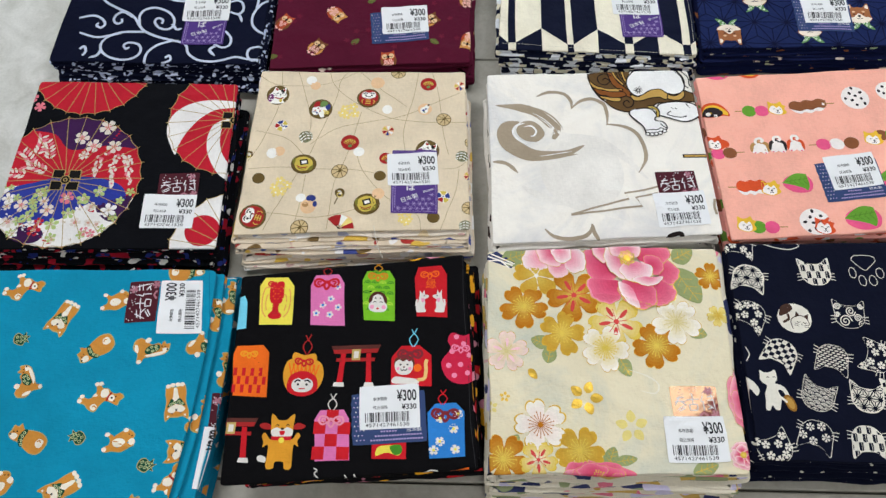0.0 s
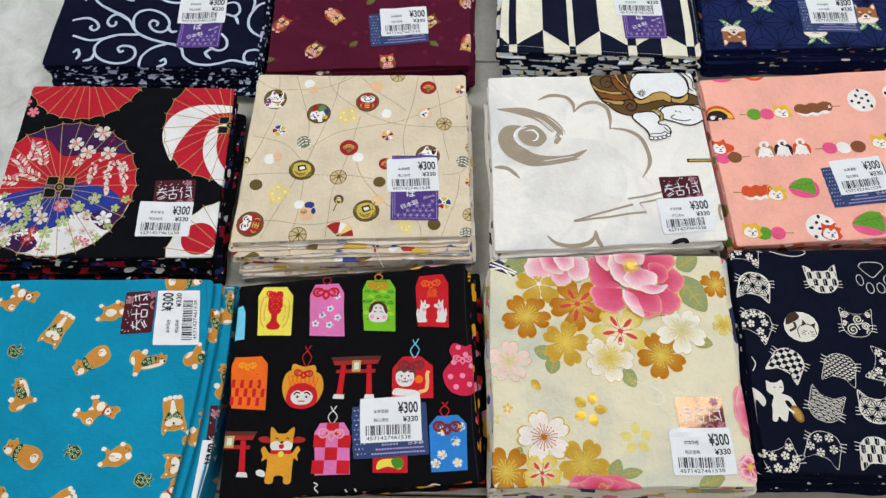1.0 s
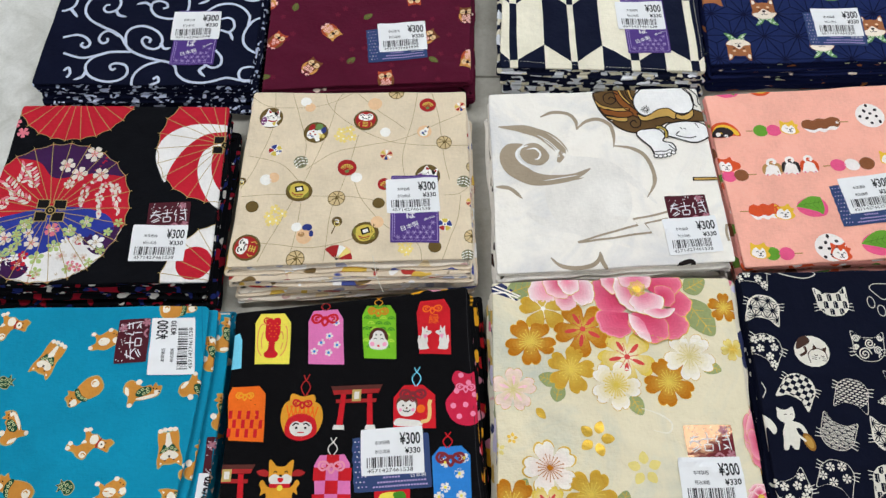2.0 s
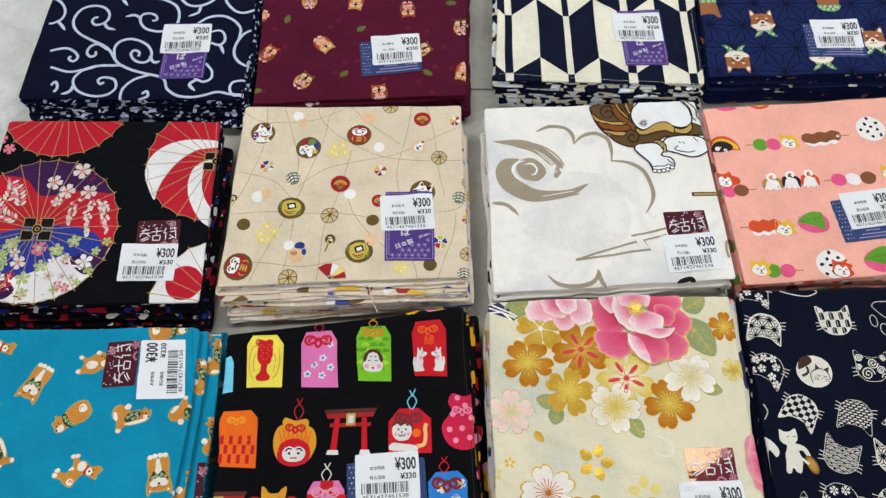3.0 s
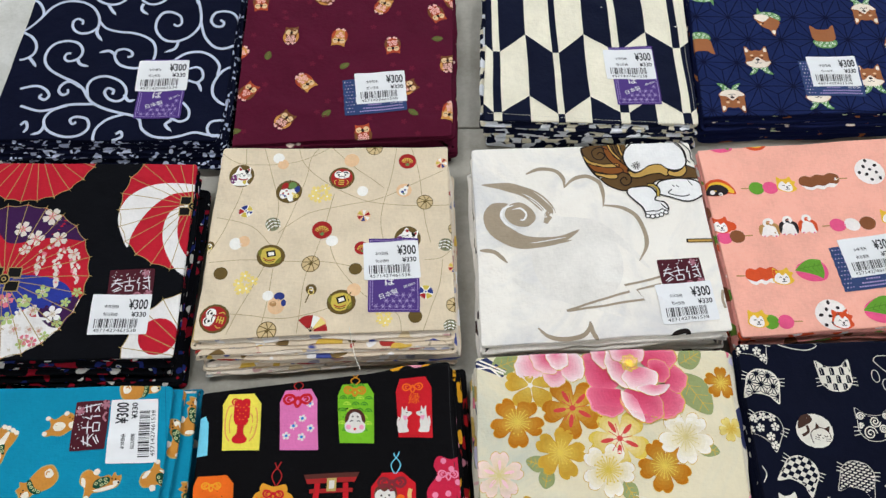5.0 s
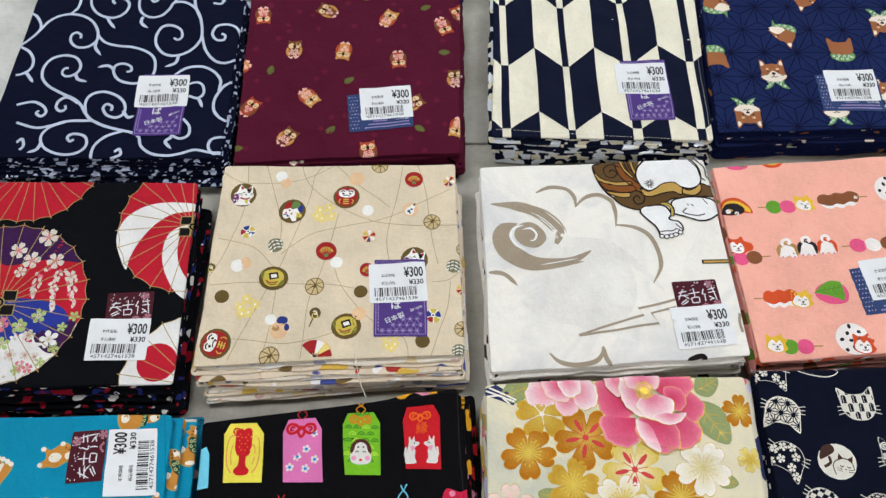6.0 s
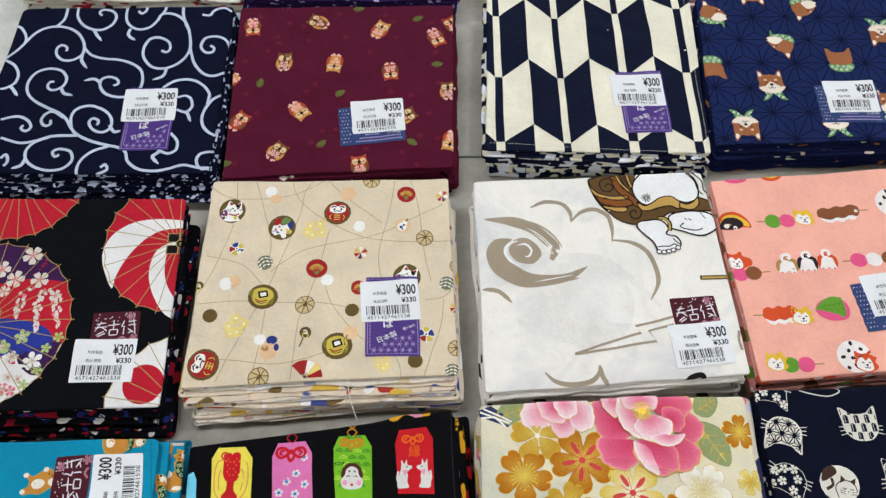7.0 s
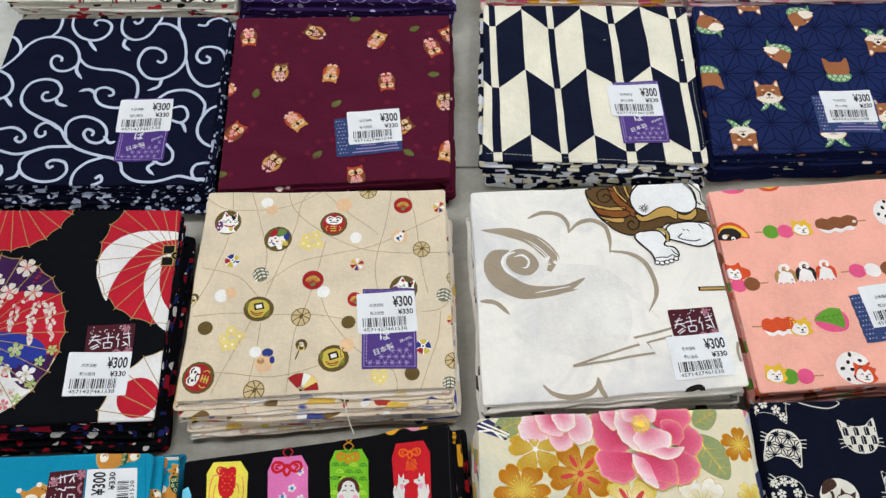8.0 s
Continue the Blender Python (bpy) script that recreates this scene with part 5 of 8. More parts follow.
# a paler print on the ply beneath, just showing through
ghost = ink("show-through grey", (237, 232, 223))
wht.disc(72, 66, 33, ghost, 0, 36, 15, 40)
for v in ([(30, 120), (58, 100), (92, 94), (124, 60)], [(24, 52), (44, 40), (70, 36), (100, 22)]):
    brush(wht, v, 7, ghost, 0, (0.3, 0.2))
wht.flush("show_through_print", wht.root)
for v in ([(37.3, 138.7), (47.7, 143.3), (59.1, 142.0), (65.0, 134.6), (65.5, 126.1)], [(65.6, 126.9), (73.4, 134.9), (83.8, 137.3), (92.4, 131.6), (95.6, 121.6), (95.1, 110.7)], [(94.8, 112.3), (108.5, 110.8), (118.9, 103.2), (124.1, 89.4), (123.7, 77.0), (117.2, 65.1)], [(0.2, 73.3), (11.5, 72.4), (20.7, 63.9)],
          [(40.5, 13.8), (46.9, 8.0), (57.1, 5.8), (69.6, 7.6), (75.2, 12.1), (76.7, 18.4)], [(76.7, 18.4), (78.2, 10.8), (82.2, 4.1)]):
    brush(wht, v, 3.2, taupe, 1, (0.3, 0.15))
    wht.flush("cloud_print", wht.root)
for v in ([(61.0, 26.9), (84.3, 34.3), (107.0, 40.9), (103.6, 45.3), (117.7, 49.4), (131.4, 53.2)], [(61.0, 26.7), (88.2, 30.2), (117.0, 35.4), (112.4, 42.3), (121.5, 45.1), (130.7, 47.5)]):
    wht.stroke(v, 1.7, taupe, 1)
wht.flush("lightning_print", wht.root)
robe_red, white_cloth = ink("robe chestnut", (136, 80, 36)), MATS["ink print bright white"]


def filled(pts, mat, layer, w=1.1):
    """A patch of colour with a dark brush outline."""
    blob(wht, pts, mat, layer)
    brush(wht, pts + pts[:1], w, outline, layer + 1)


filled([(80.9, 163), (83.9, 149.5), (90.9, 137.5), (99.9, 129.5), (111.9, 125.5), (119.9, 128.2), (129.9, 128.5), (138.9, 134.2), (149.9, 133.5), (161, 135.6), (171, 136.5), (171, 143), (160, 148), (146, 152), (128, 158), (118, 168), (98, 168)], robe, 1)
filled([(81.6, 157), (87.9, 150.6), (96, 148.2), (109, 149.2), (109, 146.4), (96, 145.2), (87, 147.4), (82.6, 153)], robe_gold, 3, 0.8)
filled([(84.4, 149.6), (90.9, 146.4), (100, 145), (110.5, 146), (112, 141.6), (101, 139.4), (90, 141.6)], robe_red, 5, 0.8)
filled([(89, 141), (96, 138.6), (107, 139.4), (106.6, 135.8), (98, 135.4), (92, 137.4)], robe_gold, 7, 0.8)
filled([(98, 166), (104, 164), (106, 157), (112, 151), (116.6, 145.6), (117.6, 139.2), (112.6, 140.6), (108, 146.8), (101.6, 154)], robe_red, 3, 0.9)
for k in range(3):
    filled([(101.6 + k * 4.0, 167), (103.8 + k * 4.0, 167), (106.4 + k * 3.4, 160.4), (111.8 + k * 1.6, 153.8 + k * 1.4), (110.2 + k * 1.4, 153.0 + k * 1.4), (104.6 + k * 3.4, 159.6)], robe_gold if k != 1 else robe, 5, 0.8)
brush(wht, [(101.9, 161.5), (95.9, 163.8), (89.9, 160.5), (90.6, 154), (95.9, 152.2), (99.9, 156), (96.2, 159.2), (93.8, 157)], 0.9, outline, 9)
blob(wht, [(108, 139.5), (112.9, 141.9), (118, 137.5), (117, 131.2), (112, 130.2), (108.6, 134)], robe, 7)
brush(wht, [(107.9, 139.5), (112.9, 141.6), (117.9, 137.5), (116.9, 131.5), (111.9, 130.2), (109.6, 134.2), (112.9, 137.4), (114.8, 134.8)], 1.0, outline, 9)
filled([(121.9, 168.5), (115.9, 161.5), (113.9, 153.5), (116.9, 145), (121.9, 141), (126.9, 142.5), (132.9, 146), (140.9, 147), (146.9, 143.5), (153.9, 142.5), (160.9, 146.5), (162.9, 156.5), (159.9, 165.5), (151.9, 170)], white_cloth, 8, 1.2)
filled([(115.9, 143.9), (120.9, 140.4), (125.9, 142), (132.9, 146.6), (140.9, 147.5), (145.9, 143.8), (148.6, 141.2), (145, 137.2), (139.9, 139.6), (132.9, 138.8), (124, 136.2), (118, 137.5)], robe_gold, 10, 0.9)
filled([(147.2, 142.6), (151.6, 140.8), (156.6, 142.6), (160.9, 146.5), (161, 141), (156, 136.6), (149, 137.2), (146.4, 139)], robe_gold, 12, 0.9)
wht.disc(122.9, 147.0, 1.5, outline, 11, n=10)
stamens(wht, 122.9, 147.0, 3.9, outline, 11, 10, 0.7)
wht.disc(122.9, 147.0, 0.9, white_cloth, 12, n=8)
filled([(116.9, 127.5), (113.9, 123.5), (118.9, 116.5), (123.9, 110.5), (125.9, 105.5), (127, 102.6), (129.9, 102.8), (135.9, 104), (140.6, 105.2), (143.4, 108.0), (142.9, 111.5), (140.4, 114.5), (136.4, 115.2), (133.9, 117), (135.9, 121), (132.4, 127), (125.9, 128.5)], white_cloth, 10, 1.2)
for k, (u, v) in enumerate(((127.6, 102.4), (131.0, 102.0), (134.4, 102.6), (137.6, 103.6), (141.2, 105.6))):
    wht.disc(u, v, 2.1, outline, 13, 1.9, n=12)
    wht.disc(u, v, 1.4, white_cloth, 14, 1.2, n=12)
brush(wht, [(126.4, 106), (131, 106.6), (135.4, 106.6), (138.6, 108.4), (141.2, 107.2)], 0.8, outline, 15)
brush(wht, [(138.2, 112.8), (140.6, 110.0), (142.8, 108.4)], 0.8, outline, 15)
filled([(135.9, 122.5), (137.9, 131.5), (146.9, 134.6), (157.9, 135), (168.9, 132.5), (171.5, 122.5), (163.9, 116.5), (156.9, 115.5), (147.9, 118.5), (139.9, 120.5)], white_cloth, 10, 1.2)
brush(wht, [(147.9, 125.8), (144.9, 122.7), (148.9, 120.9), (155.9, 119.8), (160.9, 121)], 0.9, outline, 12)
for v in ([(148.6, 129.6), (150.2, 128.0)], [(151.6, 129.2), (153.4, 127.6)], [(161, 133.6), (164, 129.2)]):
    brush(wht, v, 0.7, outline, 12)
brush(wht, [(129.4, 129.6), (133.9, 129.5), (137.4, 125.5), (136.7, 119.2)], 3.0, outline, 12)
brush(wht, [(129.8, 129.4), (133.7, 129.2), (137.1, 125.4), (136.6, 119.6)], 1.7, ink("anklet gold", (186, 160, 78)), 13)
for v in ([(155.6, 168.5), (161, 161.5), (162.4, 153.5), (165.6, 149.6)], [(159.9, 169.5), (166.4, 161.5), (166.8, 153.5), (169.4, 150.4)]):
    brush(wht, v, 0.9, outline, 12)
wht.flush("robed_figure_print", wht.root)
wht.stroke([(153.7, 82.8), (180.6, 83.4)], 3.2, outline, 1)
wht.stroke([(155.0, 82.8), (180.6, 83.4)], 1.6, robe_gold, 2)
wht.flush("drumstick_print", wht.root)
brush(wht, [(133.8, 2.7), (136.3, 9.4), (144.9, 11.6), (146.0, 3.9)], 3.5, outline, 1)
wht.flush("cut_off_print", wht.root)
brush(wht, [(174.5, 42.5), (173.5, 35.6), (174.6, 28.7)], 2.0, taupe, 1)
wht.flush("cloud_print", wht.root)

# salmon pink cloth with skewered sweets
dango_green, dango_pink, dango_white, dango_brown = ink("dango green", (104, 160, 52)), ink("dango pink", (238, 92, 138)), ink("dango white", (250, 240, 234)), ink("dango brown", (138, 84, 52))
stick_tan, amber, sauce, cub_black = ink("stick tan", (188, 140, 84)), ink("amber", (240, 190, 60)), ink("sauce red", (220, 84, 44)), ink("cub black", (48, 40, 42))


def sweet_row(cl, pts, mats, r=5.6, tail=0):
    """Round dumplings in a row on one stick."""
    a, b = pts[0], pts[-1]
    d = (b[0] - a[0], b[1] - a[1])
    ln = math.hypot(*d) or 1
    u = (d[0] / ln, d[1] / ln)
    if tail:
        e = b if tail > 0 else a
        cl.stroke([e, (e[0] + u[0] * 12 * tail, e[1] + u[1] * 12 * tail)], 0.9, stick_tan, 0)
    for (x, y), m in zip(pts, mats):
        cl.disc(x, y, r, m, 1, r * 0.92)


def pup(cl, x, y, s, coat, flip=1, rot=0):
    """A small dog as round as the sweets: white face, coloured cap, ears and tail."""
    p = Pen(cl, x, y, rot, s, flip, 2)
    p.blob([(-5.4, -3), (-5.2, 1.6), (-4.8, 5.8), (-2.2, 4.4), (1, 4.6), (3.6, 6.2), (4.8, 3.4), (6.8, 2.6), (5.6, 0.2), (6.8, -2.4), (4.6, -4.4), (0, -5.2)], coat)
    p.blob([(-4.6, -2.6), (-4.0, 0.8), (-1.6, 2.6), (0.4, 0.8), (2.4, 2.2), (4.0, -0.6), (3.6, -3.8), (0, -4.8)], dango_white, 1)
    for u in (-1.2, 2.4):
        p.brush([(u - 0.7, -0.6), (u, -0.1), (u + 0.7, -0.6)], 0.45, cub_black, 2, n=3)
    p.disc(0.8, -1.6, 0.7, cub_black, 2, n=7)
    p.brush([(-0.6, -2.8), (0.2, -3.3), (0.8, -2.6), (1.4, -3.3), (2.2, -2.8)], 0.4, cub_black, 2, n=3)


def curled(cl, x, y, coat, s=1.0):
    """A puppy seen from behind: white seat, coloured flanks and a curled tail on top."""
    p = Pen(cl, x, y, 0, s, 1, 2)
    p.blob([(-6.4, -2.4), (-6.0, 2.4), (-2.6, 4.6), (2.6, 4.6), (6.0, 2.4), (6.4, -2.4), (4.6, -4.2), (-4.6, -4.2)], coat)
    p.blob([(-4.4, -1.4), (-3.4, 1.8), (0, 2.8), (3.4, 1.8), (4.4, -1.4), (5.2, -4.6), (2.4, -5.4), (0, -4.2), (-2.4, -5.4), (-5.2, -4.6)], dango_white, 1)
    p.brush([(0.4, 2.0), (-2.4, 3.8), (-2.0, 6.6), (0.8, 7.2), (2.2, 5.2), (0.8, 4.0)], 1.9, dango_white, 2)
    p.brush([(-1.2, 3.4), (-1.0, 5.4), (0.6, 5.9)], 0.8, coat, 3)
    for u in (-3.6, 3.6):
        p.disc(u, -4.9, 0.8, dango_pink, 3, 0.5, n=7)


def glazed_row(cl, x0, x1, y0, y1, mat, tail):
    """Three sweets run together under one glaze, with a white wavy underside, on a stick."""
    p = Pen(cl, (x0 + x1) / 2, (y0 + y1) / 2, math.degrees(math.atan2(y1 - y0, x1 - x0)), 1, 1, 0)
    h = math.dist((x0, y0), (x1, y1)) / 2 + 5.6
    p.line([(0, 0), (tail * (h + 7), 0)], 0.9, stick_tan)
    p.blob([(-h * 0.86, 1), (-h * 0.8, -5.2), (-h * 0.45, -7.4), (-h * 0.2, -6.0), (h * 0.1, -7.6), (h * 0.36, -6.0), (h * 0.66, -6.8), (h * 0.9, -3.2), (h * 0.86, 1)], dango_white, 1)
    p.blob([(-h, -1.4), (-h * 0.94, 3.6), (-h * 0.62, 5.6), (-h * 0.33, 4.4), (0, 6.0), (h * 0.33, 4.6), (h * 0.66, 5.8), (h * 0.97, 3.2), (h, -1.4), (h * 0.8, -4.4), (h * 0.5, -3.0), (h * 0.2, -4.6), (-h * 0.1, -3.4), (-h * 0.42, -4.8), (-h * 0.74, -3.6)], mat, 2)


def panda(cl, x, y, r):
    cl.disc(x, y, r, dango_white, 1, r * 0.95)
    for i in range(9):
        a = i * 2.4 + x
        q = r * 0.84 * math.sqrt((i + 0.4) / 9)
        cl.disc(x + q * math.cos(a), y + q * math.sin(a), 1.5 + 0.3 * (i % 2), cub_black, 2, 1.3, i * 40, n=8)


def clam(cl, x, y, rot=0):
    p = Pen(cl, x, y, rot, 1, 1, 1)
    p.blob([(-11, -7), (-12, 0), (-8, 6), (0, 8), (8, 4), (12, -3), (6, -4), (0, -7)], sauce)
    p.blob([(-10, -6), (-8, 3), (0, 5.4), (9, 1), (10, -3), (2, -2)], amber, 1)
    p.blob([(-10, -7), (-8, 1), (0, 3), (6, -1), (2, -6)], cub_black, 2)
    p.disc(-6, -4.6, 1.9, dango_white, 3, n=10)
    p.disc(0, -5.6, 1.6, dango_white, 3, n=10)


def mochi(cl, x, y, s=1.0):
    """A pink sweet wrapped in a salted leaf."""
    p = Pen(cl, x, y, 0, s, 1, 1)
    p.blob([(-11.5, -1.5), (-9, 4), (0, 8.5), (9, 6.8), (12.5, 0), (9.6, -7), (0, -9), (-8, -6.4)], dango_pink)
    p.poly(smooth([(-12, -0.6), (-6, 5.4), (1, 9.2), (8.4, 8.6)], 5) + smooth([(9.2, 4), (9.4, -2), (7.6, -6.6)], 4) + smooth([(4, -4.4), (-2, -2.6), (-7, -1.6), (-12, -0.6)], 5), dango_green, 1)
    vein = ink("mochi vein", (84, 132, 44))
    p.brush([(-10, 0.4), (-1, 2.6), (8.6, 4.6)], 0.5, vein, 2)
    for k in (-6, -2.4, 1.4, 5.2):
        p.brush([(k, 1.4 + k * 0.22), (k + 2.4, 5.2 + k * 0.24)], 0.4, vein, 2)
        p.brush([(k, 1.4 + k * 0.22), (k + 3.4, -1.6 - k * 0.12)], 0.4, vein, 2)


def skewer_print(name="sweets_skewer_print"):
    pnk.flush(name, pnk.root)


sweet_row(pnk, [(30.3, 120.7), (41.0, 120.9)], (dango_green, dango_pink), 6.0, -1)
pup(pnk, 53.4, 123.5, 1.25, amber)
skewer_print()
glazed_row(pnk, 70.4, 89.4, 126.4, 128.4, dango_brown, 1)
skewer_print()
panda(pnk, 120.8, 135.7, 12.0)
pnk.flush("spotted_ball_print", pnk.root)
panda(pnk, 149.7, 143.4, 10.0)
pnk.flush("spotted_ball_print", pnk.root)
clam(pnk, 2.1, 120.1, -5)
pnk.flush("sweet_bun_print", pnk.root)
sweet_row(pnk, [(-0.4, 78.1), (9.3, 79.0)], (dango_pink, dango_brown), 5.8, 1)
pup(pnk, -2.2, 88.3, 1.25, sauce)
pnk.disc(*turn([(0, 0)], 6.4, 87.8)[0], 3.6, sauce, 1)
skewer_print()
for (x, y), m in zip([(33.7, 84.7), (48.2, 86.4), (63.2, 87.8)], (stick_tan, cub_black, sauce)):
    curled(pnk, x, y, m, 1.15)
    pnk.flush("curled_puppy_print", pnk.root)
sweet_row(pnk, [(86.1, 88.7), (97.1, 89.6), (108.8, 91.0)], (dango_pink, dango_white, dango_brown), 6.0, -1)
skewer_print()
pup(pnk, 127.0, 95.4, 1.25, amber)
sweet_row(pnk, [(135.0, 98.6), (143.9, 99.5)], (dango_brown, dango_green), 5.6, 0)
skewer_print()
glazed_row(pnk, 16.0, 28.6, 47.6, 48.2, sauce, -1)
pup(pnk, 36.4, 46.1, 1.2, amber)
skewer_print()
mochi(pnk, 58.3, 51.5)
pnk.flush("leaf_wrapped_sweet_print", pnk.root)
sweet_row(pnk, [(22.3, 11.8), (32.9, 12.0)], (dango_green, dango_pink), 5.8, 1)
pup(pnk, 12.6, 13.6, 1.2, amber)
skewer_print()
panda(pnk, 66.6, 17.4, 12.0)
pup(pnk, 72.9, 13.5, 1.3, sauce)
pnk.flush("spotted_ball_print", pnk.root)
mochi(pnk, 104.4, 21.5, 1.15)
pnk.flush("leaf_wrapped_sweet_print", pnk.root)
mochi(pnk, 7.1, 160.5, 0.9)
pnk.flush("leaf_wrapped_sweet_print", pnk.root)
clam(pnk, 33.4, 162.7, 170)
pnk.flush("sweet_bun_print", pnk.root)
mochi(pnk, 134.6, 57.2, 1.0)
pnk.flush("leaf_wrapped_sweet_print", pnk.root)

# turquoise cloth with small dogs
shiba, shiba_pale, shiba_halo = ink("shiba tan", (204, 138, 58)), ink("shiba pale", (240, 230, 212)), ink("shiba halo", (184, 170, 110))
bandana, bandana_curl = ink("bandana green", (28, 74, 52)), ink("bandana curl", (196, 204, 150))


def shiba_dog(cl, x, y, rot, pose_kind="walk", flip=1, s=1.0):
    """A small tan dog with white paws, belly and muzzle, in one of five poses."""
    p = Pen(cl, x, y, rot, s, flip, 0)
    paws, whites, darks, scarf_shape, curls_at = [], [], [], None, []
    if pose_kind == "front":
        body = [(-6.2, -12), (-7.2, -6), (-6.6, 0), (-7.4, 5), (-8.2, 9), (-7.6, 14.4), (-4.2, 12), (0, 12.4), (4.2, 12), (7.6, 14.4), (8.2, 9), (7.4, 5), (6.6, 0), (7, -6), (6, -12), (2, -10.6), (-2, -10.6)]
        paws = [(-5, -12.4), (-1.8, -12.8), (1.8, -12.8), (5, -12.2)]
        whites = [[(-2.6, 2), (2.6, 2), (1.8, -5), (1.0, -10), (-1.0, -10), (-1.8, -5)], [(-6.2, 7.2), (-3, 9.4), (0, 7.8), (3, 9.4), (6.2, 7.2), (4, 4), (0, 3), (-4, 4)], [(-6.6, 12.6), (-6.2, 10.8), (-5.0, 11.8)], [(6.6, 12.6), (6.2, 10.8), (5.0, 11.8)]]
        scarf_shape, curls_at = [(-6.4, 4.4), (-2, 3.0), (0, 2.0), (2, 3.0), (6.4, 4.4), (5, 1.2), (3.2, -2.2), (0.6, 0.2), (-2.6, -2.0), (-5, 1.2)], [(-4, 2.4), (-1.8, 0.8), (1.6, 1.0), (4, 2.4)]
        darks = [(-3, 9.8, 0.6), (3, 9.8, 0.6), (0, 7.0, 0.9)]
    elif pose_kind == "back":
        body = [(-14, 0.4), (-13, 5.4), (-7, 8.0), (0, 7.2), (4.6, 5.6), (7, 6.0), (9.4, 8.4), (10.6, 5.6), (13.8, 5.2), (14, 1.4), (14.6, -2.2), (11, -4.4), (6, -4.2), (1, -5.8), (-6, -7.4), (-12, -5.4)]
        whites = [[(-12, 0.4), (-11.4, 4), (-7.6, 4.2), (-6.0, 1.0), (-8, -1.6), (-11, -1.6)], [(8.4, -0.6), (11, 0.6), (14.2, -1.0), (13.2, -3.6), (9.6, -4.0)], [(3.2, -4), (4.6, -1.6), (6.6, -4.2)]]
        scarf_shape, curls_at = [(3.0, 5.6), (5.6, 6.0), (7.4, 1.4), (6.6, -3.4), (3.2, -6.6), (1.2, -5.4), (3.4, -1.0)], [(5, 3.4), (5.2, 0.6), (4.4, -2.4), (2.8, -5)]
        darks = [(10.4, 2.2, 0.6), (12.6, 1.2, 0.6), (14.0, -1.6, 0.8)]
    elif pose_kind == "sit":
        body = [(-12, 7), (-8, 9.5), (-4, 7.4), (0, 4.6), (5, 6), (7, 4.6), (8.6, 7.8), (10.5, 5.4), (13, 6.0), (12.8, 1.4), (10.4, -2), (5, -4), (0, -5.2), (-4, -6), (-6.0, -10), (-8.8, -9.4), (-9, -3), (-12.5, 1)]
        paws = [(-7.4, -9.4)]
        whites = [[(-5.2, 8.4), (-3, 10.6), (-0.6, 9.0), (-1.6, 6.4), (-4, 6.4)], [(-12.2, 4.4), (-9.8, 3.4), (-9, -2), (-11.6, -0.4)], [(-4, -4.4), (2, -2.4), (8, -0.6), (11.6, -0.4), (9, -2.6), (4, -4.4), (0, -5.2)], [(8.6, 2.0), (12.8, 2.4), (12, 0.2), (9.4, -0.6)]]
        scarf_shape, curls_at = [(-4.4, -1.2), (-2.4, 3), (2.6, 4.8), (6.2, 4.2), (6, 0.8), (2, -1.8), (-1.6, -3.2)], [(-2, 0.2), (0.4, 2.4), (3.6, 3.0), (1.6, -0.6), (4.4, 0.8)]
        darks = [(10.2, 3.4, 0.6), (7.8, 3.6, 0.6), (12.2, 1.4, 0.8)]
    elif pose_kind == "walk":
        body = [(-5, 10.2), (-2, 10), (0, 7.2), (4, 6.6), (7, 3.8), (10, 2.8), (13, 3.4), (16, 0.6), (13.4, -2.6), (12.2, -6), (8.4, -4.4), (3.6, -2.6), (0, -6), (-3, -11), (-8, -9.4), (-11, -6), (-16, -4.4), (-15, 0), (-9, -1.6), (-5, 1), (-4, 5)]
        paws = [(-4.8, 10.4), (-1.8, 10.8), (-14.2, 0.2), (-15.6, -3.4)]
        whites = [[(-0.8, 2), (0, 6), (3.8, 6.6), (5.4, 3), (4, 0.4), (1, -0.2)], [(-7, -7.5), (-4.6, -5.4), (-1.8, -7.4), (-3.4, -10.6), (-6, -10)], [(6.2, 1.2), (8.6, 2.2), (10.2, -0.6), (8.6, -3.2), (5.8, -2)], [(-6.6, 0.2), (-4.6, 3), (-2.6, 1.0)]]
        scarf_shape, curls_at = [(6.8, 4.2), (7.6, 3.6), (5.8, 0.8), (5.2, -2.6), (3.8, -2.8), (4.6, 1.2)], []
        darks = [(10.8, 0.6, 0.6), (10.4, -2.8, 0.6), (8.0, -0.4, 0.8)]
    else:
        body = [(-9.6, 5.2), (-8.4, 6.4), (-4, 4.6), (0, 7.2), (3, 8.8), (6, 9.2), (9.6, 6.2), (9.2, 2.4), (10.2, -1.2), (6.6, -4), (2, -6.4), (-4, -6.2), (-8, -7), (-10.2, -5.6), (-9.2, -3.4), (-6.4, -1.6), (-6.2, 2)]
        paws = [(-9.0, 5.4), (-9.6, -5.4), (3.4, 9.2)]
        whites = [[(-4.4, -0.6), (-2.4, 2.6), (2, 2.8), (4.6, 0.4), (2.4, -2.8), (-2, -3.2)], [(6.6, 2.4), (9.6, 3.4), (11.2, 0.6), (9, -1.6), (6.8, 0)]]
        darks = [(6.2, 6.4, 0.55), (8.4, 5.2, 0.55)]
    p.blob([(u * 1.06, v * 1.07) for u, v in body], shiba_halo, 0, 4)
    p.blob(body, shiba, 1, 4)
    for u, v in paws:
        p.disc(u, v, 1.9, shiba_pale, 2, 1.7, n=9)
    for w in whites:
        p.blob(w, shiba_pale, 2, 4)
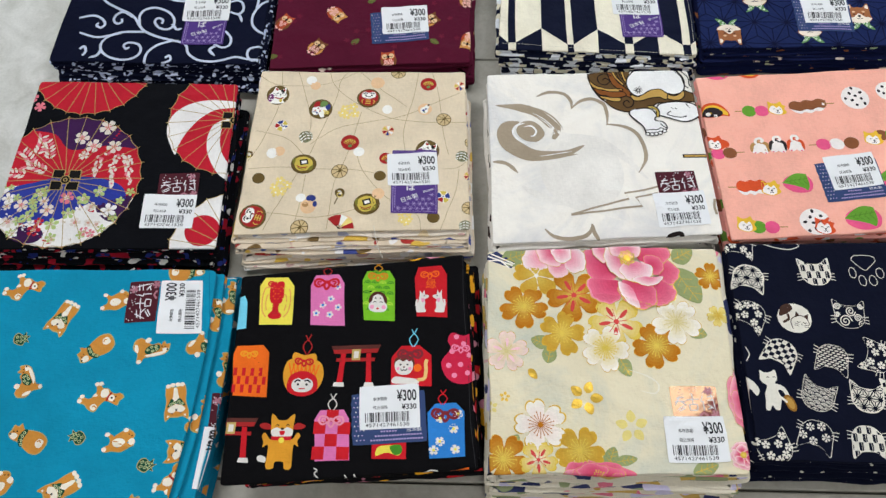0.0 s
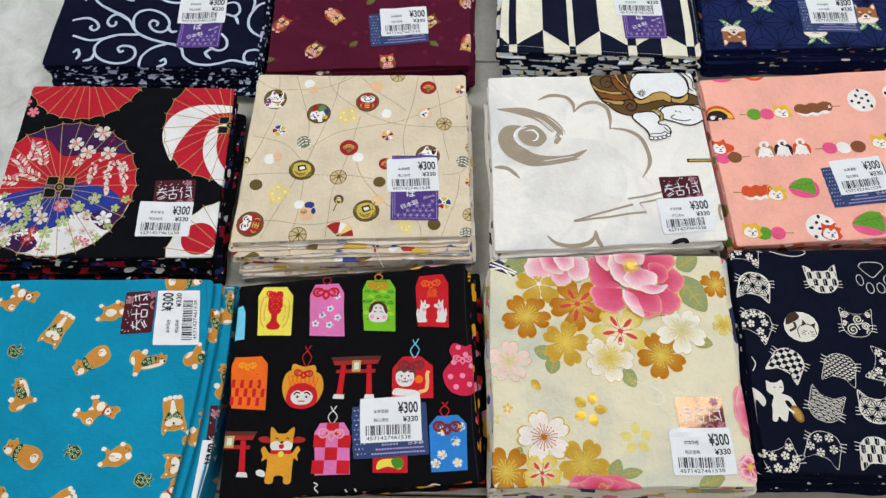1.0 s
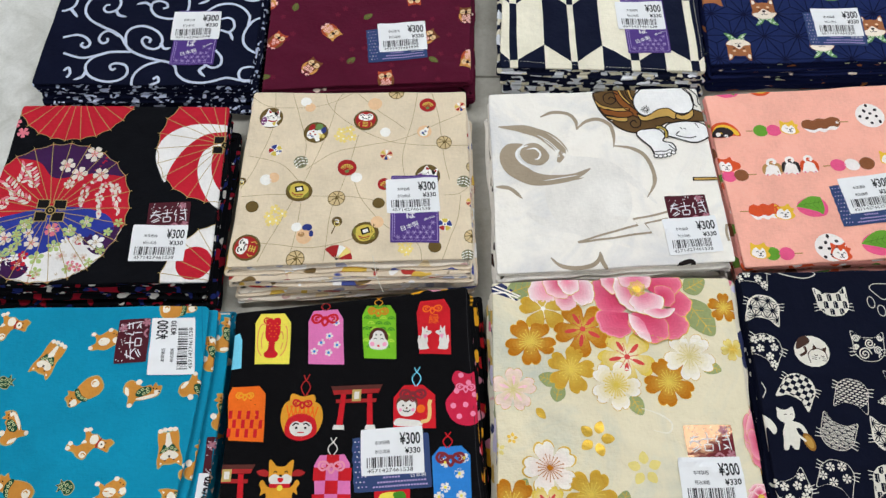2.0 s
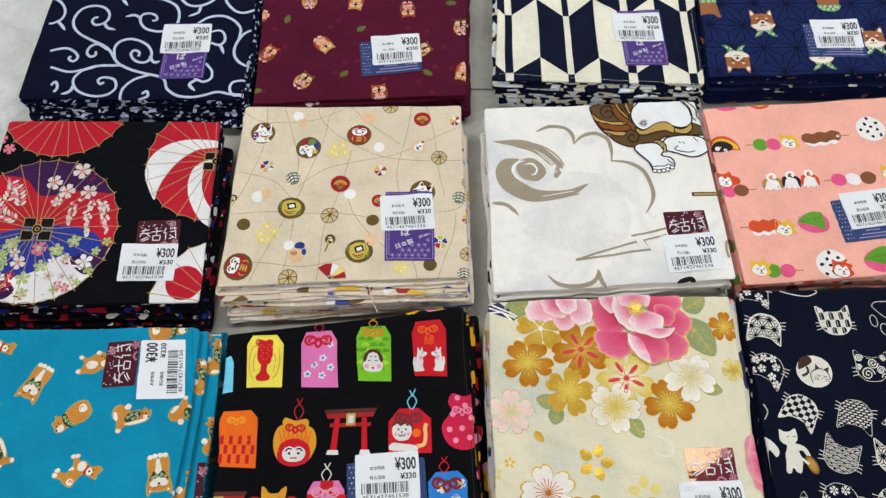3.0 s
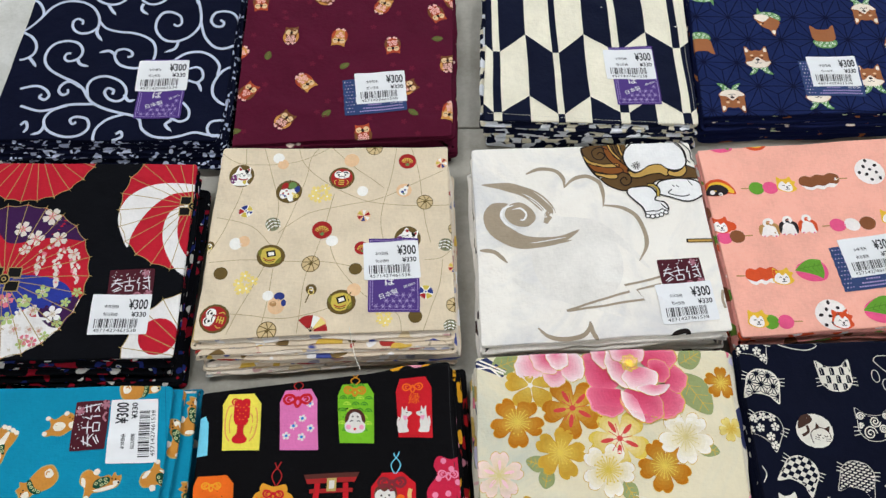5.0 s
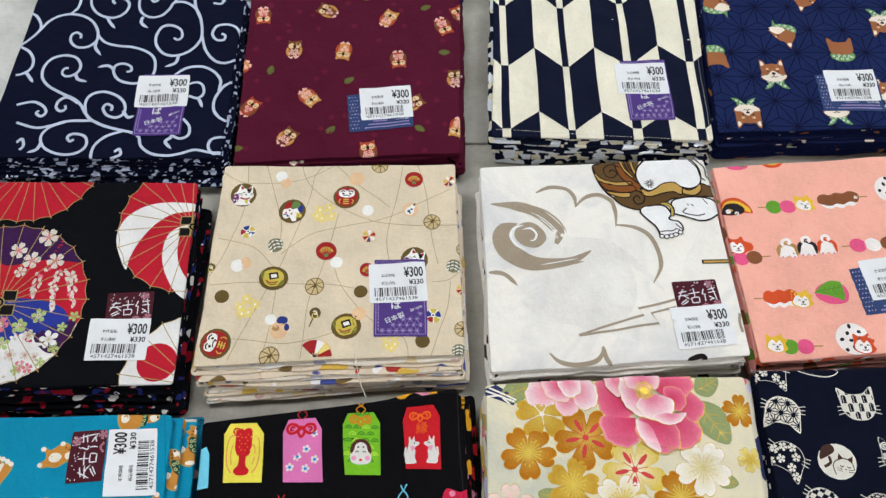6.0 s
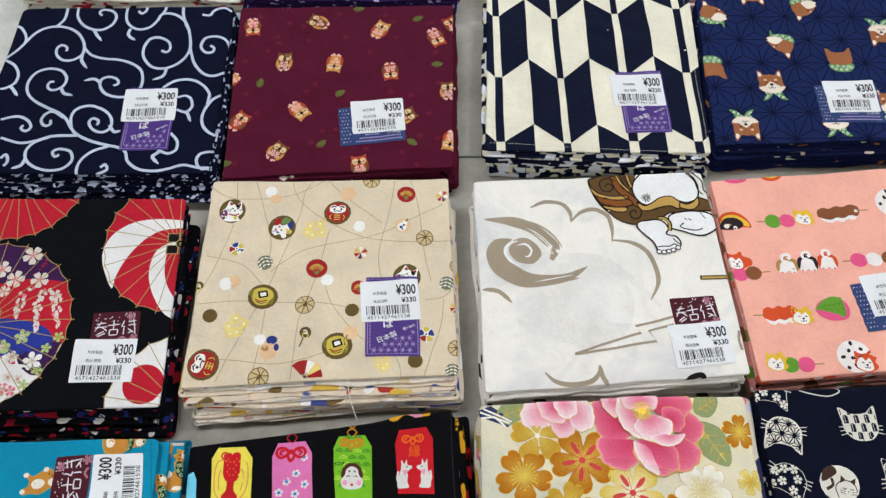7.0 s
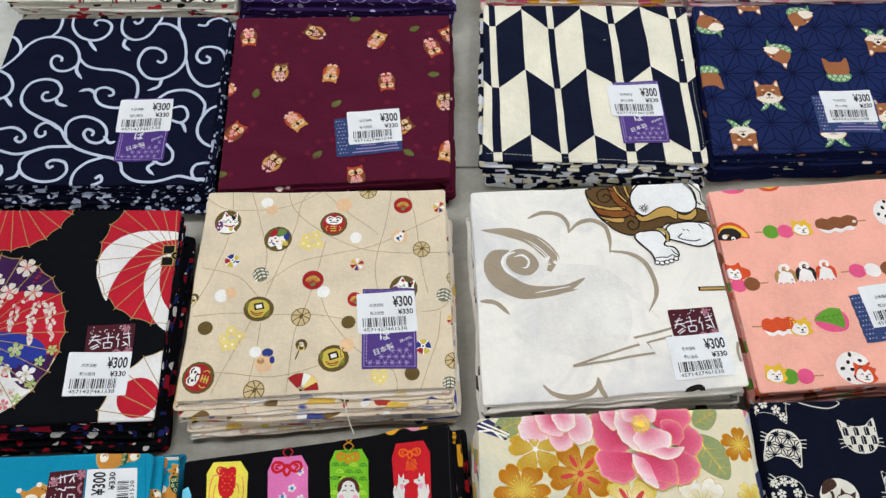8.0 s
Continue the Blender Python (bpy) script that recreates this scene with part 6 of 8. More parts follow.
    if pose_kind in ("back", "walk"):
        u, v = (-8.8, 1.6) if pose_kind == "back" else (-4.2, -8.6)
        p.brush([(u + 1.8, v), (u + 0.4, v + 1.6), (u - 1.2, v + 0.6)], 0.9, shiba, 3)
    if scarf_shape:
        p.blob(scarf_shape, bandana if curls_at else brick_red, 3, 4)
    for u, v in curls_at:
        p.brush([(u + 1.1, v), (u, v + 1.1), (u - 1.1, v), (u - 0.1, v - 0.8), (u + 0.4, v)], 0.55, bandana_curl, 4, n=3)
    for u, v, r in darks:
        p.disc(u, v, r, black_ink, 4, n=7)
    cl.flush("dog_print", cl.root)


for x, y, r, k, f in [(28, 156, 8, "walk", 1), (62, 133, 156, "front", 1), (150, 74, -168, "front", 1), (88, 14, 124, "front", 1), (91, 110, 40, "back", -1), (58, 45, -22, "back", -1), (128, 109, 0, "sit", 1),
                      (49, 86, 105, "sit", 1), (101, 75, 0, "walk", 1), (119, 44, 0, "roll", 1), (97, 146, 0, "roll", 1), (145, 170, 10, "back", 1), (164, 113, 160, "sit", -1), (170, 62, 70, "sit", 1),
                      (163, 40, 95, "front", 1), (158, 17, 80, "walk", 1), (47, 14, 30, "roll", 1), (-3, 121, 40, "walk", 1), (14, 58, 140, "sit", 1), (129, 1, 20, "back", 1)]:
    shiba_dog(teal, x, y, r, k, f, 0.9)
for x, y, r in [(36, 116, 0), (91, 47, 150), (139, 30, -15), (12, 20, 30)]:
    p = Pen(teal, x, y, r, 0.85)
    leafy = [(-5.4, -2.4), (-5.6, 2.2), (-2.4, 4.4), (1.4, 3.0), (3.4, 5.4), (4.4, 2.4), (7.0, 2.6), (4.8, 0.2), (6.6, -2.4), (3.4, -2.0), (1.6, -4.6), (-2.4, -4.2)]
    p.blob([(u * 1.12, v * 1.14) for u, v in leafy], shiba_halo)
    p.blob(leafy, bandana, 1)
    for u, v in ((-3.2, 1.4), (0.2, 1.6), (-2.8, -2), (0.6, -1.6), (3.4, 1.6), (3.6, -1.0)):
        p.brush([(u + 1.3, v), (u, v + 1.2), (u - 1.3, v), (u - 0.2, v - 1.0), (u + 0.5, v)], 0.5, bandana_curl, 2, n=3)
    teal.flush("bandana_print", teal.root)
brush(teal, [(161.8, 174.6), (164.9, 137.1), (167.5, 100.0), (166.2, 64.8), (162.0, 33.2), (158.7, 9.3)], 0.35, ink("hem turquoise", (14, 112, 140)), 0)
teal.flush("hem_stitching", teal.root)

for cl, spots in ((teal_mid, ((167, 140, 100), (166, 66, 80))), (teal_low, ((165, 158, 80), (166, 104, 95)))):
    for x, y, r in spots:
        shiba_dog(cl, x, y, r, "sit", 1, 0.95)

# black cloth with shrine charms
yellow, candy, apple, scarlet, tangerine, sky = (ink("charm yellow", (240, 222, 84)), ink("charm pink", (226, 120, 178)), ink("charm green", (122, 190, 40)), ink("charm scarlet", (204, 30, 40)),
                                                 ink("charm orange", (240, 108, 30)), ink("charm blue", (48, 128, 204)))
pale_blue, dull_red, honey, stone_white, moss = ink("pale blue", (120, 210, 235)), ink("torii red", (170, 40, 40)), ink("honey", (226, 156, 46)), ink("stone white", (228, 222, 214)), ink("moss", (70, 140, 40))


def knot(cl, x, y, s, mat, layer=2, w=1.3):
    """A flat double-loop cord knot."""
    for sx in (-1, 1):
        p = Pen(cl, x, y, 0, s, sx)
        p.brush([(0.4, -1.0), (3.0, 1.8), (6.4, 2.0), (7.6, -0.6), (5.4, -2.8), (2.4, -1.6), (0, 1.2)], w, mat, layer)
        p.brush([(3.4, 0.6), (5.2, 0.6), (5.6, -0.8), (4.2, -1.2)], w * 0.8, mat, layer)
    Pen(cl, x, y, 0, s).brush([(-1.8, -2.0), (0, -4.6), (1.8, -2.0), (0, 0.6), (-1.8, -2.0)], w, mat, layer)


def cord(cl, x, y, mat, h=11.0):
    cl.stroke(smooth([(x - 0.4, y), (x - 3.0, y + h * 0.45), (x, y + h * 0.8), (x + 3.0, y + h * 0.45), (x + 0.4, y)], 5), 0.7, mat, 1)
    cl.stroke([(x, y + h * 0.8), (x - 1.8, y + h * 1.1)], 0.7, mat, 1)
    cl.stroke([(x, y + h * 0.8), (x + 2.0, y + h * 1.15)], 0.7, mat, 1)


def mid(pts):
    return (sum(p[0] for p in pts) / len(pts), sum(p[1] for p in pts) / len(pts))


def pouch(pts, mat):
    blk.poly(pts, mat, 0)
    return ((pts[1][0] + pts[2][0]) / 2, (pts[1][1] + pts[2][1]) / 2), mid(pts)


def done(name):
    blk.flush(name, blk.root)


# lobster charm
(tx, ty), (mx, my) = pouch([(9.6, 141.9), (13.2, 148.7), (29.8, 149.5), (34.8, 143.1), (36.4, 112.8), (12.0, 112.7)], yellow)
knot(blk, tx, ty - 5, 0.75, scarlet)
blob(blk, turn([(-1.6, 12), (-4.6, 10.6), (-5.2, 6), (-5.2, 0), (-3.6, -4), (-2.2, -5), (-2.4, -10), (-5.0, -13.4), (-3.6, -16), (0, -16.6), (3.6, -16), (5.0, -13.4), (2.4, -10), (2.2, -5), (3.6, -4), (5.2, 0), (5.2, 6), (4.6, 10.6), (1.6, 12), (0, 10.8)], mx, my - 1), scarlet, 2)
for sx in (-1, 1):
    brush(blk, turn([(2.5, 9), (8.4, 9), (10.4, 2), (9.6, -8), (6.6, -13)], mx, my - 3, 0, 1, sx), 0.8, ink("charm ochre", (232, 156, 90)), 1)
    brush(blk, turn([(3, 4), (6.6, 4), (7.6, -2), (6.6, -8)], mx, my - 3, 0, 1, sx), 0.7, MATS["ink charm ochre"], 1)
for k in range(6):
    blk.stroke(turn([(-2.4, -12 + k * 1.5), (0, -12.5 + k * 1.5), (2.4, -12 + k * 1.5)], mx, my - 1), 0.45, dull_red, 3)
    for sgn in (-1, 1):
        blk.disc(mx + sgn * (1.2 + (k % 2) * 1.4), my - 2 + k * 1.9, 0.5, tangerine, 3, n=6)
done("lobster_charm_print")
# pink charm
(tx, ty), (mx, my) = pouch([(46.5, 143.8), (49.5, 151.5), (66.1, 152.6), (70.6, 145.5), (73.0, 112.8), (49.3, 113.0)], candy)
knot(blk, tx, ty - 6, 1.15, scarlet, 2, 1.5)
cord(blk, tx, ty - 0.5, dull_red, 7)
for u, v in ((4, -4), (-4, -9), (4, -17), (10, 7), (-10, -16), (12, -11)):
    blossom(blk, mx + u * 0.68, my + v * 0.9, 2.6, stone_white, 1, u * 9, 5, 0.5, 0, 6)
    blk.disc(mx + u * 0.68, my + v * 0.9, 1.0, sky, 2, n=8)
done("pink_charm_print")
# green charm with a mask
(tx, ty), (mx, my) = pouch([(84.1, 148.1), (86.9, 155.4), (103.5, 156.5), (107.6, 149.8), (108.7, 117.0), (86.5, 117.0)], apple)
for j in range(8):
    for i in range(4):
        cx, cy = mx - 8.4 + i * 5.6 + (j % 2) * 2.8, my + 13.5 - j * 4.2
        if abs(cx - mx) < 9.4 and not (abs(cx - mx) > 4.5 and cy > my + 9):
            blk.poly([(cx + 2.5 * math.cos(radians(a)), cy + 2.5 * math.sin(radians(a))) for a in range(0, 181, 20)], (moss, ink("charm lime", (176, 214, 70)))[(i + j * 2) % 3 == 0], 1)
            blk.stroke([(cx + 1.5 * math.cos(radians(a)), cy + 1.5 * math.sin(radians(a))) for a in range(0, 181, 30)], 0.45, apple, 2)
knot(blk, tx, ty - 4, 0.9, ink("knot amber", (206, 136, 36)), 2, 1.6)
cord(blk, tx, ty - 0.5, MATS["ink knot amber"], 6)
blob(blk, turn([(-6.2, -10.4), (-5.8, -5.4), (-3, -2.2), (0, -1.6), (3, -2.2), (5.8, -5.4), (6.2, -10.4), (0, -13)], mx, my), ink("mask hair", (84, 46, 38)), 3)
blob(blk, turn([(-4.4, -9), (-3.2, -5.2), (0, -3.6), (3.2, -5.2), (4.4, -9), (6.6, -12), (5.4, -16.2), (0, -17.4), (-5.4, -16.2), (-6.6, -12)], mx, my), stone_white, 4)
for sx in (-1, 1):
    blk.disc(mx + sx * 4.2, my - 13.4, 1.6, ink("mask blush", (240, 160, 190)), 5, n=10)
    brush(blk, [(mx + sx * 1.2, my - 9.8), (mx + sx * 2.2, my - 9.2), (mx + sx * 3.4, my - 10.0)], 0.5, black_ink, 5)
    blk.disc(mx + sx * 1.6, my - 6.6, 0.6, black_ink, 5, n=7)
blk.disc(mx, my - 14.6, 1.0, scarlet, 5, 0.8, n=8)
done("mask_charm_print")
# red charm with two foxes
(tx, ty), (mx, my) = pouch([(121.9, 151.3), (124.5, 159.8), (141.2, 160.6), (145.3, 153.0), (146.3, 120.0), (124.3, 120.7)], scarlet)
knot(blk, tx, ty - 6, 0.85, tangerine, 2, 1.1)
for sx in (-1, 1):
    blob(blk, turn([(3.4, -20.4), (4.6, -17), (4.2, -13), (4.6, -10.4), (1.6, -8.0), (2.2, -6.4), (4.6, -5.8), (5.2, -2.4), (6.8, -5.0), (8.6, -2.6), (8.8, -7.0), (9.6, -11), (11.0, -15), (10.8, -20.6), (7, -21.2)], mx, my - 1, 0, 0.92, sx), stone_white, 2)
    brush(blk, turn([(9.0, -20), (11.2, -15), (10.6, -10)], mx, my - 1, 0, 0.92, sx), 1.3, stone_white, 2)
    blk.disc(mx + sx * 4.6, my - 7.6, 0.5, black_ink, 3, n=6)
    blob(blk, turn([(4.4, -9.8), (7.6, -9.2), (6.4, -12.6)], mx, my - 1, 0, 0.92, sx), MATS["ink mask blush"], 3)
done("fox_charm_print")
letter_spot = (mx, my + 2)
# orange charm
(tx, ty), (mx, my) = pouch([(-2.9, 90.0), (-0.9, 96.3), (17.1, 97.1), (22.0, 91.6), (23.5, 60.0), (0.3, 60.3)], tangerine)
knot(blk, tx, ty - 6, 0.75, ink("knot gold", (240, 160, 40)), 2, 1.4)
for i in range(8):
    for j in range(3):
        if (i + j) % 2 == 0:
            blk.poly(turn([(-11 + i * 2.9, -20 + j * 6), (-8.6 + i * 2.9, -20 + j * 6), (-8.6 + i * 2.9, -14.4 + j * 6), (-11 + i * 2.9, -14.4 + j * 6)], mx, my), scarlet, 1)
done("orange_charm_print")
# round pouch with a daruma
x, y = 47.6, 74.7
blob(blk, turn([(-11, 11), (-14, 0), (-9, -11), (0, -13.5), (9, -11), (14, 0), (11, 11), (0, 13)], x, y), honey, 0)
for k in range(-3, 4):
    blk.stroke(turn([(k * 2.8 - 2, -6), (k * 2.8 + 2, 9)], x, y), 0.9, tangerine, 1)
    blk.stroke(turn([(k * 2.8 + 2, -6), (k * 2.8 - 2, 9)], x, y), 0.9, tangerine, 1)
blob(blk, turn([(-10, -10), (-9, 0), (0, 4), (9, 0), (10, -10), (0, -14)], x, y), scarlet, 2)
blob(blk, turn([(-7.4, -7), (-6.6, -3), (-3, -1.2), (0, -2.2), (3, -1.2), (6.6, -3), (7.4, -7), (4, -10.6), (-4, -10.6)], x, y), stone_white, 3)
for sx in (-1, 1):
    brush(blk, [(x + sx * 1.4, y - 3.2), (x + sx * 3.6, y - 2.6), (x + sx * 5.6, y - 4.2)], 1.0, black_ink, 4)
    blk.disc(x + sx * 3, y - 5.6, 0.9, black_ink, 4, n=8)
blk.stroke(turn([(-2.2, -8.6), (2.2, -8.6)], x, y), 0.8, scarlet, 4)
blob(blk, turn([(-8, 12), (-7, 17), (0, 15.4), (7, 17), (8, 12), (0, 11)], x, y), honey, 2)
knot(blk, x, y + 11, 0.8, scarlet, 4, 1.5)
cord(blk, x + 1.5, y + 16, dull_red, 13)
done("round_pouch_print")


def torii(x, y, s=1.0, x0=-30):
    p = Pen(blk, x, y, 0, s * 0.92, 1, 0)
    p.poly([(-19, 15.6), (19, 17), (17.4, 13.4), (0, 12.0), (-17.6, 12.0)], ink("torii brown", (92, 48, 42)), 1)
    p.poly([(-17.6, 12.6), (17.4, 13.8), (16.2, 10.6), (-16.4, 9.4)], dull_red, 2)
    p.poly([(-14.6, 6.0), (14.8, 6.6), (14.8, 3.8), (-14.6, 3.2)], dull_red, 1)
    p.poly([(-11.4, 10), (-7.8, 10), (-8.6, -15), (-13, -15)], scarlet, 1)
    p.poly([(7.8, 10), (11.4, 10), (13.4, -15), (9.0, -15)], scarlet, 1)
    p.poly([(-14.6, -13), (-7.4, -13), (-7.0, -16.4), (-15.4, -16.4)], stone_white, 2)
    p.poly([(8.2, -12.6), (14.4, -12.6), (15.4, -16), (7.4, -16)], stone_white, 2)
    p.poly([(-3.4, 13), (3.2, 13.2), (3.2, 4.6), (-3.2, 4.4)], ink("torii plaque", (196, 170, 100)), 3)
    p.poly([(-1.8, 11.4), (1.8, 11.5), (1.8, 6.2), (-1.8, 6.1)], stone_white, 4)
    done("shrine_gate_print")


torii(82.7, 83.4)
torii(2.3, 29.9)
# red charm with a monkey
(tx, ty), (mx, my) = pouch([(108.3, 90.0), (114.9, 98.6), (127.6, 98.8), (135.9, 91.7), (136.9, 69.4), (108.8, 69.5)], scarlet)
knot(blk, tx, ty - 6, 1.1, ink("knot grey red", (128, 44, 52)), 2, 1.6)
cord(blk, tx + 2, ty - 1, pale_blue, 12)
hood = ink("monkey hood", (104, 58, 44))
blob(blk, turn([(-6.6, -1), (-6.4, 4.6), (-3, 6.6), (0, 7.6), (3.4, 6.6), (6.6, 4.4), (6.8, -1), (0, -4)], mx - 4.6, my - 2), hood, 1)
blob(blk, turn([(-6.0, -3), (-6.4, 1.6), (-3.4, 4.0), (-0.6, 2.6), (2.6, 4.2), (5.8, 2.0), (6.0, -3), (3.0, -6.6), (-3.0, -6.6)], mx - 4.6, my - 2), stone_white, 2)
for sx in (-1, 1):
    blk.disc(mx - 4.6 + sx * 2.4, my - 1.6, 0.7, black_ink, 3, n=7)
    blk.disc(mx - 4.6 + sx * 4.2, my - 4.6, 1.2, MATS["ink mask blush"], 3, n=8)
blk.disc(mx - 4.6, my - 3.4, 0.7, hood, 3, n=7)
brush(blk, turn([(-2.4, -4.6), (-1, -6.0), (0, -5.2), (1, -6.0), (2.4, -4.6)], mx - 4.6, my), 0.6, black_ink, 3)
blob(blk, turn([(-9, -15), (-8, -10.4), (0, -11), (7, -12), (8, -15)], mx - 3, my), stone_white, 1)
blk.disc(mx + 4.8, my - 4, 2.8, tangerine, 1)
brush(blk, turn([(5, -12.6), (9.6, -11.4), (10.6, -6), (10.2, -1), (11.0, 2.0)], mx, my), 2.4, ink("tail tan", (230, 190, 120)), 2)
done("monkey_charm_print")
# spotted pink pouch at the fold
x, y = 155.7, 88.4
blob(blk, turn([(-9, 14), (-6, 20), (2, 18), (8, 20), (9, 12), (13, 0), (9, -14), (0, -17), (-9, -13), (-13, -2), (-7, 8)], x, y), ink("pouch crimson", (206, 36, 70)), 0)
for u, v in ((-6, 6), (2, 12), (-8, -4), (0, -3), (6, 4), (-4, -11), (5, -9), (9, -2), (-3, 17)):
    blk.disc(x + u, y + v, 1.9, ink("spot pink", (240, 140, 170)), 1, n=10)
knot(blk, x, y + 9, 0.8, MATS["ink spot pink"], 2, 1.2)
done("spotted_pouch_print")
# checked charm
(tx, ty), (mx, my) = pouch([(58.4, 44.5), (61.9, 51.1), (77.9, 52.1), (81.8, 46.0), (83.4, 17.9), (60.9, 16.9)], candy)
for i in range(3):
    for j in range(4):
        if (i + j) % 2 == 0:
            blk.poly(turn([(-12.4 + i * 8.2, -20 + j * 8.4), (-4.2 + i * 8.2, -20 + j * 8.4), (-4.2 + i * 8.2, -11.6 + j * 8.4), (-12.4 + i * 8.2, -11.6 + j * 8.4)], mx, my), scarlet, 1)
knot(blk, tx, ty - 7, 1.1, ink("knot rose", (236, 150, 170)), 2, 1.3)
cord(blk, tx, ty - 1, stone_white, 11)
done("checked_charm_print")
# blue charm
(tx, ty), (mx, my) = pouch([(134.7, 51.2), (139.7, 57.5), (153.6, 58.4), (159.4, 52.7), (159.7, 22.0), (136.6, 20.0)], sky)
for u, v in ((-4, 4), (5, -3), (-4, -12), (6, -17), (8, 7), (-8, -18)):
    blossom(blk, mx + u, my + v, 3.4, stone_white, 1, u * 11, 5, 0.5, 0.1, 6)
    blk.disc(mx + u, my + v, 1.0, yellow, 2, n=8)
knot(blk, tx, ty - 7, 1.15, MATS["ink knot grey red"], 2, 1.7)
cord(blk, tx - 2, ty - 1, scarlet, 9)
done("blue_charm_print")
# charm under the sticker
blk.poly([(97.6, 31.1), (120.7, 32.6), (121.2, 19.3), (97.9, 19.2)], scarlet, 0)
blob(blk, [(100.6, 21.2), (101.9, 26.8), (109.8, 28.3), (117.9, 27.1), (116.1, 21.5), (108.1, 23.3)], yellow, 1)
blob(blk, [(109.9, 27.4), (116.8, 28.5), (118.1, 23.6), (113.1, 21.9)], moss, 2)
done("fruit_charm_print")
# standing dog with a red scarf
x, y = 36.3, 29.8
p = Pen(blk, x, y, 0, 1, 1, 0)
p.blob([(-8.4, -17.4), (-3.6, -17.6), (-2.6, -13.4), (3, -13.4), (4, -17.6), (8.6, -17.2), (8.8, -8), (9.4, -2), (12.4, -3.4), (11.6, 0.4), (13.4, 3.6), (11.4, 5.8), (8.4, 2), (6.4, 1.4), (-6, 1.4), (-8.2, 2.2), (-11, 5.8), (-13, 3.6), (-11.6, -0.6), (-12.0, -4), (-8.6, -2.4), (-8.2, -8)], honey)
p.blob([(-7.0, 5), (-7.4, 10), (-7.6, 18.6), (-4.8, 17.4), (-2.6, 14.8), (3, 14.8), (5.4, 17.2), (8.6, 18.2), (8, 10), (7.8, 5), (4, 1.6), (-3, 1.6)], honey, 1)
p.blob([(-7.2, 7.4), (-3.4, 9.6), (0.2, 8.2), (4, 9.6), (8, 7.2), (6.4, 3.2), (0, 2.2), (-5.6, 3.2)], stone_white, 2)
p.blob([(-7.4, 10.8), (-11, 12.6), (-15.4, 11.2), (-13, 8.6), (-8, 8.2)], dull_red, 0)
p.blob([(8, 10.4), (11.6, 12.4), (16.6, 10.4), (13.6, 8.2), (8.4, 8.2)], dull_red, 0)
p.poly([(-6.8, 3.4), (7.4, 3.4), (7.0, 0.8), (-6.4, 0.8)], scarlet, 3)
p.disc(0.4, 0.8, 2.0, yellow, 4, n=10)
for u in (-3.2, 4):
    p.brush([(u - 1.1, 10.6), (u, 11.6), (u + 1.1, 10.6)], 0.6, black_ink, 3)
p.disc(0.4, 8.6, 1.2, black_ink, 3, 0.8, n=8)
p.blob([(-1.4, 7.0), (2.2, 7.0), (1.6, 4.6), (-0.6, 4.6)], scarlet, 3)
p.blob([(-9, -11), (-12, -9.4), (-14.6, -10.4), (-14, -13), (-9.4, -14)], stone_white, 0)
done("standing_dog_print")
# slivers at the folds
blk.poly([(-5.6, 132.1), (-0.9, 134.5), (1.4, 129.9), (3.1, 109.8), (-4.0, 108.3)], pale_blue, 0)
done("pale_blue_sliver_print")
for v in ([(60.9, 12.6), (63.4, 11.1), (61.6, 9.1), (64.2, 6.4)], [(81.1, 8.7), (82.8, 6.2)], [(87.0, 9.2), (88.3, 6.9)], [(132.5, 10.2), (137.4, 12.6), (142.3, 12.3)], [(115.8, 6.9), (117.3, 5.0)], [(126.6, 8.1), (127.5, 5.8)]):
    blk.stroke(smooth(v, 4), 0.8, stone_white, 0)
    done("cut_off_print")
blk.poly([(150.3, 12.1), (162.1, 15.1), (162.9, 12.7), (151.5, 10.6)], tangerine, 0)
done("cut_off_print")
brush(blk, [(156.2, 171.5), (158.1, 127.2), (161.3, 82.4), (164.0, 40.5), (167.1, 12.8)], 0.4, ink("hem black", (48, 46, 48)), 0)
done("hem_stitching")

# ivory cloth with peonies and gold blossom
ochre, mustard, lemon, petal_pink, petal_deep, petal_pale = (ink("ochre petal", (186, 112, 22)), ink("mustard petal", (206, 162, 54)), ink("lemon petal", (226, 196, 84)), ink("peony pink", (236, 130, 152)),
                                                             ink("peony deep", (222, 84, 116)), ink("peony pale", (248, 202, 208)))
foil, blush_white, sage = ink("gold foil", (212, 172, 66), rough=0.35, metal=0.5), ink("blossom white", (246, 238, 226)), ink("sage leaf", (150, 160, 108))
coral, faint_pink = ink("coral streak", (214, 74, 70)), ink("faint pink petal", (243, 214, 205))
brush(peo, [(97.3, 73.2), (109.5, 69.1), (117.3, 62.7), (114.6, 56.3), (104.4, 58.2)], 1.2, ink("faint ivory", (236, 228, 208)), 1, (0.2, 0.2))
peo.flush("faint_wash_print", peo.root)
leaf(peo, 144.5, 138.4, 32, 20, -60, sage, 1, foil)
peo.flush("leaf_print", peo.root)
leaf(peo, 18.6, 158.4, 22, 14, 20, sage, 1, foil)
peo.flush("leaf_print", peo.root)
leaf(peo, 143.2, 162.9, 18, 14, 30, sage, 1, foil)
peo.flush("leaf_print", peo.root)
leaf(peo, 35.6, 91.9, 14, 10, 160, sage, 1, foil)
peo.flush("leaf_print", peo.root)
leaf(peo, 41.9, 83.5, 15, 10, 75, sage, 1, foil)
peo.flush("leaf_print", peo.root)
leaf(peo, 94.9, 74.9, 15, 10, -60, sage, 1, foil)
peo.flush("leaf_print", peo.root)
leaf(peo, 147.4, 101.9, 15, 10, -15, sage, 1, foil)
peo.flush("leaf_print", peo.root)
leaf(peo, 15.6, 20.0, 13, 9, 60, sage, 1, foil)
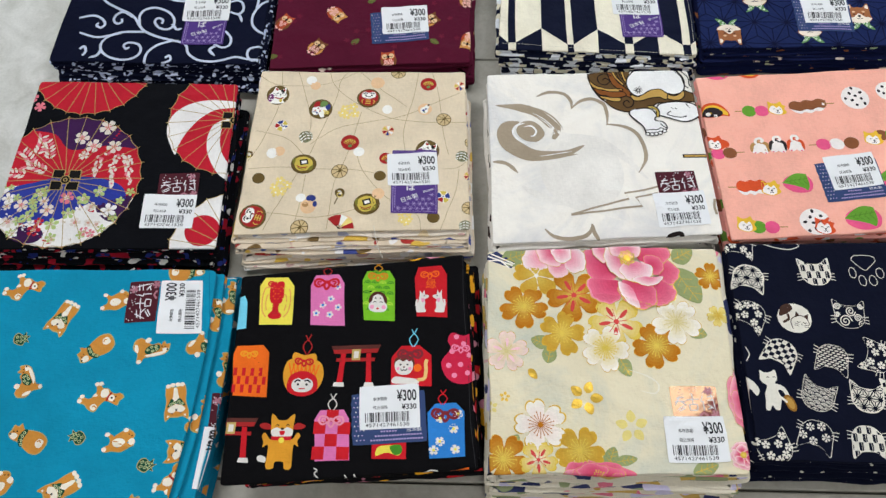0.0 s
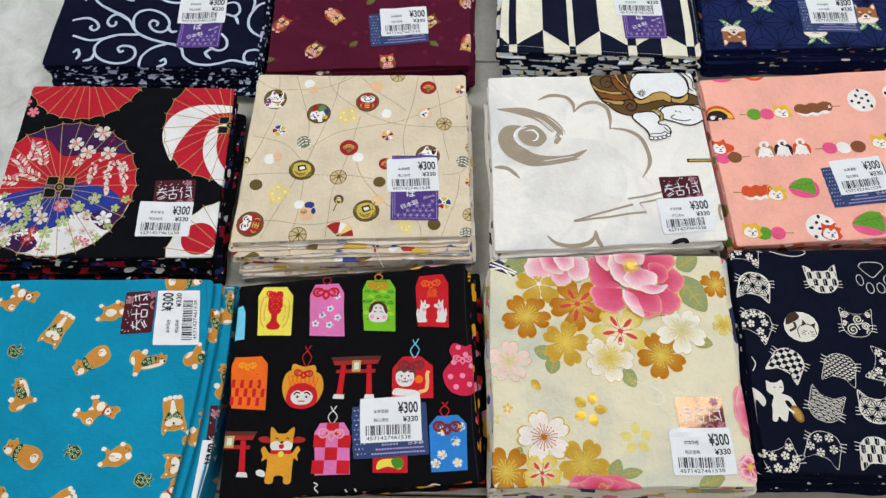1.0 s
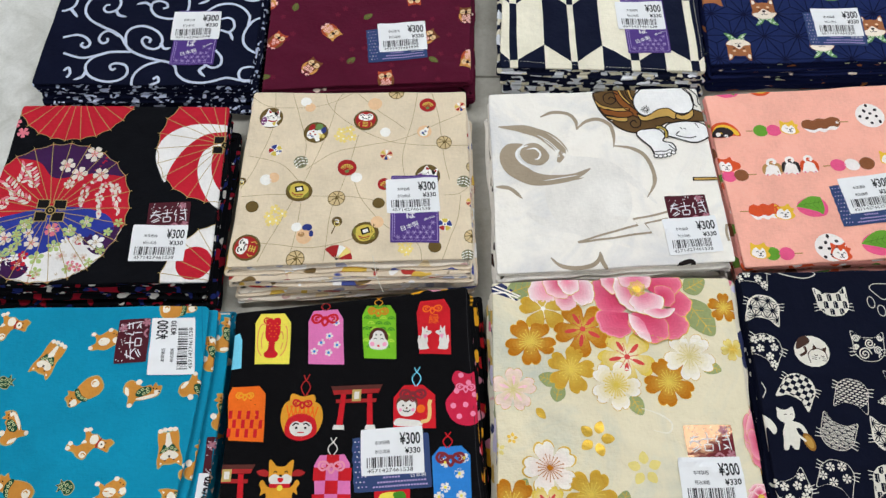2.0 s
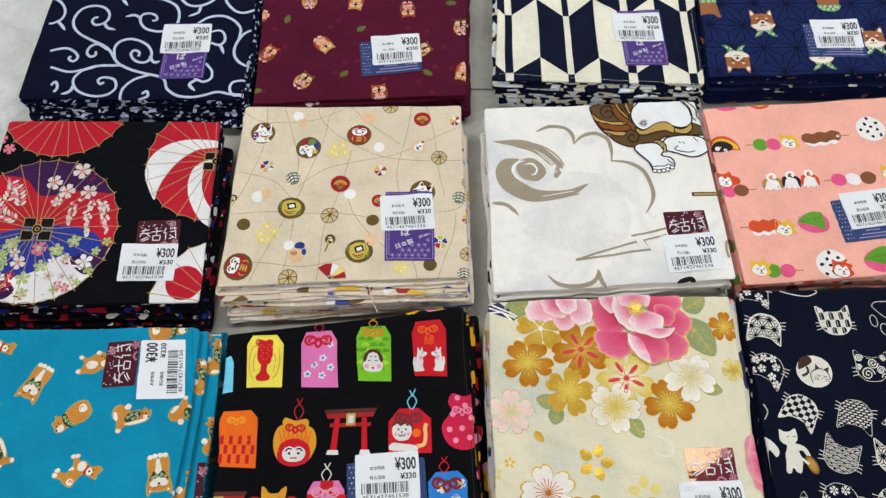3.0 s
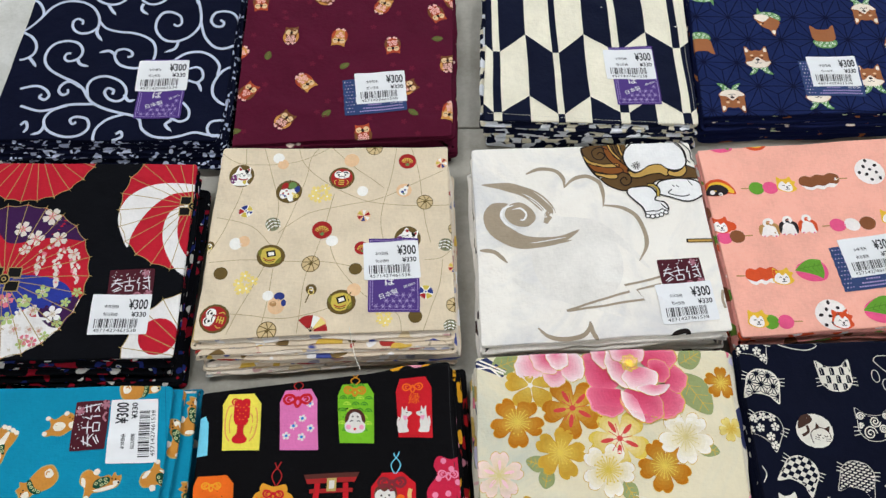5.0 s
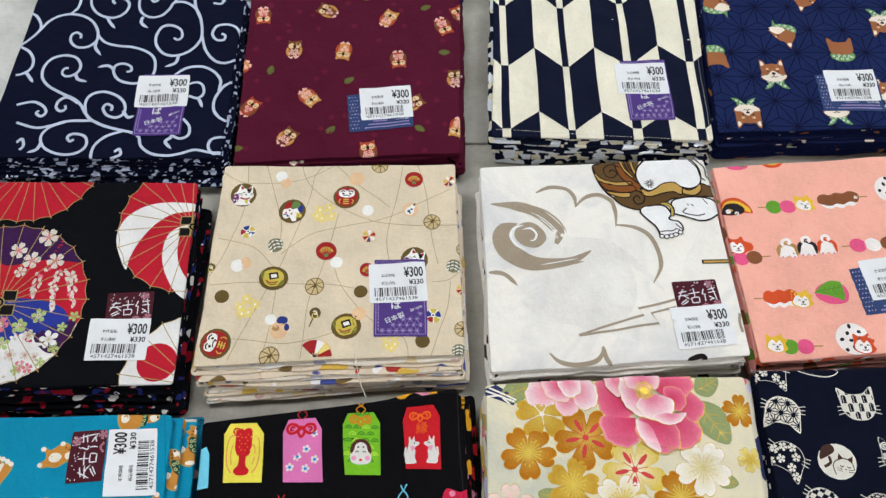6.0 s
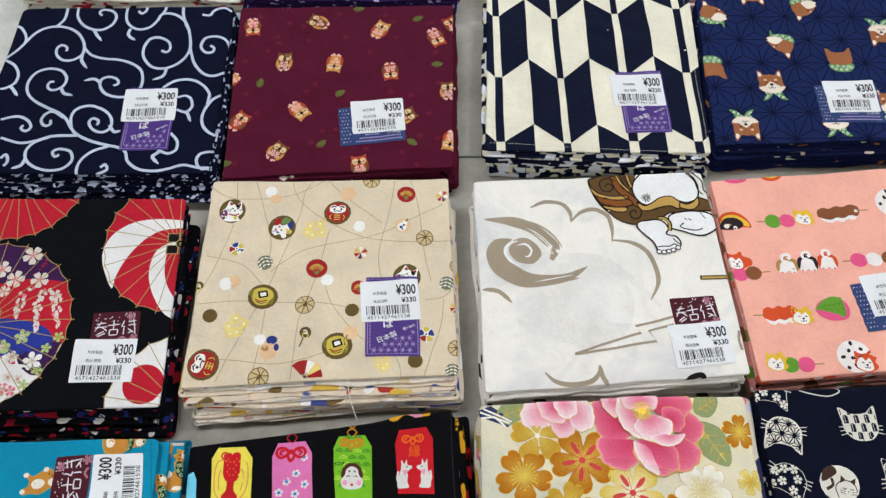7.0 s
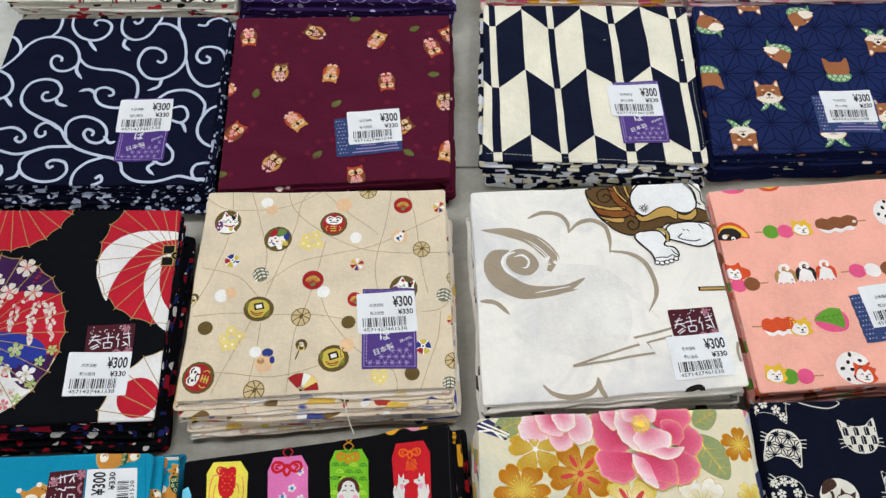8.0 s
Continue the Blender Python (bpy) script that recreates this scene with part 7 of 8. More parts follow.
peo.flush("leaf_print", peo.root)
leaf(peo, 80.4, 12.8, 15, 10, 70, sage, 1, foil)
peo.flush("leaf_print", peo.root)
leaf(peo, 90.7, 11.0, 15, 7, 8, sage, 1, foil)
peo.flush("leaf_print", peo.root)
leaf(peo, 142.8, 6.1, 18, 10, 20, sage, 1, foil)
peo.flush("leaf_print", peo.root)


HUES = {}


def blend(a, b, k):
    """An ink between two inks."""
    ca, cb = HUES[a.name], HUES[b.name]
    return ink("%s to %s %d" % (a.name[4:], b.name[4:], round(k * 100)), tuple(round(ca[i] + (cb[i] - ca[i]) * k) for i in range(3)))


for mm, cc in ((ochre, (186, 112, 22)), (mustard, (200, 152, 48)), (lemon, (226, 196, 96)), (blush_white, (246, 238, 226)), (faint_pink, (240, 214, 205)), (coral, (214, 74, 70)), (petal_pink, (234, 116, 144)),
               (petal_deep, (212, 62, 98)), (petal_pale, (250, 216, 218)), (foil, (212, 172, 66)), (ink("pale gold", (222, 204, 140)), (222, 204, 140)), (ink("pale lemon", (232, 214, 130)), (232, 214, 130))):
    HUES[mm.name] = cc


def gilded(x, y, r, mat, heart, rot, layer, deep=None, count=16, spots=0.0, rim=0.4, glow=None):
    """A blossom with a foil outline, a shaded heart and gold stamens."""
    blossom(peo, x, y, r + rim, foil, layer, rot, 5, 0.37, 0.13)
    blossom(peo, x, y, r, mat, layer + 1, rot, 5, 0.34, 0.14)
    for q, k in ((0.86, 0.12), (0.72, 0.24), (0.58, 0.38), (0.44, 0.55), (0.3, 0.7)):
        blossom(peo, x, y, r * q, blend(mat, glow or heart, k), layer + 2, rot, 5, 0.5, 0.02)
        layer += 1
    if deep:
        for q in range(5):
            a = radians(rot + 36 + 72 * q)
            peo.disc(x + r * 0.42 * math.cos(a), y + r * 0.42 * math.sin(a), r * 0.22, deep, layer + 2, r * 0.075, math.degrees(a), 10)
    stamens(peo, x, y, r * 0.5, heart, layer + 3, count, 0.45, rot, spots, heart)
    peo.disc(x, y, r * 0.10, heart, layer + 3, n=10)
    peo.flush("blossom_print", peo.root)


gilded(24.4, 119.3, 17.5, ochre, lemon, 20, 3, None, 20, 0.5)
gilded(33.9, 143.5, 17, mustard, blush_white, 60, 2, None, 5, glow=lemon)
gilded(61.0, 128.3, 21, ochre, coral, 10, 3, coral, 8, glow=lemon)
gilded(51.5, 98.6, 17, mustard, lemon, 40, 4, None, 18, 0.5)
gilded(90.4, 108.5, 20, lemon, coral, 12, 3, coral, 8, glow=blush_white)
gilded(81.4, 88.3, 17.5, blush_white, lemon, 30, 8, None, 22, 0.6)
gilded(118.0, 91.3, 17.5, ochre, lemon, 80, 4, None, 20, 0.5)
gilded(133.7, 109.4, 18, blush_white, ink("pale gold", (222, 204, 140)), 15, 7, None, 16, 0.4)
gilded(11.9, 85.1, 15.5, faint_pink, MATS["ink pale gold"], 50, 2, petal_pale, 8)
gilded(34.3, 32.6, 18, blush_white, ochre, 70, 3, None, 20, 0.5, 1.3, glow=faint_pink)
gilded(59.4, 15.9, 17, mustard, lemon, 25, 3, None, 18, 0.5)
gilded(8.8, 9.9, 17, ochre, lemon, 15, 2, None, 18, 0.5)
gilded(31.9, 9.0, 13, lemon, coral, 20, 4, coral, 6, glow=blush_white)
gilded(162.0, 146.0, 11, ochre, lemon, 50, 2, None, 12)
gilded(163.7, 115.1, 8, ink("pale lemon", (232, 214, 130)), foil, 10, 1, None, 8)
for x, y, r, an in [(65.7, 52.7, 12.5, 0), (95.7, 33.3, 11.5, 20), (9.5, 52.0, 4.0, 10), (-0.1, 44.4, 5.0, 30)]:
    for q in range(5):
        a = radians(an + 72 * q)
        leaf(peo, x + r * 0.62 * math.cos(a), y + r * 0.62 * math.sin(a), r * 0.72, r * 0.52, math.degrees(a), foil if an < 15 else MATS["ink pale lemon"], 1)
    peo.flush("foil_blossom_print", peo.root)
leaf(peo, 29.6, 68.5, 9, 5, -50, foil, 1)
peo.flush("foil_petal_print", peo.root)


def peony(x, y, r, rot, ruffles, squash=0.85, pale=0.0):
    """A full peony: ruffled petals from the outside in, pale at the rim and deep at the foot, each with a fine foil edge."""
    k = 6
    rp = random.Random(int(x * 7 + y))
    for level, (q, count, size) in enumerate(((0.66, 7, 0.46), (0.50, 6, 0.40), (0.30, 6, 0.30), (0.14, 4, 0.2))[:ruffles]):
        for i in range(count):
            a = radians(rot + 360 * i / count + level * 27 + rp.uniform(-9, 9))
            q2 = q * rp.uniform(0.9, 1.08)
            ca, sa = math.cos(a), math.sin(a)
            wide, deepth = r * size * rp.uniform(0.95, 1.2), r * size * rp.uniform(0.75, 0.95)
            ph = rp.uniform(0, 6)

            def petal(f, back=0.0):
                pts = []
                for j in range(14):
                    b = 2 * math.pi * j / 14
                    w = 1 + 0.10 * math.sin(4 * b + ph) + 0.06 * math.sin(7 * b + ph * 2)
                    u, v = deepth * math.cos(b) * w * f - back, wide * math.sin(b) * w * f
                    pts.append((x + (r * q2 + u) * ca - v * sa, y + ((r * q2 + u) * sa + v * ca) * squash))
                return pts
            lay = k + (i % 2) * 11
            blob(peo, petal(1.025), foil, lay, 3)
            share = min(1.0, rp.choice((0.0, 0.15, 0.4, 0.9)) + pale)
            tip = blend(petal_pink, petal_pale, share)
            foot = petal_deep
            HUES.setdefault(tip.name, tuple(HUES[petal_pink.name][c] * (1 - share) + HUES[petal_pale.name][c] * share for c in range(3)))
            for n, f in enumerate((1.0, 0.93, 0.86, 0.79, 0.71, 0.63, 0.55, 0.46, 0.37, 0.28)):
                blob(peo, petal(f, deepth * 0.62 * (1 - f)), blend(tip, foot, round(n / 9 * 0.85, 2)) if n else tip, lay + 1 + n, 3)
        k += 22
    stamens(peo, x, y + r * 0.05, r * 0.2, lemon, k + 2, 16, 0.5, 0, 0.6, foil)
    peo.flush("peony_print", peo.root, 0.0002)


def petal_wash(pts, foot_at, tip, deep, layer, steps=9, depth=0.85):
    """One peony petal: a fine foil rim, pale at the lip and deepening towards its foot."""
    cx, cy = foot_at
    lip = smooth(pts, 5, True)
    mx, my = mid(lip)
    pts = []
    for u, v in lip:
        a = math.atan2(v - my, u - mx)
        k = 1 + 0.035 * math.sin(9 * a + cx) + 0.03 * math.sin(5 * a + cy)
        pts.append((mx + (u - mx) * k, my + (v - my) * k))
    peo.poly(pts, foil, layer)
    for n in range(steps):
        f = 0.975 - (n / steps) ** 1.2 * 0.8
        q = [(cx + (u - cx) * f, cy + (v - cy) * f) for u, v in pts]
        peo.poly(q, blend(tip, deep, round(n / (steps - 1) * depth, 2)) if n else tip, layer + 1 + n)


HUES[ink("petal near white", (252, 232, 230)).name] = (252, 232, 230)
near_white = MATS["ink petal near white"]
# the large open peony: outer petals first, then the cupped ones round its heart
PETALS = [
    ([(69, 164), (70, 152), (74, 143), (84, 139), (92, 142), (95, 150), (92, 160), (84, 168)], (88, 150), petal_pink, petal_deep),
    ([(72, 142), (71, 134), (75, 126), (84, 122), (93, 124), (97, 132), (95, 140), (84, 141)], (95, 140), blend(petal_pink, petal_pale, 0.3), petal_deep),
    ([(118, 141), (126, 143), (136, 137), (136, 129), (129, 122), (121, 121), (116, 128)], (114, 142), petal_pink, petal_deep),
    ([(124, 160), (132, 158), (140, 151), (139, 143), (132, 138), (126, 143), (124, 151)], (120, 152), petal_pink, petal_deep),
    ([(108, 168), (114, 172), (126, 172), (134, 166), (132, 157), (122, 154), (111, 158)], (110, 158), petal_pink, petal_deep),
    ([(95, 139), (94, 130), (100, 122), (110, 118), (119, 121), (122, 130), (118, 139), (106, 141)], (107, 142), blend(petal_pink, petal_pale, 0.15), petal_deep),
    ([(94, 139), (95, 130), (101, 122), (108, 119), (107, 125), (102, 131), (97, 137)], (104, 136), near_white, petal_pink),
    ([(76, 168), (77, 161), (83, 155), (88, 157), (90, 168), (83, 172)], (84, 166), petal_pale, petal_pink),
    ([(114, 158), (118, 162), (127, 158), (128, 149), (122, 145), (116, 149)], (119, 153), petal_pink, petal_deep),
    ([(86, 167), (85, 158), (88, 149), (95, 142), (104, 140), (106, 147), (99, 154), (94, 162), (92, 169)], (97, 158), near_white, petal_pink),
    ([(96, 147), (101, 140), (111, 139), (119, 144), (121, 150), (114, 155), (105, 156), (98, 153)], (105, 156), near_white, petal_pink),
    ([(105, 141), (110, 137), (118, 136), (126, 140), (127, 144), (119, 142), (112, 144)], (118, 143), near_white, petal_pink),
    ([(90, 170), (89, 163), (95, 159), (104, 158), (111, 161), (111, 170), (101, 173)], (101, 166), petal_pale, petal_pink),
]
for k, (pts, foot_at, tip, deep) in enumerate(PETALS):
    HUES.setdefault(tip.name, HUES[petal_pink.name])
    petal_wash(pts, foot_at, tip, deep, 6 + k * 11)
stamens(peo, 101.5, 158.5, 6.0, foil, 152, 22, 0.5, 0, 0.8, lemon)
peo.flush("peony_print", peo.root)
# a smaller one beside it, nearly white at the lips
for k, (pts, foot_at, tip, deep) in enumerate((
        ([(24, 158), (25, 150), (32, 146), (41, 149), (44, 157), (38, 166), (29, 166)], (44, 162), near_white, petal_pink),
        ([(43, 152), (45, 144), (52, 142), (58, 147), (58, 155), (50, 159)], (51, 162), petal_pale, petal_deep),
        ([(55, 160), (56, 151), (63, 146), (70, 150), (71, 160), (65, 168), (57, 168)], (54, 162), near_white, petal_pink),
        ([(35, 164), (38, 155), (47, 151), (54, 155), (56, 164), (52, 172), (38, 172)], (49, 164), petal_pale, petal_deep),
        ([(46, 170), (47, 160), (53, 154), (60, 158), (60, 168), (54, 173)], (52, 168), near_white, petal_pink))):
    petal_wash(pts, foot_at, tip, deep, 4 + k * 11)
peo.flush("peony_print", peo.root)
peony(177.0, 54.0, 14, 0, 2, 1.7, 0.2)
peony(168.0, 15.0, 9, 20, 2, 1.0, 0.8)
peony(71.4, -2.0, 24, 20, 2, 0.5)
peo.poly([(-2.9, 160.0), (5.1, 163.2), (18.9, 153.0), (15.7, 149.0), (-2.2, 156.0)], ink("indigo", (52, 58, 96)), 1)
for v in ([(-1.7, 159.0), (16.6, 151.4)], [(0.5, 161.1), (18.0, 152.5)], [(-0.9, 155.1), (7.3, 155.7), (13.9, 149.4)]):
    peo.stroke(v, 1.2, blush_white, 2)
peo.flush("indigo_corner_print", peo.root)

# midnight cloth with patterned cats
milk, bark = ink("cat white", (228, 222, 208)), ink("cat brown", (70, 48, 40))
HEAD = [(-10.5, -3), (-11, 3), (-11.4, 8), (-11.2, 12.4), (-7.6, 10.4), (-5.0, 8.2), (0, 7.6), (5.0, 8.2), (7.6, 10.4), (11.2, 12.4), (11.4, 8), (11, 3), (10.5, -3), (6, -8.2), (0, -9.4), (-6, -8.2)]


HEAD_LINE = smooth([(u * 0.93, v * 0.93) for u, v in HEAD], 3, True)


def inside(u, v):
    """Is the point within the outline of the head?"""
    hit = False
    for (a, b), (c, d) in zip(HEAD_LINE, HEAD_LINE[1:] + HEAD_LINE[:1]):
        if (b > v) != (d > v) and u < (c - a) * (v - b) / (d - b) + a:
            hit = not hit
    return hit


def head_fill(p, u0, u1, v0, v1, mat, layer, slant=0.0, parts=4):
    """A slanted block of a head's pattern, cut off at the head's outline."""
    for i in range(parts):
        for j in range(parts):
            a, b = u0 + (u1 - u0) * i / parts, u0 + (u1 - u0) * (i + 1) / parts
            c, d = v0 + (v1 - v0) * j / parts, v0 + (v1 - v0) * (j + 1) / parts
            if inside((a + b) / 2 + slant * (c + d) / 2, (c + d) / 2):
                p.poly([(a + slant * c, c), (b + slant * c, c), (b + slant * d, d), (a + slant * d, d)], mat, layer)


def head_line(p, pts, w, mat, layer):
    """A line of a head's pattern, cut off at the head's outline."""
    run = []
    for a, b in zip(pts, pts[1:]):
        n = max(1, int(math.dist(a, b) / 0.7))
        for k in range(n + 1):
            q = (a[0] + (b[0] - a[0]) * k / n, a[1] + (b[1] - a[1]) * k / n)
            if inside(*q):
                if not run or run[-1] != q:
                    run.append(q)
            else:
                if len(run) > 1:
                    p.line(run, w, mat, layer)
                run = []
    if len(run) > 1:
        p.line(run, w, mat, layer)


def cat_face(x, y, rot, kind, s=1.0, flip=1):
    p = Pen(cat, x, y, rot, s, flip)
    light = kind in ("hemp", "tile", "check")
    p.blob(HEAD, milk, 0, 3)
    p.blob([(u * 0.962, v * 0.962) for u, v in HEAD], midnight if not light else milk, 1, 3)
    for sx in (-1, 1):
        for k in (-1.8, 0.2, 2.2):
            p.line([(sx * 9.2, k - 2.6), (sx * 13.6, k - 3.0 + (k - 0.2) * 0.3)], 0.5, milk, 2)
    if kind == "check":
        for i in range(-4, 4):
            for j in range(-4, 5):
                if (i + j) % 2 == 0:
                    head_fill(p, i * 3.1, i * 3.1 + 3.1, j * 3.0, j * 3.0 + 3.0, midnight, 2, 0.12, 3)
    elif kind == "tile":
        for i in range(-4, 4):
            for j in range(-2, 3):
                u, v = i * 3.3 + 1.6, j * 11.0 - 1.0 + (i % 2) * 5.5
                head_fill(p, u - 1.5, u + 1.5, v - 2.7, v + 2.1, midnight, 2, 0, 5)
                head_fill(p, u - 0.9, u + 0.9, v + 2.1, v + 2.7, midnight, 2, 0, 2)
                head_line(p, [(u - 0.4, v - 2.4), (u - 0.4, v + 2.3)], 0.28, milk, 3)
    elif kind == "bars":
        for j in range(-6, 7):
            for i in range(-4, 5):
                u, v = i * 3.5 + j * 0.9, j * 1.75
                head_fill(p, u - 1.35, u + 1.0, v - 0.5, v + 0.5, milk, 2, 0.5, 2)
    elif kind == "hemp":
        step = 7.6
        for j in range(-2, 3):
            for i in range(-2, 3):
                cu, cv = i * step + (j % 2) * step / 2 + 1.0, j * step * 0.866 + 1.0
                for q in range(6):
                    a0, a1 = radians(q * 60), radians(q * 60 + 30)
                    head_line(p, [(cu, cv), (cu + step * math.cos(a0), cv + step * math.sin(a0))], 0.75, midnight, 2)
                    head_line(p, [(cu, cv), (cu + step / 1.732 * math.cos(a1), cv + step / 1.732 * math.sin(a1))], 0.55, midnight, 2)
    elif kind == "swirl":
        for cu, cv, r, way in ((-3.4, -4.0, 4.6, 1), (0.6, 3.6, 3.8, -1), (5.8, -1.2, 3.0, 1), (8.6, -6.4, 3.4, 1), (-8.4, 6.6, 2.8, 1), (8.2, 8.0, 2.2, -1), (-9.0, 0.4, 2.0, 1)):
            head_line(p, smooth([(cu + r * (1 - k / 17) * math.cos(way * k * 0.8), cv + r * (1 - k / 17) * math.sin(way * k * 0.8)) for k in range(16)], 2), 0.85, milk, 2)
    elif kind == "wave":
        for j in range(-4, 5):
            for i in range(-3, 4):
                u, v = i * 5.0 + (j % 2) * 2.5, j * 2.5
                for r in (2.45, 1.65, 0.85):
                    head_line(p, [(u + r * math.cos(radians(a)), v + r * math.sin(radians(a))) for a in range(20, 161, 20)], 0.45, milk, 2)
    elif kind == "flower":
        for u, v in ((-4.8, -2.6), (3.2, 2.6), (4.6, -5.0), (-4.6, 4.6), (-0.6, -7), (8.0, 6.8), (-9, 8.4), (8.6, -1.2)):
            (a, b), = p.p([(u, v)])
            blossom(cat, a, b, 2.9 * s, milk, 2, u * 20, 5, 0.3, 0.1, 6)
            cat.disc(a, b, 0.6, midnight, 3, n=6)
    elif kind == "pinwheel":
        for u, v in ((-6.2, 0.4), (1.4, 5.2), (4.8, -3.6), (-2, -6.0), (8.4, 3.4)):
            for q in range(6):
                p.poly(turn([(0.3, 0), (2.9, 0.2), (2.3, 1.7), (1.2, 1.2)], u, v, q * 60 + 20), milk, 2)
    cat.flush("cat_face_print", cat.root)


midnight = ink("midnight", (9, 13, 32))
CATS = [(11.7, 133.6, 168, "hemp"), (60.3, 136.5, 2, "tile"), (8.6, 104.0, 150, "flower"), (79.1, 103.3, -2, "swirl"), (25.8, 75.2, 150, "check"), (61.5, 72.5, 165, "bars"),
        (45.6, 43.6, -22, "wave"), (79.9, 42.6, -8, "hemp"), (40.2, 18.2, 160, "pinwheel"), (74.1, 14.8, 178, "tile"), (93.4, 72.3, 70, "flower"), (7.2, 160.9, 170, "flower"), (104.1, 47.3, 10, "check"),
        (136.7, 138.0, 0, "bars"), (133.5, 102.9, 10, "hemp"), (105.4, 18.3, 170, "swirl"), (11.2, 6.9, 20, "flower")]
for x, y, r, k in CATS:
    cat_face(x, y, r, k, 1.02)
# sleeping cat, dancing cat and paw
x, y = 39.6, 101.4
p = Pen(cat, x, y, -10, 1.1)
p.disc(0, 0, 11, milk, 0, 10)
p.blob([(-9.6, 0), (-9, 6.4), (-4, 9.2), (-1.6, 6), (-5, 2.4)], bark, 1)
p.brush([(-7, -4), (-3.6, -1), (-4.6, 2.4)], 1.6, bark, 1)
p.poly([(0.2, 0.6), (0.6, 5.0), (3.2, 2.4)], bark, 2)
p.poly([(5.4, 2.2), (8.6, 4.4), (8.4, 0.4)], bark, 2)
p.brush([(-0.6, -7.4), (-2.2, -2), (0.6, 1.6), (4.4, 2.4), (8.2, 0.6), (9.6, -3)], 0.55, bark, 2)
for u in (2.6, 6.6):
    p.brush([(u - 1, -1.6), (u, -2.4), (u + 1, -1.6)], 0.5, bark, 2)
p.poly([(4.1, -3.2), (5.3, -3.2), (4.7, -4.0)], bark, 2)
for k in (-3.6, -4.8):
    p.line([(6.4, k), (9.4, k + 0.4)], 0.35, bark, 2)
    p.line([(3.0, k), (0.2, k + 0.4)], 0.35, bark, 2)
cat.flush("sleeping_cat_print", cat.root)
x, y = 16.3, 46.3
p = Pen(cat, x, y, 0, 0.95)
p.blob([(-8.6, 9), (-8.4, 13), (-8, 16.4), (-5, 14.6), (-1, 14.8), (2.6, 16.6), (3.6, 12), (3.0, 8.6), (1.4, 6.6), (5.4, 5.4), (8.6, 3.0), (10.6, -2), (8.6, -3), (6, 1.4), (3, 1.2), (4.6, -4), (3.6, -9.4), (2.2, -13), (-0.6, -12.4), (-2.6, -9.8), (-4.6, -13.4), (-7.4, -12.6), (-6.6, -6.6), (-6.4, -1), (-4.4, 4.6), (-6.6, 6.4)], milk)
p.disc(10.6, -7.4, 3.6, ink("coin ochre", (150, 104, 40)), 1, 6.4, 24)
p.disc(10.6, -7.4, 2.4, ink("coin ochre light", (190, 146, 70)), 2, 4.6, 24)
p.brush([(1.6, -1.4), (5, -4.2), (8.4, -7.0)], 1.7, milk, 3)
for u, v in ((-3, 10.6), (1.4, 10.8)):
    p.brush([(u - 0.9, v), (u, v + 0.7), (u + 0.9, v)], 0.5, bark, 1)
cat.flush("dancing_cat_print", cat.root)
x, y = 2.2, 43.5
p = Pen(cat, x, y, 0, 1.1)
p.blob([(-7, 12), (0, 10), (4, 4), (2, 0), (-2, 4), (-3, -10), (-7, -12)], milk)
cat.flush("dancing_cat_print", cat.root)
for x, y in ((98.2, 139.1),):
    p = Pen(cat, x, y, 0, 1.1)
    ring_pts = [(-8, 9), (-5, 12), (5, 12), (8, 9), (4, 4.6), (0, 1.6), (-4, 4.6)]
    p.brush(ring_pts + ring_pts[:1], 0.45, milk)
    for u, v in ((-9, -0.5), (-3.4, -6), (3.4, -6), (9, -0.5)):
        p.brush([(u + 2.4 * math.cos(a * 0.785), v + 3.8 * math.sin(a * 0.785)) for a in range(9)], 0.45, milk, 0)
    cat.flush("paw_print", cat.root)
brush(cat, [(26.3, 159.9), (34.7, 157.5), (45.0, 156.3), (52.5, 159.4), (49.5, 162.3)], 0.7, milk)
cat.flush("cut_off_print", cat.root)
brush(cat, [(1.7, 79.1), (3.7, 73.9), (1.0, 68.7)], 0.6, milk)
cat.flush("cut_off_print", cat.root)

# the row behind: what shows at its near edge
for i in range(16):
    for j in range(4):
        c0 = (8 + i * 11.5, 6 + j * 11.5 + (i % 2) * 5.7)
        fb.stroke([(c0[0] + 6.4 * math.cos(a * 0.524), c0[1] + 6.4 * math.sin(a * 0.524)) for a in range(12)], 0.5, ink("stitch lilac", (168, 156, 200)), 0, closed=True)
fb.flush("stitched_circles_print", fb.root)
rnd = random.Random(9)
for cl, cols in ((fc, ((226, 110, 130), (236, 176, 80), (240, 150, 160))), (fd, ((196, 40, 62), (236, 150, 170), (90, 60, 80)))):
    for i in range(26):
        blossom(cl, rnd.uniform(0, 172), rnd.uniform(0, 60), rnd.uniform(5, 9), ink("far %d" % cols[i % 3][0], cols[i % 3]), i % 5, rnd.uniform(0, 70))
    cl.flush("blossom_print", cl.root)
for u in (62, 92):
    fa.stroke([(u, -1.5), (u, 60)], 2.4, ink("letter red", (176, 44, 48)), 0)
for u in (65, 89):
    fa.stroke([(u, -1.5), (u, 60)], 1.0, ink("letter green", (44, 74, 56)), 0)
for k, (u, v) in enumerate(((108, 3), (108, 14), (108, 26))):
    for a in ((-4, 3, 4, 3), (-4, -1, 4, -1), (0, 5, 0, -4), (-4, 3, -4, -4)):
        fa.stroke([(u + a[0], v + a[1]), (u + a[2], v + a[3])], 1.3, black_ink, 0)
for u in (134, 152, 170):
    fa.disc(u, 6, 8, black_ink, 0, 7, 0, 14)
    blossom(fa, u, 6, 6, ink("off white print", (232, 226, 212)), 1, u, 7, 0.3, 0, 5)
fa.flush("brush_letter_print", fa.root)

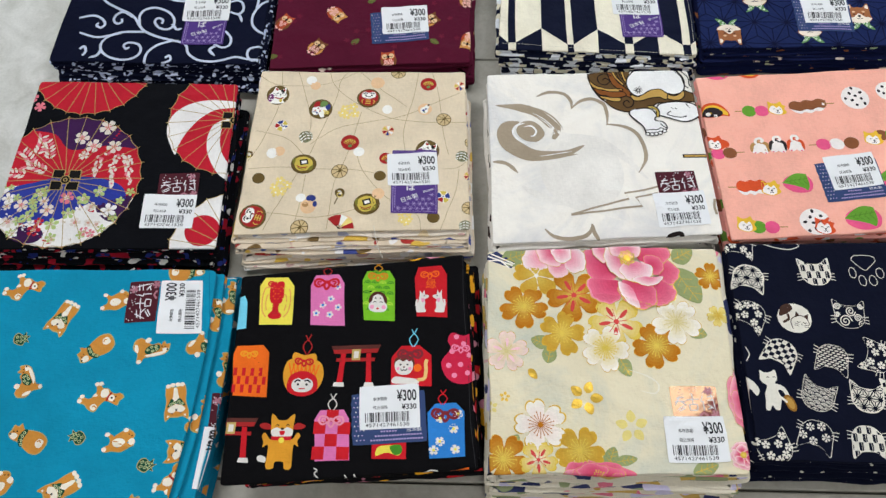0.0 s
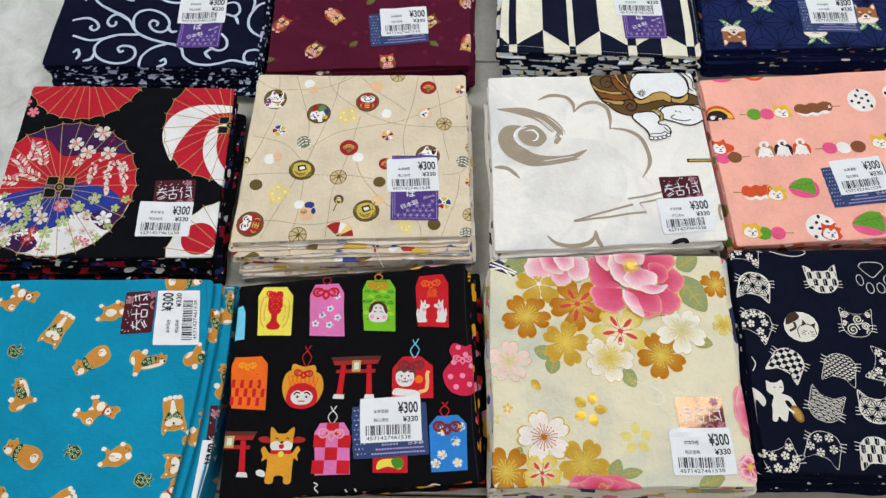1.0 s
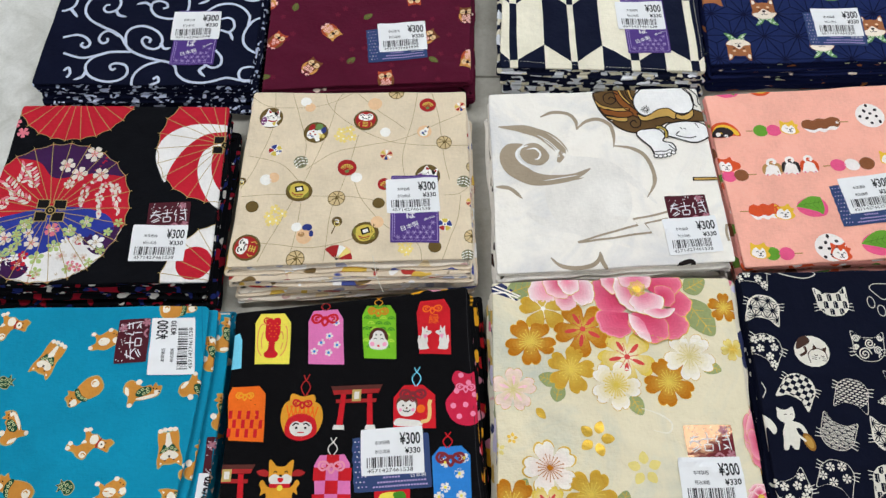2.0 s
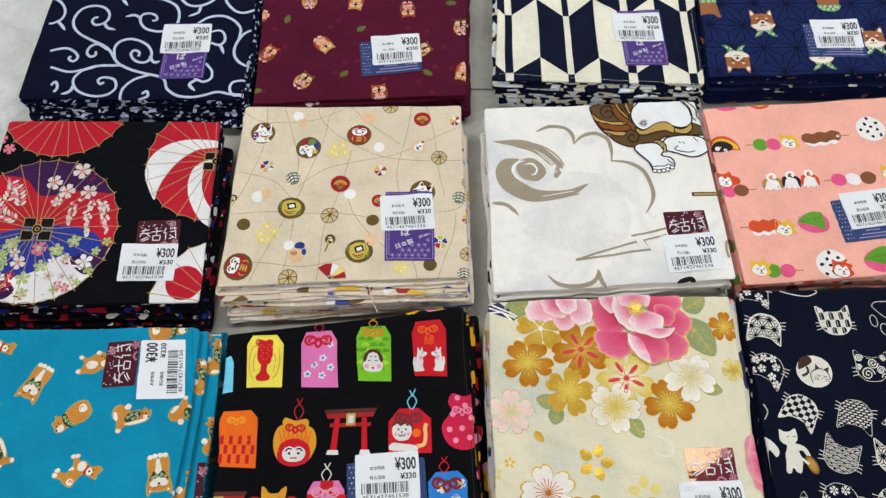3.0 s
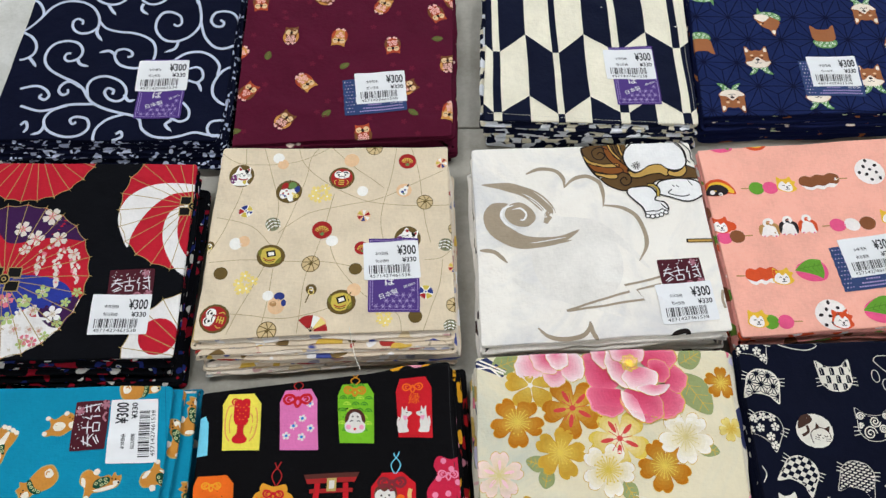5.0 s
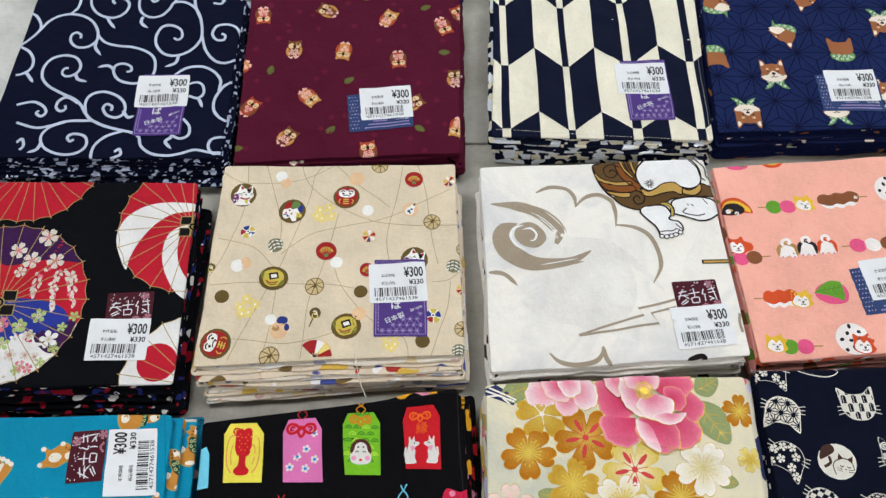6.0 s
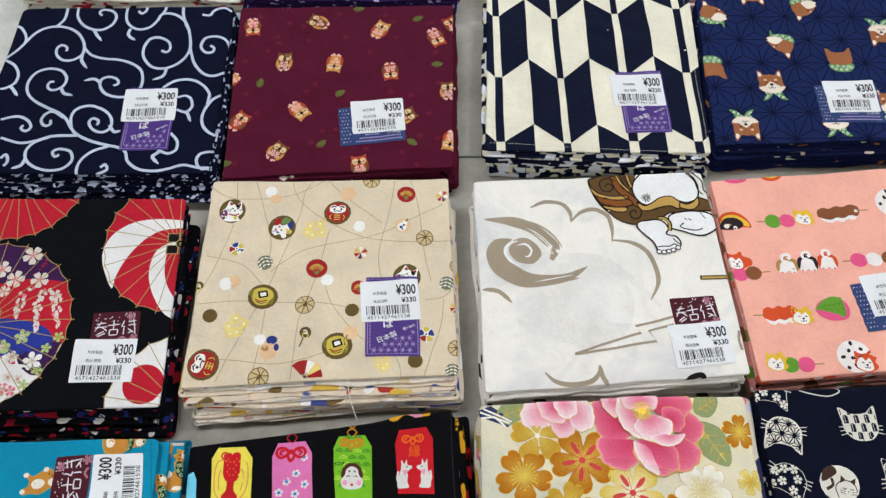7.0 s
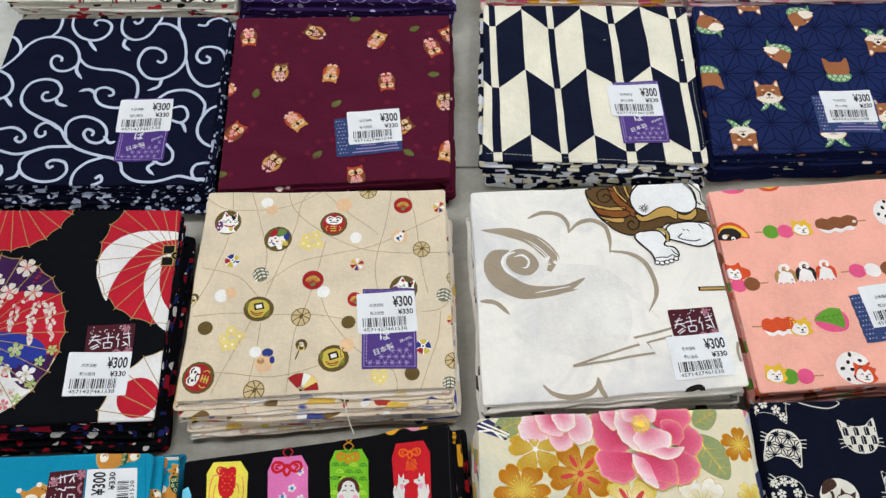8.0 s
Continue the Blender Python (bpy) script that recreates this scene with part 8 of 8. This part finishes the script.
# ---- price stickers and labels ----
GLYPHS = {}


def glyphs(body, bold=0.0):
    """Flat outlines of a line of text in the built-in font, one unit high."""
    if (body, bold) in GLYPHS:
        return GLYPHS[(body, bold)]
    data = bpy.data.curves.new("lettering", "FONT")
    data.body, data.size, data.offset, data.resolution_u = body, 1.0, bold, 3
    ob = new("lettering", data)
    me = ob.evaluated_get(bpy.context.evaluated_depsgraph_get()).to_mesh()
    polys = [[(me.vertices[i].co.x, me.vertices[i].co.y) for i in p.vertices] for p in me.polygons]
    bpy.data.objects.remove(ob)
    bpy.data.curves.remove(data)
    xs = [u for p in polys for u, v in p] or [0, 1]
    ys = [v for p in polys for u, v in p] or [0, 1]
    GLYPHS[(body, bold)] = (polys, min(xs), max(xs), min(ys), max(ys))
    return GLYPHS[(body, bold)]


def lettering(p, body, x0, x1, y0, y1, mat, layer=0, bold=0.0, spin=0):
    """Set a line of text into the given box."""
    polys, a, b, c, d = glyphs(body, bold)
    mx, my = (x0 + x1) / 2, (y0 + y1) / 2
    for q in polys:
        pts = [((u - a) / (b - a) * (x1 - x0) + x0, (v - c) / (d - c) * (y1 - y0) + y0) for u, v in q]
        p.poly(turn([(u - mx, v - my) for u, v in pts], mx, my, spin), mat, layer)


def panel(cl, name, x, y, rot, w, h, mat, lift, curl=0.0, label="", cut=0.6, zig=False):
    """A sheet of paper or card lying on the cloth, with thickness and a slightly lifted corner."""
    nx, ny = 14, 11
    c, s = math.cos(radians(rot)), math.sin(radians(rot))
    verts, faces = [], []
    for lev in (0, 1):
        for j in range(ny):
            for i in range(nx):
                u, v = (i / (nx - 1) - 0.5) * w, (j / (ny - 1) - 0.5) * h
                eu, ev = w / 2 - abs(u), h / 2 - abs(v)
                if eu < 0.01 and ev < 0.01:
                    u, v = u * (1 - cut * 0.6 / w), v * (1 - cut * 0.6 / h)
                if zig and i == 0:
                    u += 0.5 * (j % 2)
                px, py = cl.world(x + u * c - v * s, y + u * s + v * c)
                up = curl * max(0, u / w + v / h) ** 2
                verts.append(cl.surf(px, py, lift + up - (0.00022 if lev else 0)))
    n = nx * ny
    for j in range(ny - 1):
        for i in range(nx - 1):
            a = j * nx + i
            faces += [(a, a + 1, a + nx + 1, a + nx), (n + a, n + a + nx, n + a + nx + 1, n + a + 1)]
    rim = [i for i in range(nx)] + [j * nx + nx - 1 for j in range(1, ny)] + [(ny - 1) * nx + i for i in range(nx - 2, -1, -1)] + [j * nx for j in range(ny - 2, 0, -1)]
    for a, b in zip(rim, rim[1:] + rim[:1]):
        faces.append((a, n + a, n + b, b))
    ob = place_mesh(name, verts, faces, [mat], cl.root, cl.root.location, smooth=False)
    if label:
        ob["label"] = label
    return ob


STICKER, PURPLE, BLUECARD, WINE = paper("sticker paper", (238, 238, 238), 0.5), paper("purple card", (78, 50, 126), 0.5), paper("blue card", (42, 64, 110), 0.5), paper("wine label", (74, 8, 26), 0.6)
INKY = paper("sticker ink", (30, 30, 34), 0.5)
PALE = paper("label white", (226, 222, 226), 0.45)
LILAC = paper("label lilac", (176, 156, 204), 0.45)
ROSE = paper("label rose", (172, 110, 124), 0.45)
m, nt, b = nodes_of("shiny foil label")
n = add(nt, "ShaderNodeTexNoise", Scale=120.0, Detail=3.0)
ramp = nt.nodes.new("ShaderNodeValToRGB")
ramp.color_ramp.elements[0].color, ramp.color_ramp.elements[1].color = srgb((96, 26, 40)), srgb((122, 40, 52))
co = nt.nodes.new("ShaderNodeTexCoord")
nt.links.new(co.outputs["Object"], n.inputs["Vector"])
nt.links.new(n.outputs["Fac"], ramp.inputs[0])
nt.links.new(ramp.outputs[0], b.inputs["Base Color"])
bn = add(nt, "ShaderNodeBump", Strength=0.12, Distance=0.002)
nt.links.new(n.outputs["Fac"], bn.inputs["Height"])
nt.links.new(bn.outputs[0], b.inputs["Normal"])
b.inputs["Roughness"].default_value = 0.09
b.inputs["IOR"].default_value = 1.85
b.inputs["Specular Tint"].default_value = (1.0, 0.66, 0.36, 1)
MATS["shiny foil label"] = m
FOIL_LABEL = m


def price_sticker(cl, wx, wy, rot, lift=0.0009, w=41.0, h=30.5):
    x, y = wx - cl.bl.x * 1000, wy - cl.bl.y * 1000
    ob = panel(cl, "price_sticker", x, y, rot, w, h, STICKER, lift, 0.0, "white price sticker with barcode")
    p = Pen(cl, x, y, rot, 1.0)

    def send(name):
        cl.flush(name, ob, lift + 0.00022, at=cl.root.location)
    lettering(p, "¥300", 5.0, 18.6, 3.6, 11.6, INKY, 0, 0.02)
    send("price_lettering")
    lettering(p, "¥330", 8.0, 18.4, -2.2, 1.7, INKY, 0, 0.02)
    send("price_lettering")
    lettering(p, "本体価格", -11.5, -1.6, 4.6, 7.2, INKY)
    lettering(p, "税込価格", -11.5, -1.6, -1.4, 1.2, INKY)
    send("small_lettering")
    rb = random.Random(4571)
    u = -16.8
    while u < 13.2:
        bw = rb.choice((0.33, 0.33, 0.66, 0.99))
        p.poly([(u, -10.4), (u + bw, -10.4), (u + bw, -3.6), (u, -3.6)], INKY)
        u += bw + rb.choice((0.33, 0.33, 0.66, 0.66, 0.99))
    send("barcode")
    lettering(p, "4571427461538", -16.6, 13.0, -13.6, -11.2, INKY)
    send("barcode_number")
    return ob


def purple_card(cl, wx, wy, rot, lift=0.0005):
    x, y = wx - cl.bl.x * 1000, wy - cl.bl.y * 1000
    ob = panel(cl, "purple_label", x, y, rot, 37.0, 58.5, PURPLE, lift, 0.0, "purple paper label with white print")
    p = Pen(cl, x, y, rot, 1.0)
    fr = [(-17.0, -27.6), (17.0, -27.6), (17.0, 27.6), (-17.0, 27.6)]
    cl.stroke(p.p(fr), 0.45, LILAC, 0, closed=True)
    lettering(p, "ば", -6.6, 0.4, -9.2, -2.6, PALE, 0, 0.02)
    lettering(p, "日本製", -11.0, 2.6, -17.6, -13.4, PALE, 0, 0.008, 22)
    lettering(p, "綿100%", 6.4, 15.6, -9.8, -7.4, PALE, 0, 0.0, 22)
    for j in range(5):
        for i in range(7):
            cx, cy = -12.8 + i * 4.8 + (j % 2) * 2.4, -25.0 + j * 4.15
            if cy < -21.6 + (cx + 11) * 0.42 and abs(cx) < 15:
                for a in range(0, 180, 30):
                    r = 2.3 if a % 60 == 0 else 1.5
                    e = (r * math.cos(radians(a)), r * math.sin(radians(a)))
                    p.line([(cx - e[0], cy - e[1]), (cx + e[0], cy + e[1])], 0.19, LILAC)
    for k in range(9):
        p.line([(-15.4, -24.4 + k * 2.3), (-15.4, -23.2 + k * 2.3)], 0.7, LILAC)
    cl.flush("label_print", ob, lift + 0.0002, at=cl.root.location)


def blue_card(cl, wx, wy, rot, lift=0.0005):
    x, y = wx - cl.bl.x * 1000, wy - cl.bl.y * 1000
    ob = panel(cl, "blue_label", x, y, rot, 50.5, 35.5, BLUECARD, lift, 0.0, "dark blue card label with white dots", 1.2, True)
    p = Pen(cl, x, y, rot, 1.0)
    for j in range(10):
        for i in range(3):
            p.disc(-23.2 + i * 2.4 + (j % 2) * 1.2, 15 - j * 3.3, 0.5, LILAC if (i + j) % 3 else PALE, n=6)
    lettering(p, "日本製", 12.0, 22.0, -10.4, -7.8, PALE)
    for a, b0, v in ((-6, 4, -9.4), (-10, 22, -12.4), (-13, 22, -15.2)):
        u = a
        while u < b0:
            p.line([(u, v), (u + 1.3, v)], 1.1, LILAC)
            u += 1.9
    p.poly([(-15.5, -6), (-12, -6), (-12, -1), (-15.5, -1)], PALE)
    cl.flush("label_print", ob, lift + 0.0002, at=cl.root.location)


def wine_label(cl, wx, wy, rot, lift=0.0006, mat=None):
    x, y = wx - cl.bl.x * 1000, wy - cl.bl.y * 1000
    ob = panel(cl, "wine_label", x, y, rot, 31.5, 21.5, mat or WINE, lift, 0.0, "wine red paper label with white brush marks")
    p = Pen(cl, x, y, rot, 1.0)
    # three brushed marks
    for u0, strokes in ((-9.6, (((-3, 3), (3, 4)), ((-4, 0.6), (4, 1.2)), ((0, 5), (-4, -2)), ((0, 1), (4, -2)), ((2, -2), (-3, -5)), ((3, -3.4), (-2, -6)))),
                        (-1.5, (((-4, 2), (4.4, 2.6)), ((0, 6), (0, -1)), ((-2.6, -1), (-2.4, -5)), ((-2.6, -1.2), (3, -1)), ((3, -1), (2.6, -5)), ((-2.4, -5), (2.6, -5)))),
                        (8.5, (((-3, 5), (-4.6, 1)), ((-4.6, 1), (-2, 0.4)), ((-3, 0), (-3, -5)), ((0, 4), (5, 4.6)), ((0, 1.6), (5, 2)), ((3, 6), (5, -5)), ((0, -1), (4, -4)), ((0, -4), (3, -3))))):
        for a, b0 in strokes:
            p.brush([(u0 + a[0], a[1] - 1), (u0 + (a[0] + b0[0]) / 2 + 0.2, (a[1] + b0[1]) / 2 - 0.8), (u0 + b0[0], b0[1] - 1)], 0.8, PALE, 1, (0.8, 0.4), 3)
    for u, v in ((9.8, 7.2), (12.8, -8.6)):
        (a, b0), = p.p([(u, v)])
        blossom(cl, a, b0, 3.2, ROSE, 0, 10, 5, 0.35, 0.1, 6)
    p.brush([(2, -9.6), (5, -7.6), (8, -9.6)], 1.4, ROSE, 0)
    rd = random.Random(int(wx))
    for _ in range(22):
        p.disc(rd.uniform(-14, 14), rd.uniform(3.5, 9.6), 0.42, PALE, 0, n=5)
    cl.flush("label_print", ob, lift + 0.0002, at=cl.root.location)


purple_card(scr, -228.4, 600.6, 0.5)
price_sticker(scr, -229.6, 613.3, 1.4)
blue_card(mar, -56.6, 595.2, 6.2)
price_sticker(mar, -51.8, 602.8, 5.4)
purple_card(arr, 156.4, 617.0, 2.0)
price_sticker(arr, 153.0, 627.8, 1.6)
blue_card(nav, 319.3, 614.6, 0.2)
price_sticker(nav, 322.3, 621.7, 1.2)
wine_label(umb, -224.9, 429.6, 2.0)
price_sticker(umb, -228.8, 405.3, 0.8)
purple_card(crm, -37.0, 437.4, 1.2)
price_sticker(crm, -38.8, 448.5, 4.4)
wine_label(wht, 171.5, 439.4, 6.0)
price_sticker(wht, 172.4, 415.6, 5.2)
blue_card(pnk, 310.8, 445.2, 7.8)
price_sticker(pnk, 313.4, 453.6, 9.0)
wine_label(teal, -230.6, 324.1, 92.5)
price_sticker(teal, -203.1, 320.5, 92.8)
blue_card(blk, -46.3, 242.6, 4.8)
price_sticker(blk, -46.1, 250.0, 4.2)
wine_label(peo, 162.5, 258.8, 1.6, mat=FOIL_LABEL)
price_sticker(peo, 160.5, 233.5, 2.4)

price_sticker(teal_low, -163.0, 216.0, 91.5, 0.0008)
wine_label(teal_low, -166.0, 245.0, 91.5)

# a thin plastic thread loop hanging from the beige pile
data = bpy.data.curves.new("tag_thread", "CURVE")
data.dimensions, data.bevel_depth, data.bevel_resolution = "3D", 0.00028, 2
sp = data.splines.new("BEZIER")
way = [(-0.0672, 0.3965, 0.0318), (-0.0650, 0.3860, 0.0335), (-0.0612, 0.3720, 0.0400), (-0.0567, 0.3610, 0.0474)]
sp.bezier_points.add(len(way) - 1)
for bp, co3 in zip(sp.bezier_points, way):
    bp.co = co3
    bp.handle_left_type = bp.handle_right_type = "AUTO"
data.materials.append(paper("thread white", (226, 220, 205), 0.4))
tagged(new("tag_thread", data), "thin white thread hanging over the beige pile's folds", "thread")

# the red charm's single character
p = Pen(blk, letter_spot[0], letter_spot[1], 0)
lettering(p, "縁", -3.6, 3.6, -3.6, 3.6, tangerine, 2)
blk.flush("charm_lettering", blk.root)
p = Pen(fa, 77, 7, 0)
lettering(p, "健", -7, 7, -6, 7, MATS["ink letter red"], 1, 0.02)
fa.flush("cloth_lettering", fa.root)
